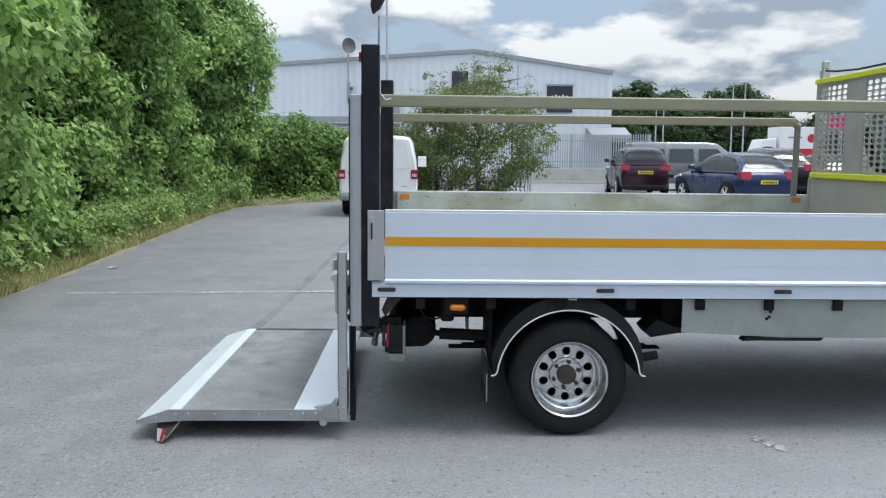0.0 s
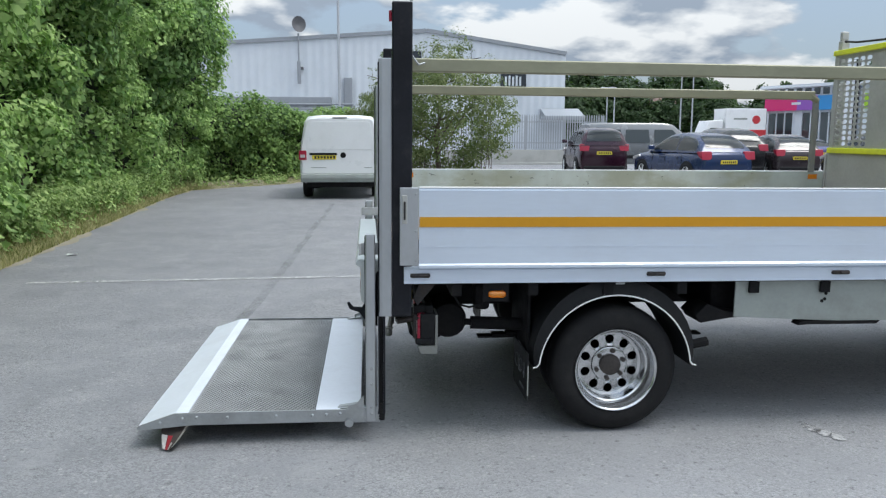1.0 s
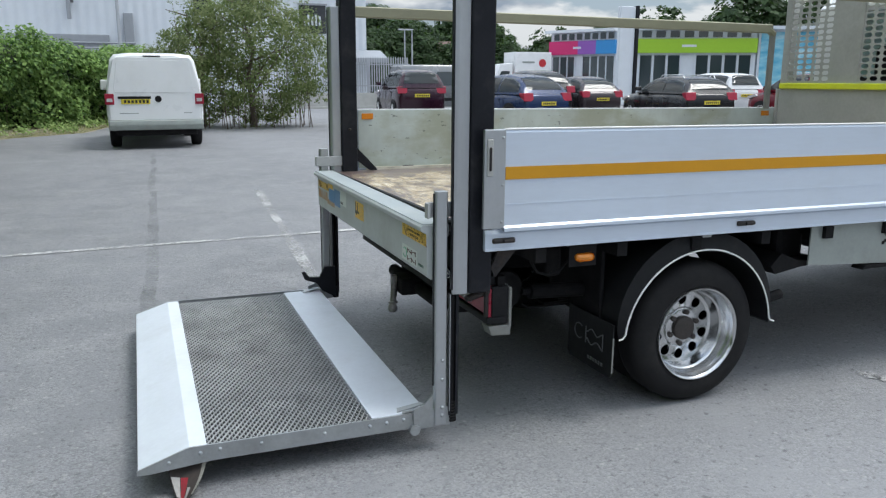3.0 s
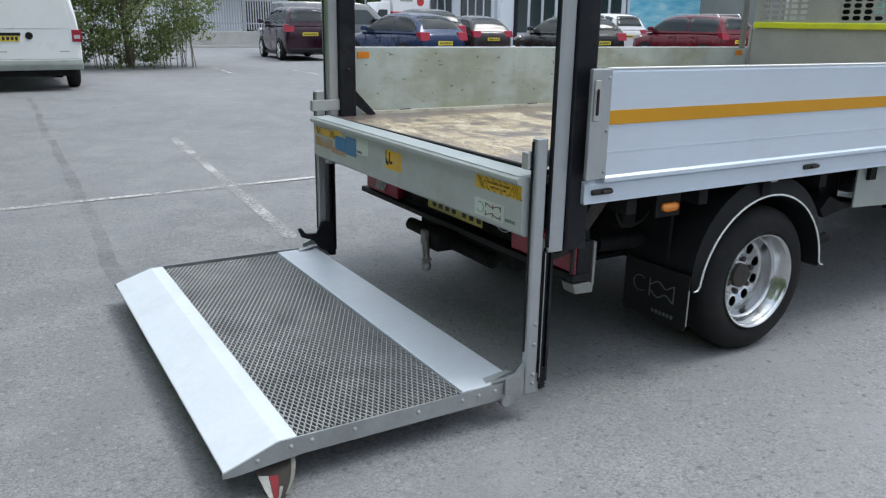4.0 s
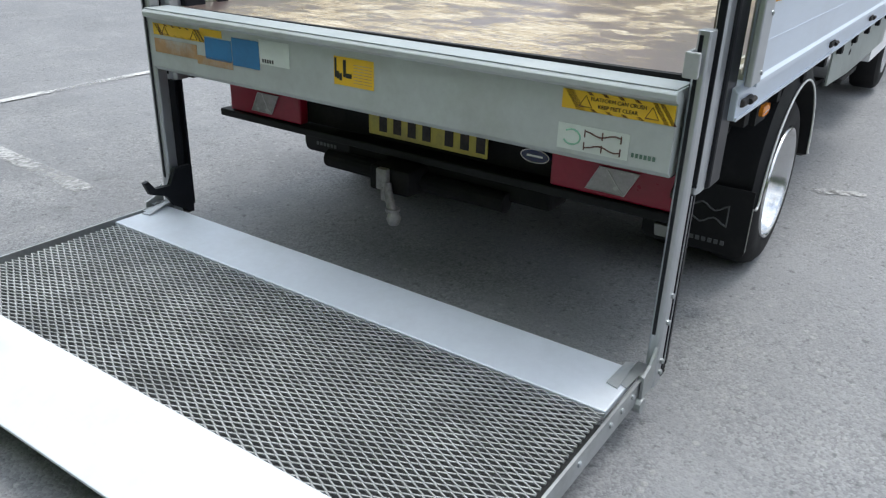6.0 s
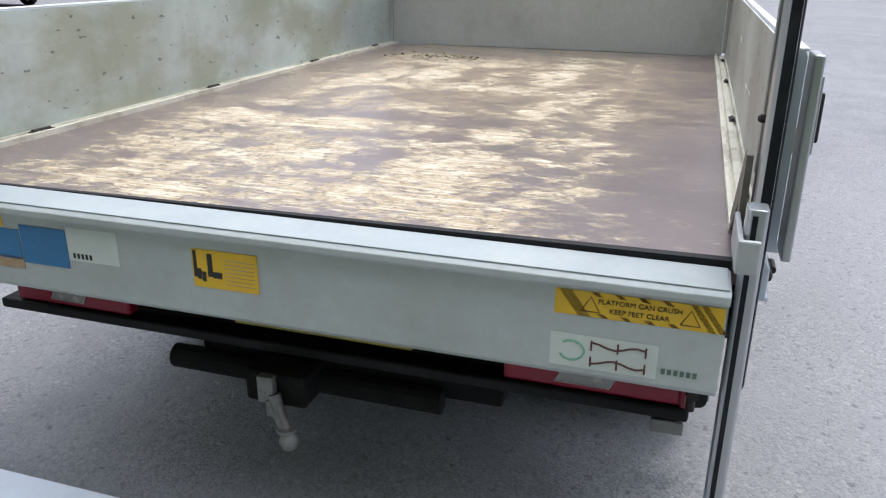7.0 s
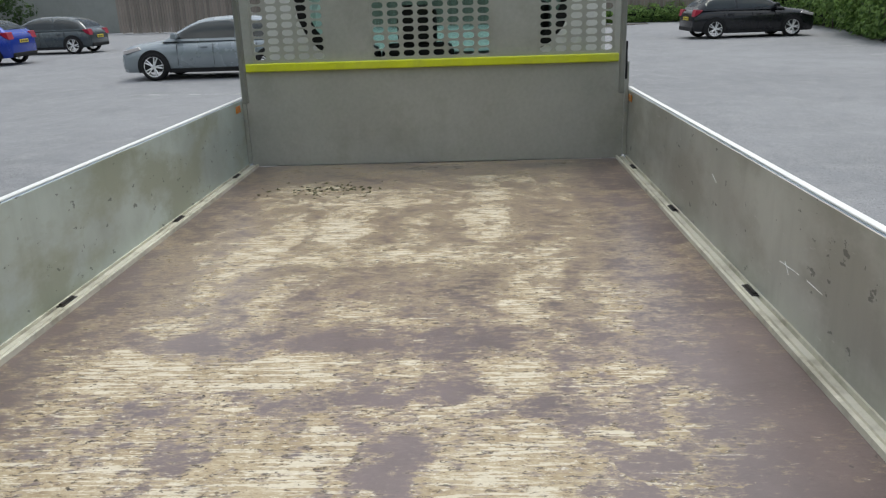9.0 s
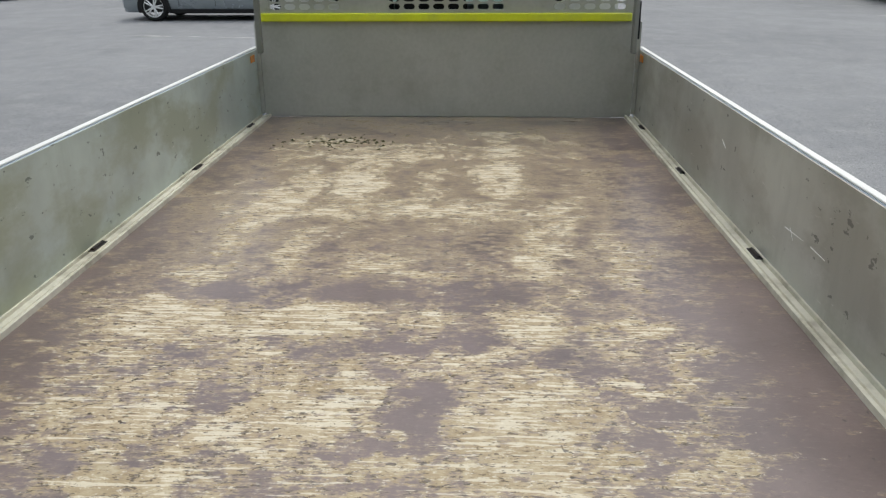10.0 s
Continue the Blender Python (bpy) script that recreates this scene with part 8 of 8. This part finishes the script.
# big tree rising out of the hedge, birch bush beside the van
tree("hedgerow_tree", "dark green broadleaf tree rising from the hedge", (-7.2, 21.6, 0), 9.5, 2.7, LEAF["tree"], 460, 80, 0.15, 0.22, 0.12, 3, 0.6)
tree("hedgerow_tree", "dark green broadleaf tree rising from the hedge", (-7.5, 14.5, 0), 10.5, 3.2, LEAF["tree"], 420, 80, 0.15, 0.24, 0.12, 5, 0.65)
tree("birch_bush", "loose grey-green birch bush with thin shoots", (2.1, 27.3, 0), 4.5, 2.5, LEAF["birch"], 290, 74, 0.085, 0.09, 0.0, 11, 0.45, limbs_n=14)
tree("birch_bush", "loose grey-green birch bush with thin shoots", (0.6, 28.0, 0), 4.0, 1.6, LEAF["birch"], 150, 66, 0.085, 0.07, 0.0, 12, 0.4, limbs_n=10)
# thin upright shoots of the birch
bs = thing("birch_shoots", "thin pale birch shoots with sparse leaves", "shrub", (2.1, 27.0, 0))
bm = bmesh.new()
cs = []
for i in range(34):
    x, y = 2.0 + rng.uniform(-2.0, 2.1), 27.0 + rng.uniform(-0.8, 0.8)
    ht = rng.uniform(3.4, 5.1) * (1 - abs(x - 2.0) * 0.13)
    tip = Vector((x + rng.uniform(-0.4, 0.4), y, ht))
    part("shoot", rod((x, y, 0), tip, 0.012, 0.004, 5), BARK, bs)
    for k in range(9):
        p = Vector((x, y, 0)).lerp(tip, 0.45 + 0.55 * k / 8)
        cs.append(tuple(p))
cs = np.array(cs)
co, q = clumped(cs, np.tile(np.array([0, -0.5, 0.8]), (len(cs), 1)), np.full(len(cs), 0.2), 16, 0.07)
f = new("leaves", quad_mesh("leaves", co - np.array(bs.location), q, LEAF["birch"]))
f.parent = bs

# far tree line: three shapes, copied
src = [tree("far_tree", "dark green tree in the far tree line", (60 + 9 * i, 112, 0), 8.6 + 0.7 * i, 4.4, LEAF["far"], 300, 24, 0.55, 0.25, 0.05, 20 + i, 1.2) for i in range(3)]
for i, s in enumerate(src):
    s["group"] = "far tree line"
k = 0
for row, (x0, x1, y, sc) in enumerate(((17, 80, 92, 0.80), (12, 100, 122, 1.02))):
    x = x0
    while x < x1:
        if not (row == 0 and (34.2 < x < 38 or x > 42)) and not (row == 1 and x > 55):
            s = src[k % 3]
            m = pose(x, y + random.uniform(-3, 3), 0, 0, 0, random.uniform(0, 360)) @ Matrix.Scale(sc * random.uniform(0.85, 1.15), 4)
            t_ = copy_thing(s, m)
            t_.scale = [sc * random.uniform(0.85, 1.12)] * 3
        k += 1
        x += random.uniform(2.0, 3.2)
# trees behind the shops, beyond the fences and round the yard
for x, y, sc in ((50, 72, 0.95), (57, 66, 1.1), (62, 60, 1.1), (55, 8, 0.8), (56, -3, 0.9), (57, -14, 1.0), (58, 20, 0.8), (46, -18, 0.9), (40, -24, 1.0), (30, -30, 1.0), (18, -34, 1.0), (5, -36, 1.0), (-8, -36, 1.1), (-20, -30, 1.1), (-24, -18, 1.1), (-22, -6, 1.1), (-18, 4, 1.0), (60, 34, 0.9), (62, 44, 0.9)):
    t_ = copy_thing(src[k % 3], pose(x, y, 0, 0, 0, random.uniform(0, 360)))
    t_.scale = [sc] * 3
    k += 1

# hedge and grass beyond the black hatchback, bush by the grey wall
hedge_run("yard_hedge", "rough green hedge beside the parked hatchback", [(38.0, -8.6), (34.7, -9.6), (29.8, -9.0), (26.5, -7.9), (22.8, -7.3), (20.5, -9.5)], lambda y, x: 2.6 + 0.5 * noise.noise((y * 0.6, x * 0.6, 0)), LEAF["low_hedge"], 30, 34, 0.14, side=1.0, wild=0.4)
tree("wall_bush", "dark green bush against the grey wall", (50.5, 37.0, 0), 3.8, 2.6, LEAF["far"], 120, 30, 0.22, 0.08, 0.0, 31, 0.6)

hedge_run("fence_weeds", "low rough weeds at the foot of the timber fence", [(43.9, 0.0), (42.2, -7.0)], lambda y, x: 0.8 + 0.3 * noise.noise((y * 0.9, x, 0)), LEAF["low_hedge"], 30, 30, 0.10, side=1.0, wild=0.3, lump=0.25)

# verge: soil strip, dry grass and weeds along the hedge foot
bm = bmesh.new()
rows = []
vp = path_points([(-3.9, 2.0), (-4.75, 8.0), (-5.2, 14.5), (-5.6, 20.0), (-5.6, 23.0), (-4.7, 24.3), (-3.1, 26.0), (-2.6, 28.6), (0.6, 29.9)], 0.3)
for p, d in vp:
    out = np.array([d[1], -d[0]])
    j = 0.22 * noise.noise((p[0] * 1.5, p[1] * 1.5, 0)) + 0.10 * noise.noise((p[0] * 6, p[1] * 6, 3))
    a, b, c = p + out * (0.25 + j), p - out * 0.5, p - out * 2.4
    rows.append([bm.verts.new((*a, 0.005)), bm.verts.new((*b, 0.06)), bm.verts.new((*c, 0.10))])
for a, b in zip(rows, rows[1:]):
    bm.faces.new((a[0], b[0], b[1], a[1]))
    bm.faces.new((a[1], b[1], b[2], a[2]))
single("verge", bm, SOIL, "dry earth verge at the foot of the hedge", "verge", "structure")
n = 52000
idx = rng.integers(0, len(vp), n)
P = np.array([vp[i][0] for i in idx])
D = np.array([vp[i][1] for i in idx])
O = np.stack([D[:, 1], -D[:, 0]], 1)
off = -np.abs(rng.normal(0.15, 0.45, n)) + 0.22
xy = P + D * rng.uniform(-0.3, 0.3, n)[:, None] + O * off[:, None]
hh = rng.uniform(0.08, 0.50, n) * np.clip(0.35 - off, 0.3, 1.3) * np.where(P[:, 1] > 23.6, 0.3, 1.0)
lean = rng.normal(size=(n, 2)) * 0.35
w = rng.uniform(0.004, 0.011, n)
ang = rng.uniform(0, 6.28, n)
dx, dy = np.cos(ang) * w, np.sin(ang) * w
z0 = np.full(n, 0.01)
b0 = np.stack([xy[:, 0] - dx, xy[:, 1] - dy, z0], 1)
b1 = np.stack([xy[:, 0] + dx, xy[:, 1] + dy, z0], 1)
t0 = np.stack([xy[:, 0] + lean[:, 0] * hh + dx * 0.2, xy[:, 1] + lean[:, 1] * hh + dy * 0.2, hh], 1)
t1 = np.stack([xy[:, 0] + lean[:, 0] * hh - dx * 0.2, xy[:, 1] + lean[:, 1] * hh - dy * 0.2, hh], 1)
co = np.stack([b0, b1, t0, t1], 1).reshape(-1, 3)
gob = new("verge_grass", quad_mesh("verge_grass", co, np.arange(n * 4).reshape(-1, 4), LEAF["grass"]))
tagged(gob, "dry yellow-green grass and weeds along the verge", "grass", kind="stuff")
# low weeds spilling over the verge
sel = rng.integers(0, len(vp), 1900)
cs, us = [], []
for i in sel:
    p, d = vp[i]
    if p[1] > 23.3 and rng.uniform() < 0.88:
        continue        # bare littered earth behind the van
    out = np.array([d[1], -d[0]])
    x, y = p + d * rng.uniform(-0.3, 0.3) - out * abs(rng.normal(0.50, 0.34))
    cs.append((x, y, rng.uniform(0.04, 0.65 if p[1] < 23.3 else 0.2)))
    us.append((out[0], out[1], 0.5))
co, q = clumped(np.array(cs), np.array(us), rng.uniform(0.12, 0.3, len(cs)), 26, 0.07)
co[:, 2] = np.maximum(co[:, 2], 0.02)
tagged(new("verge_weeds", quad_mesh("verge_weeds", co, q, LEAF["weed"])), "low green weeds at the foot of the hedge", "weeds", kind="stuff")
# small post and litter on the verge
single("marker_post", rod((-5.05, 9.7, 0), (-5.05, 9.7, 0.42), 0.025, 0.022, 8), BARK, "short wooden marker post in the verge", "post")
for x, y, a in ((-4.1, 25.2, 20), (-3.5, 25.9, 70), (-4.5, 24.9, 130), (-3.8, 25.3, 60), (-4.3, 10.6, 40)):
    bm = bmesh.new()
    add_quad_slab(bm, [(x, y, 0.012), (x + 0.12, y + 0.02, 0.03), (x + 0.11, y + 0.10, 0.012), (x - 0.01, y + 0.08, 0.02)], 0.004)
    single("litter", bm, M["st_white"], "scrap of pale litter on the ground", "litter")

# dry leaf scraps lying on the load bed before the headboard
n = 90
px, py = rng.uniform(2.42, 2.76, n), rng.uniform(5.30, 5.92, n)
py[:45] = rng.normal(5.55, 0.12, 45)
px[:45] = rng.normal(2.58, 0.06, 45)
zz = 0.925 - (px + 0.36) * math.sin(radians(0.43)) + 0.004
pos = np.stack([px, py, zz], 1)
nn = np.tile(np.array([0.0, 0.0, 1.0]), (n, 1)) + rng.normal(size=(n, 3)) * 0.25
co, q = leaf_points(pos, nn, np.full(n, 0.022))
scrap = leaf_mat("dry_leaf_scrap", (0.03, 0.035, 0.015), (0.09, 0.08, 0.035), 0.1)
tagged(new("leaf_litter", quad_mesh("leaf_litter", co, q, scrap)), "dark dry leaf scraps lying on the worn load bed", "leaves", kind="stuff")
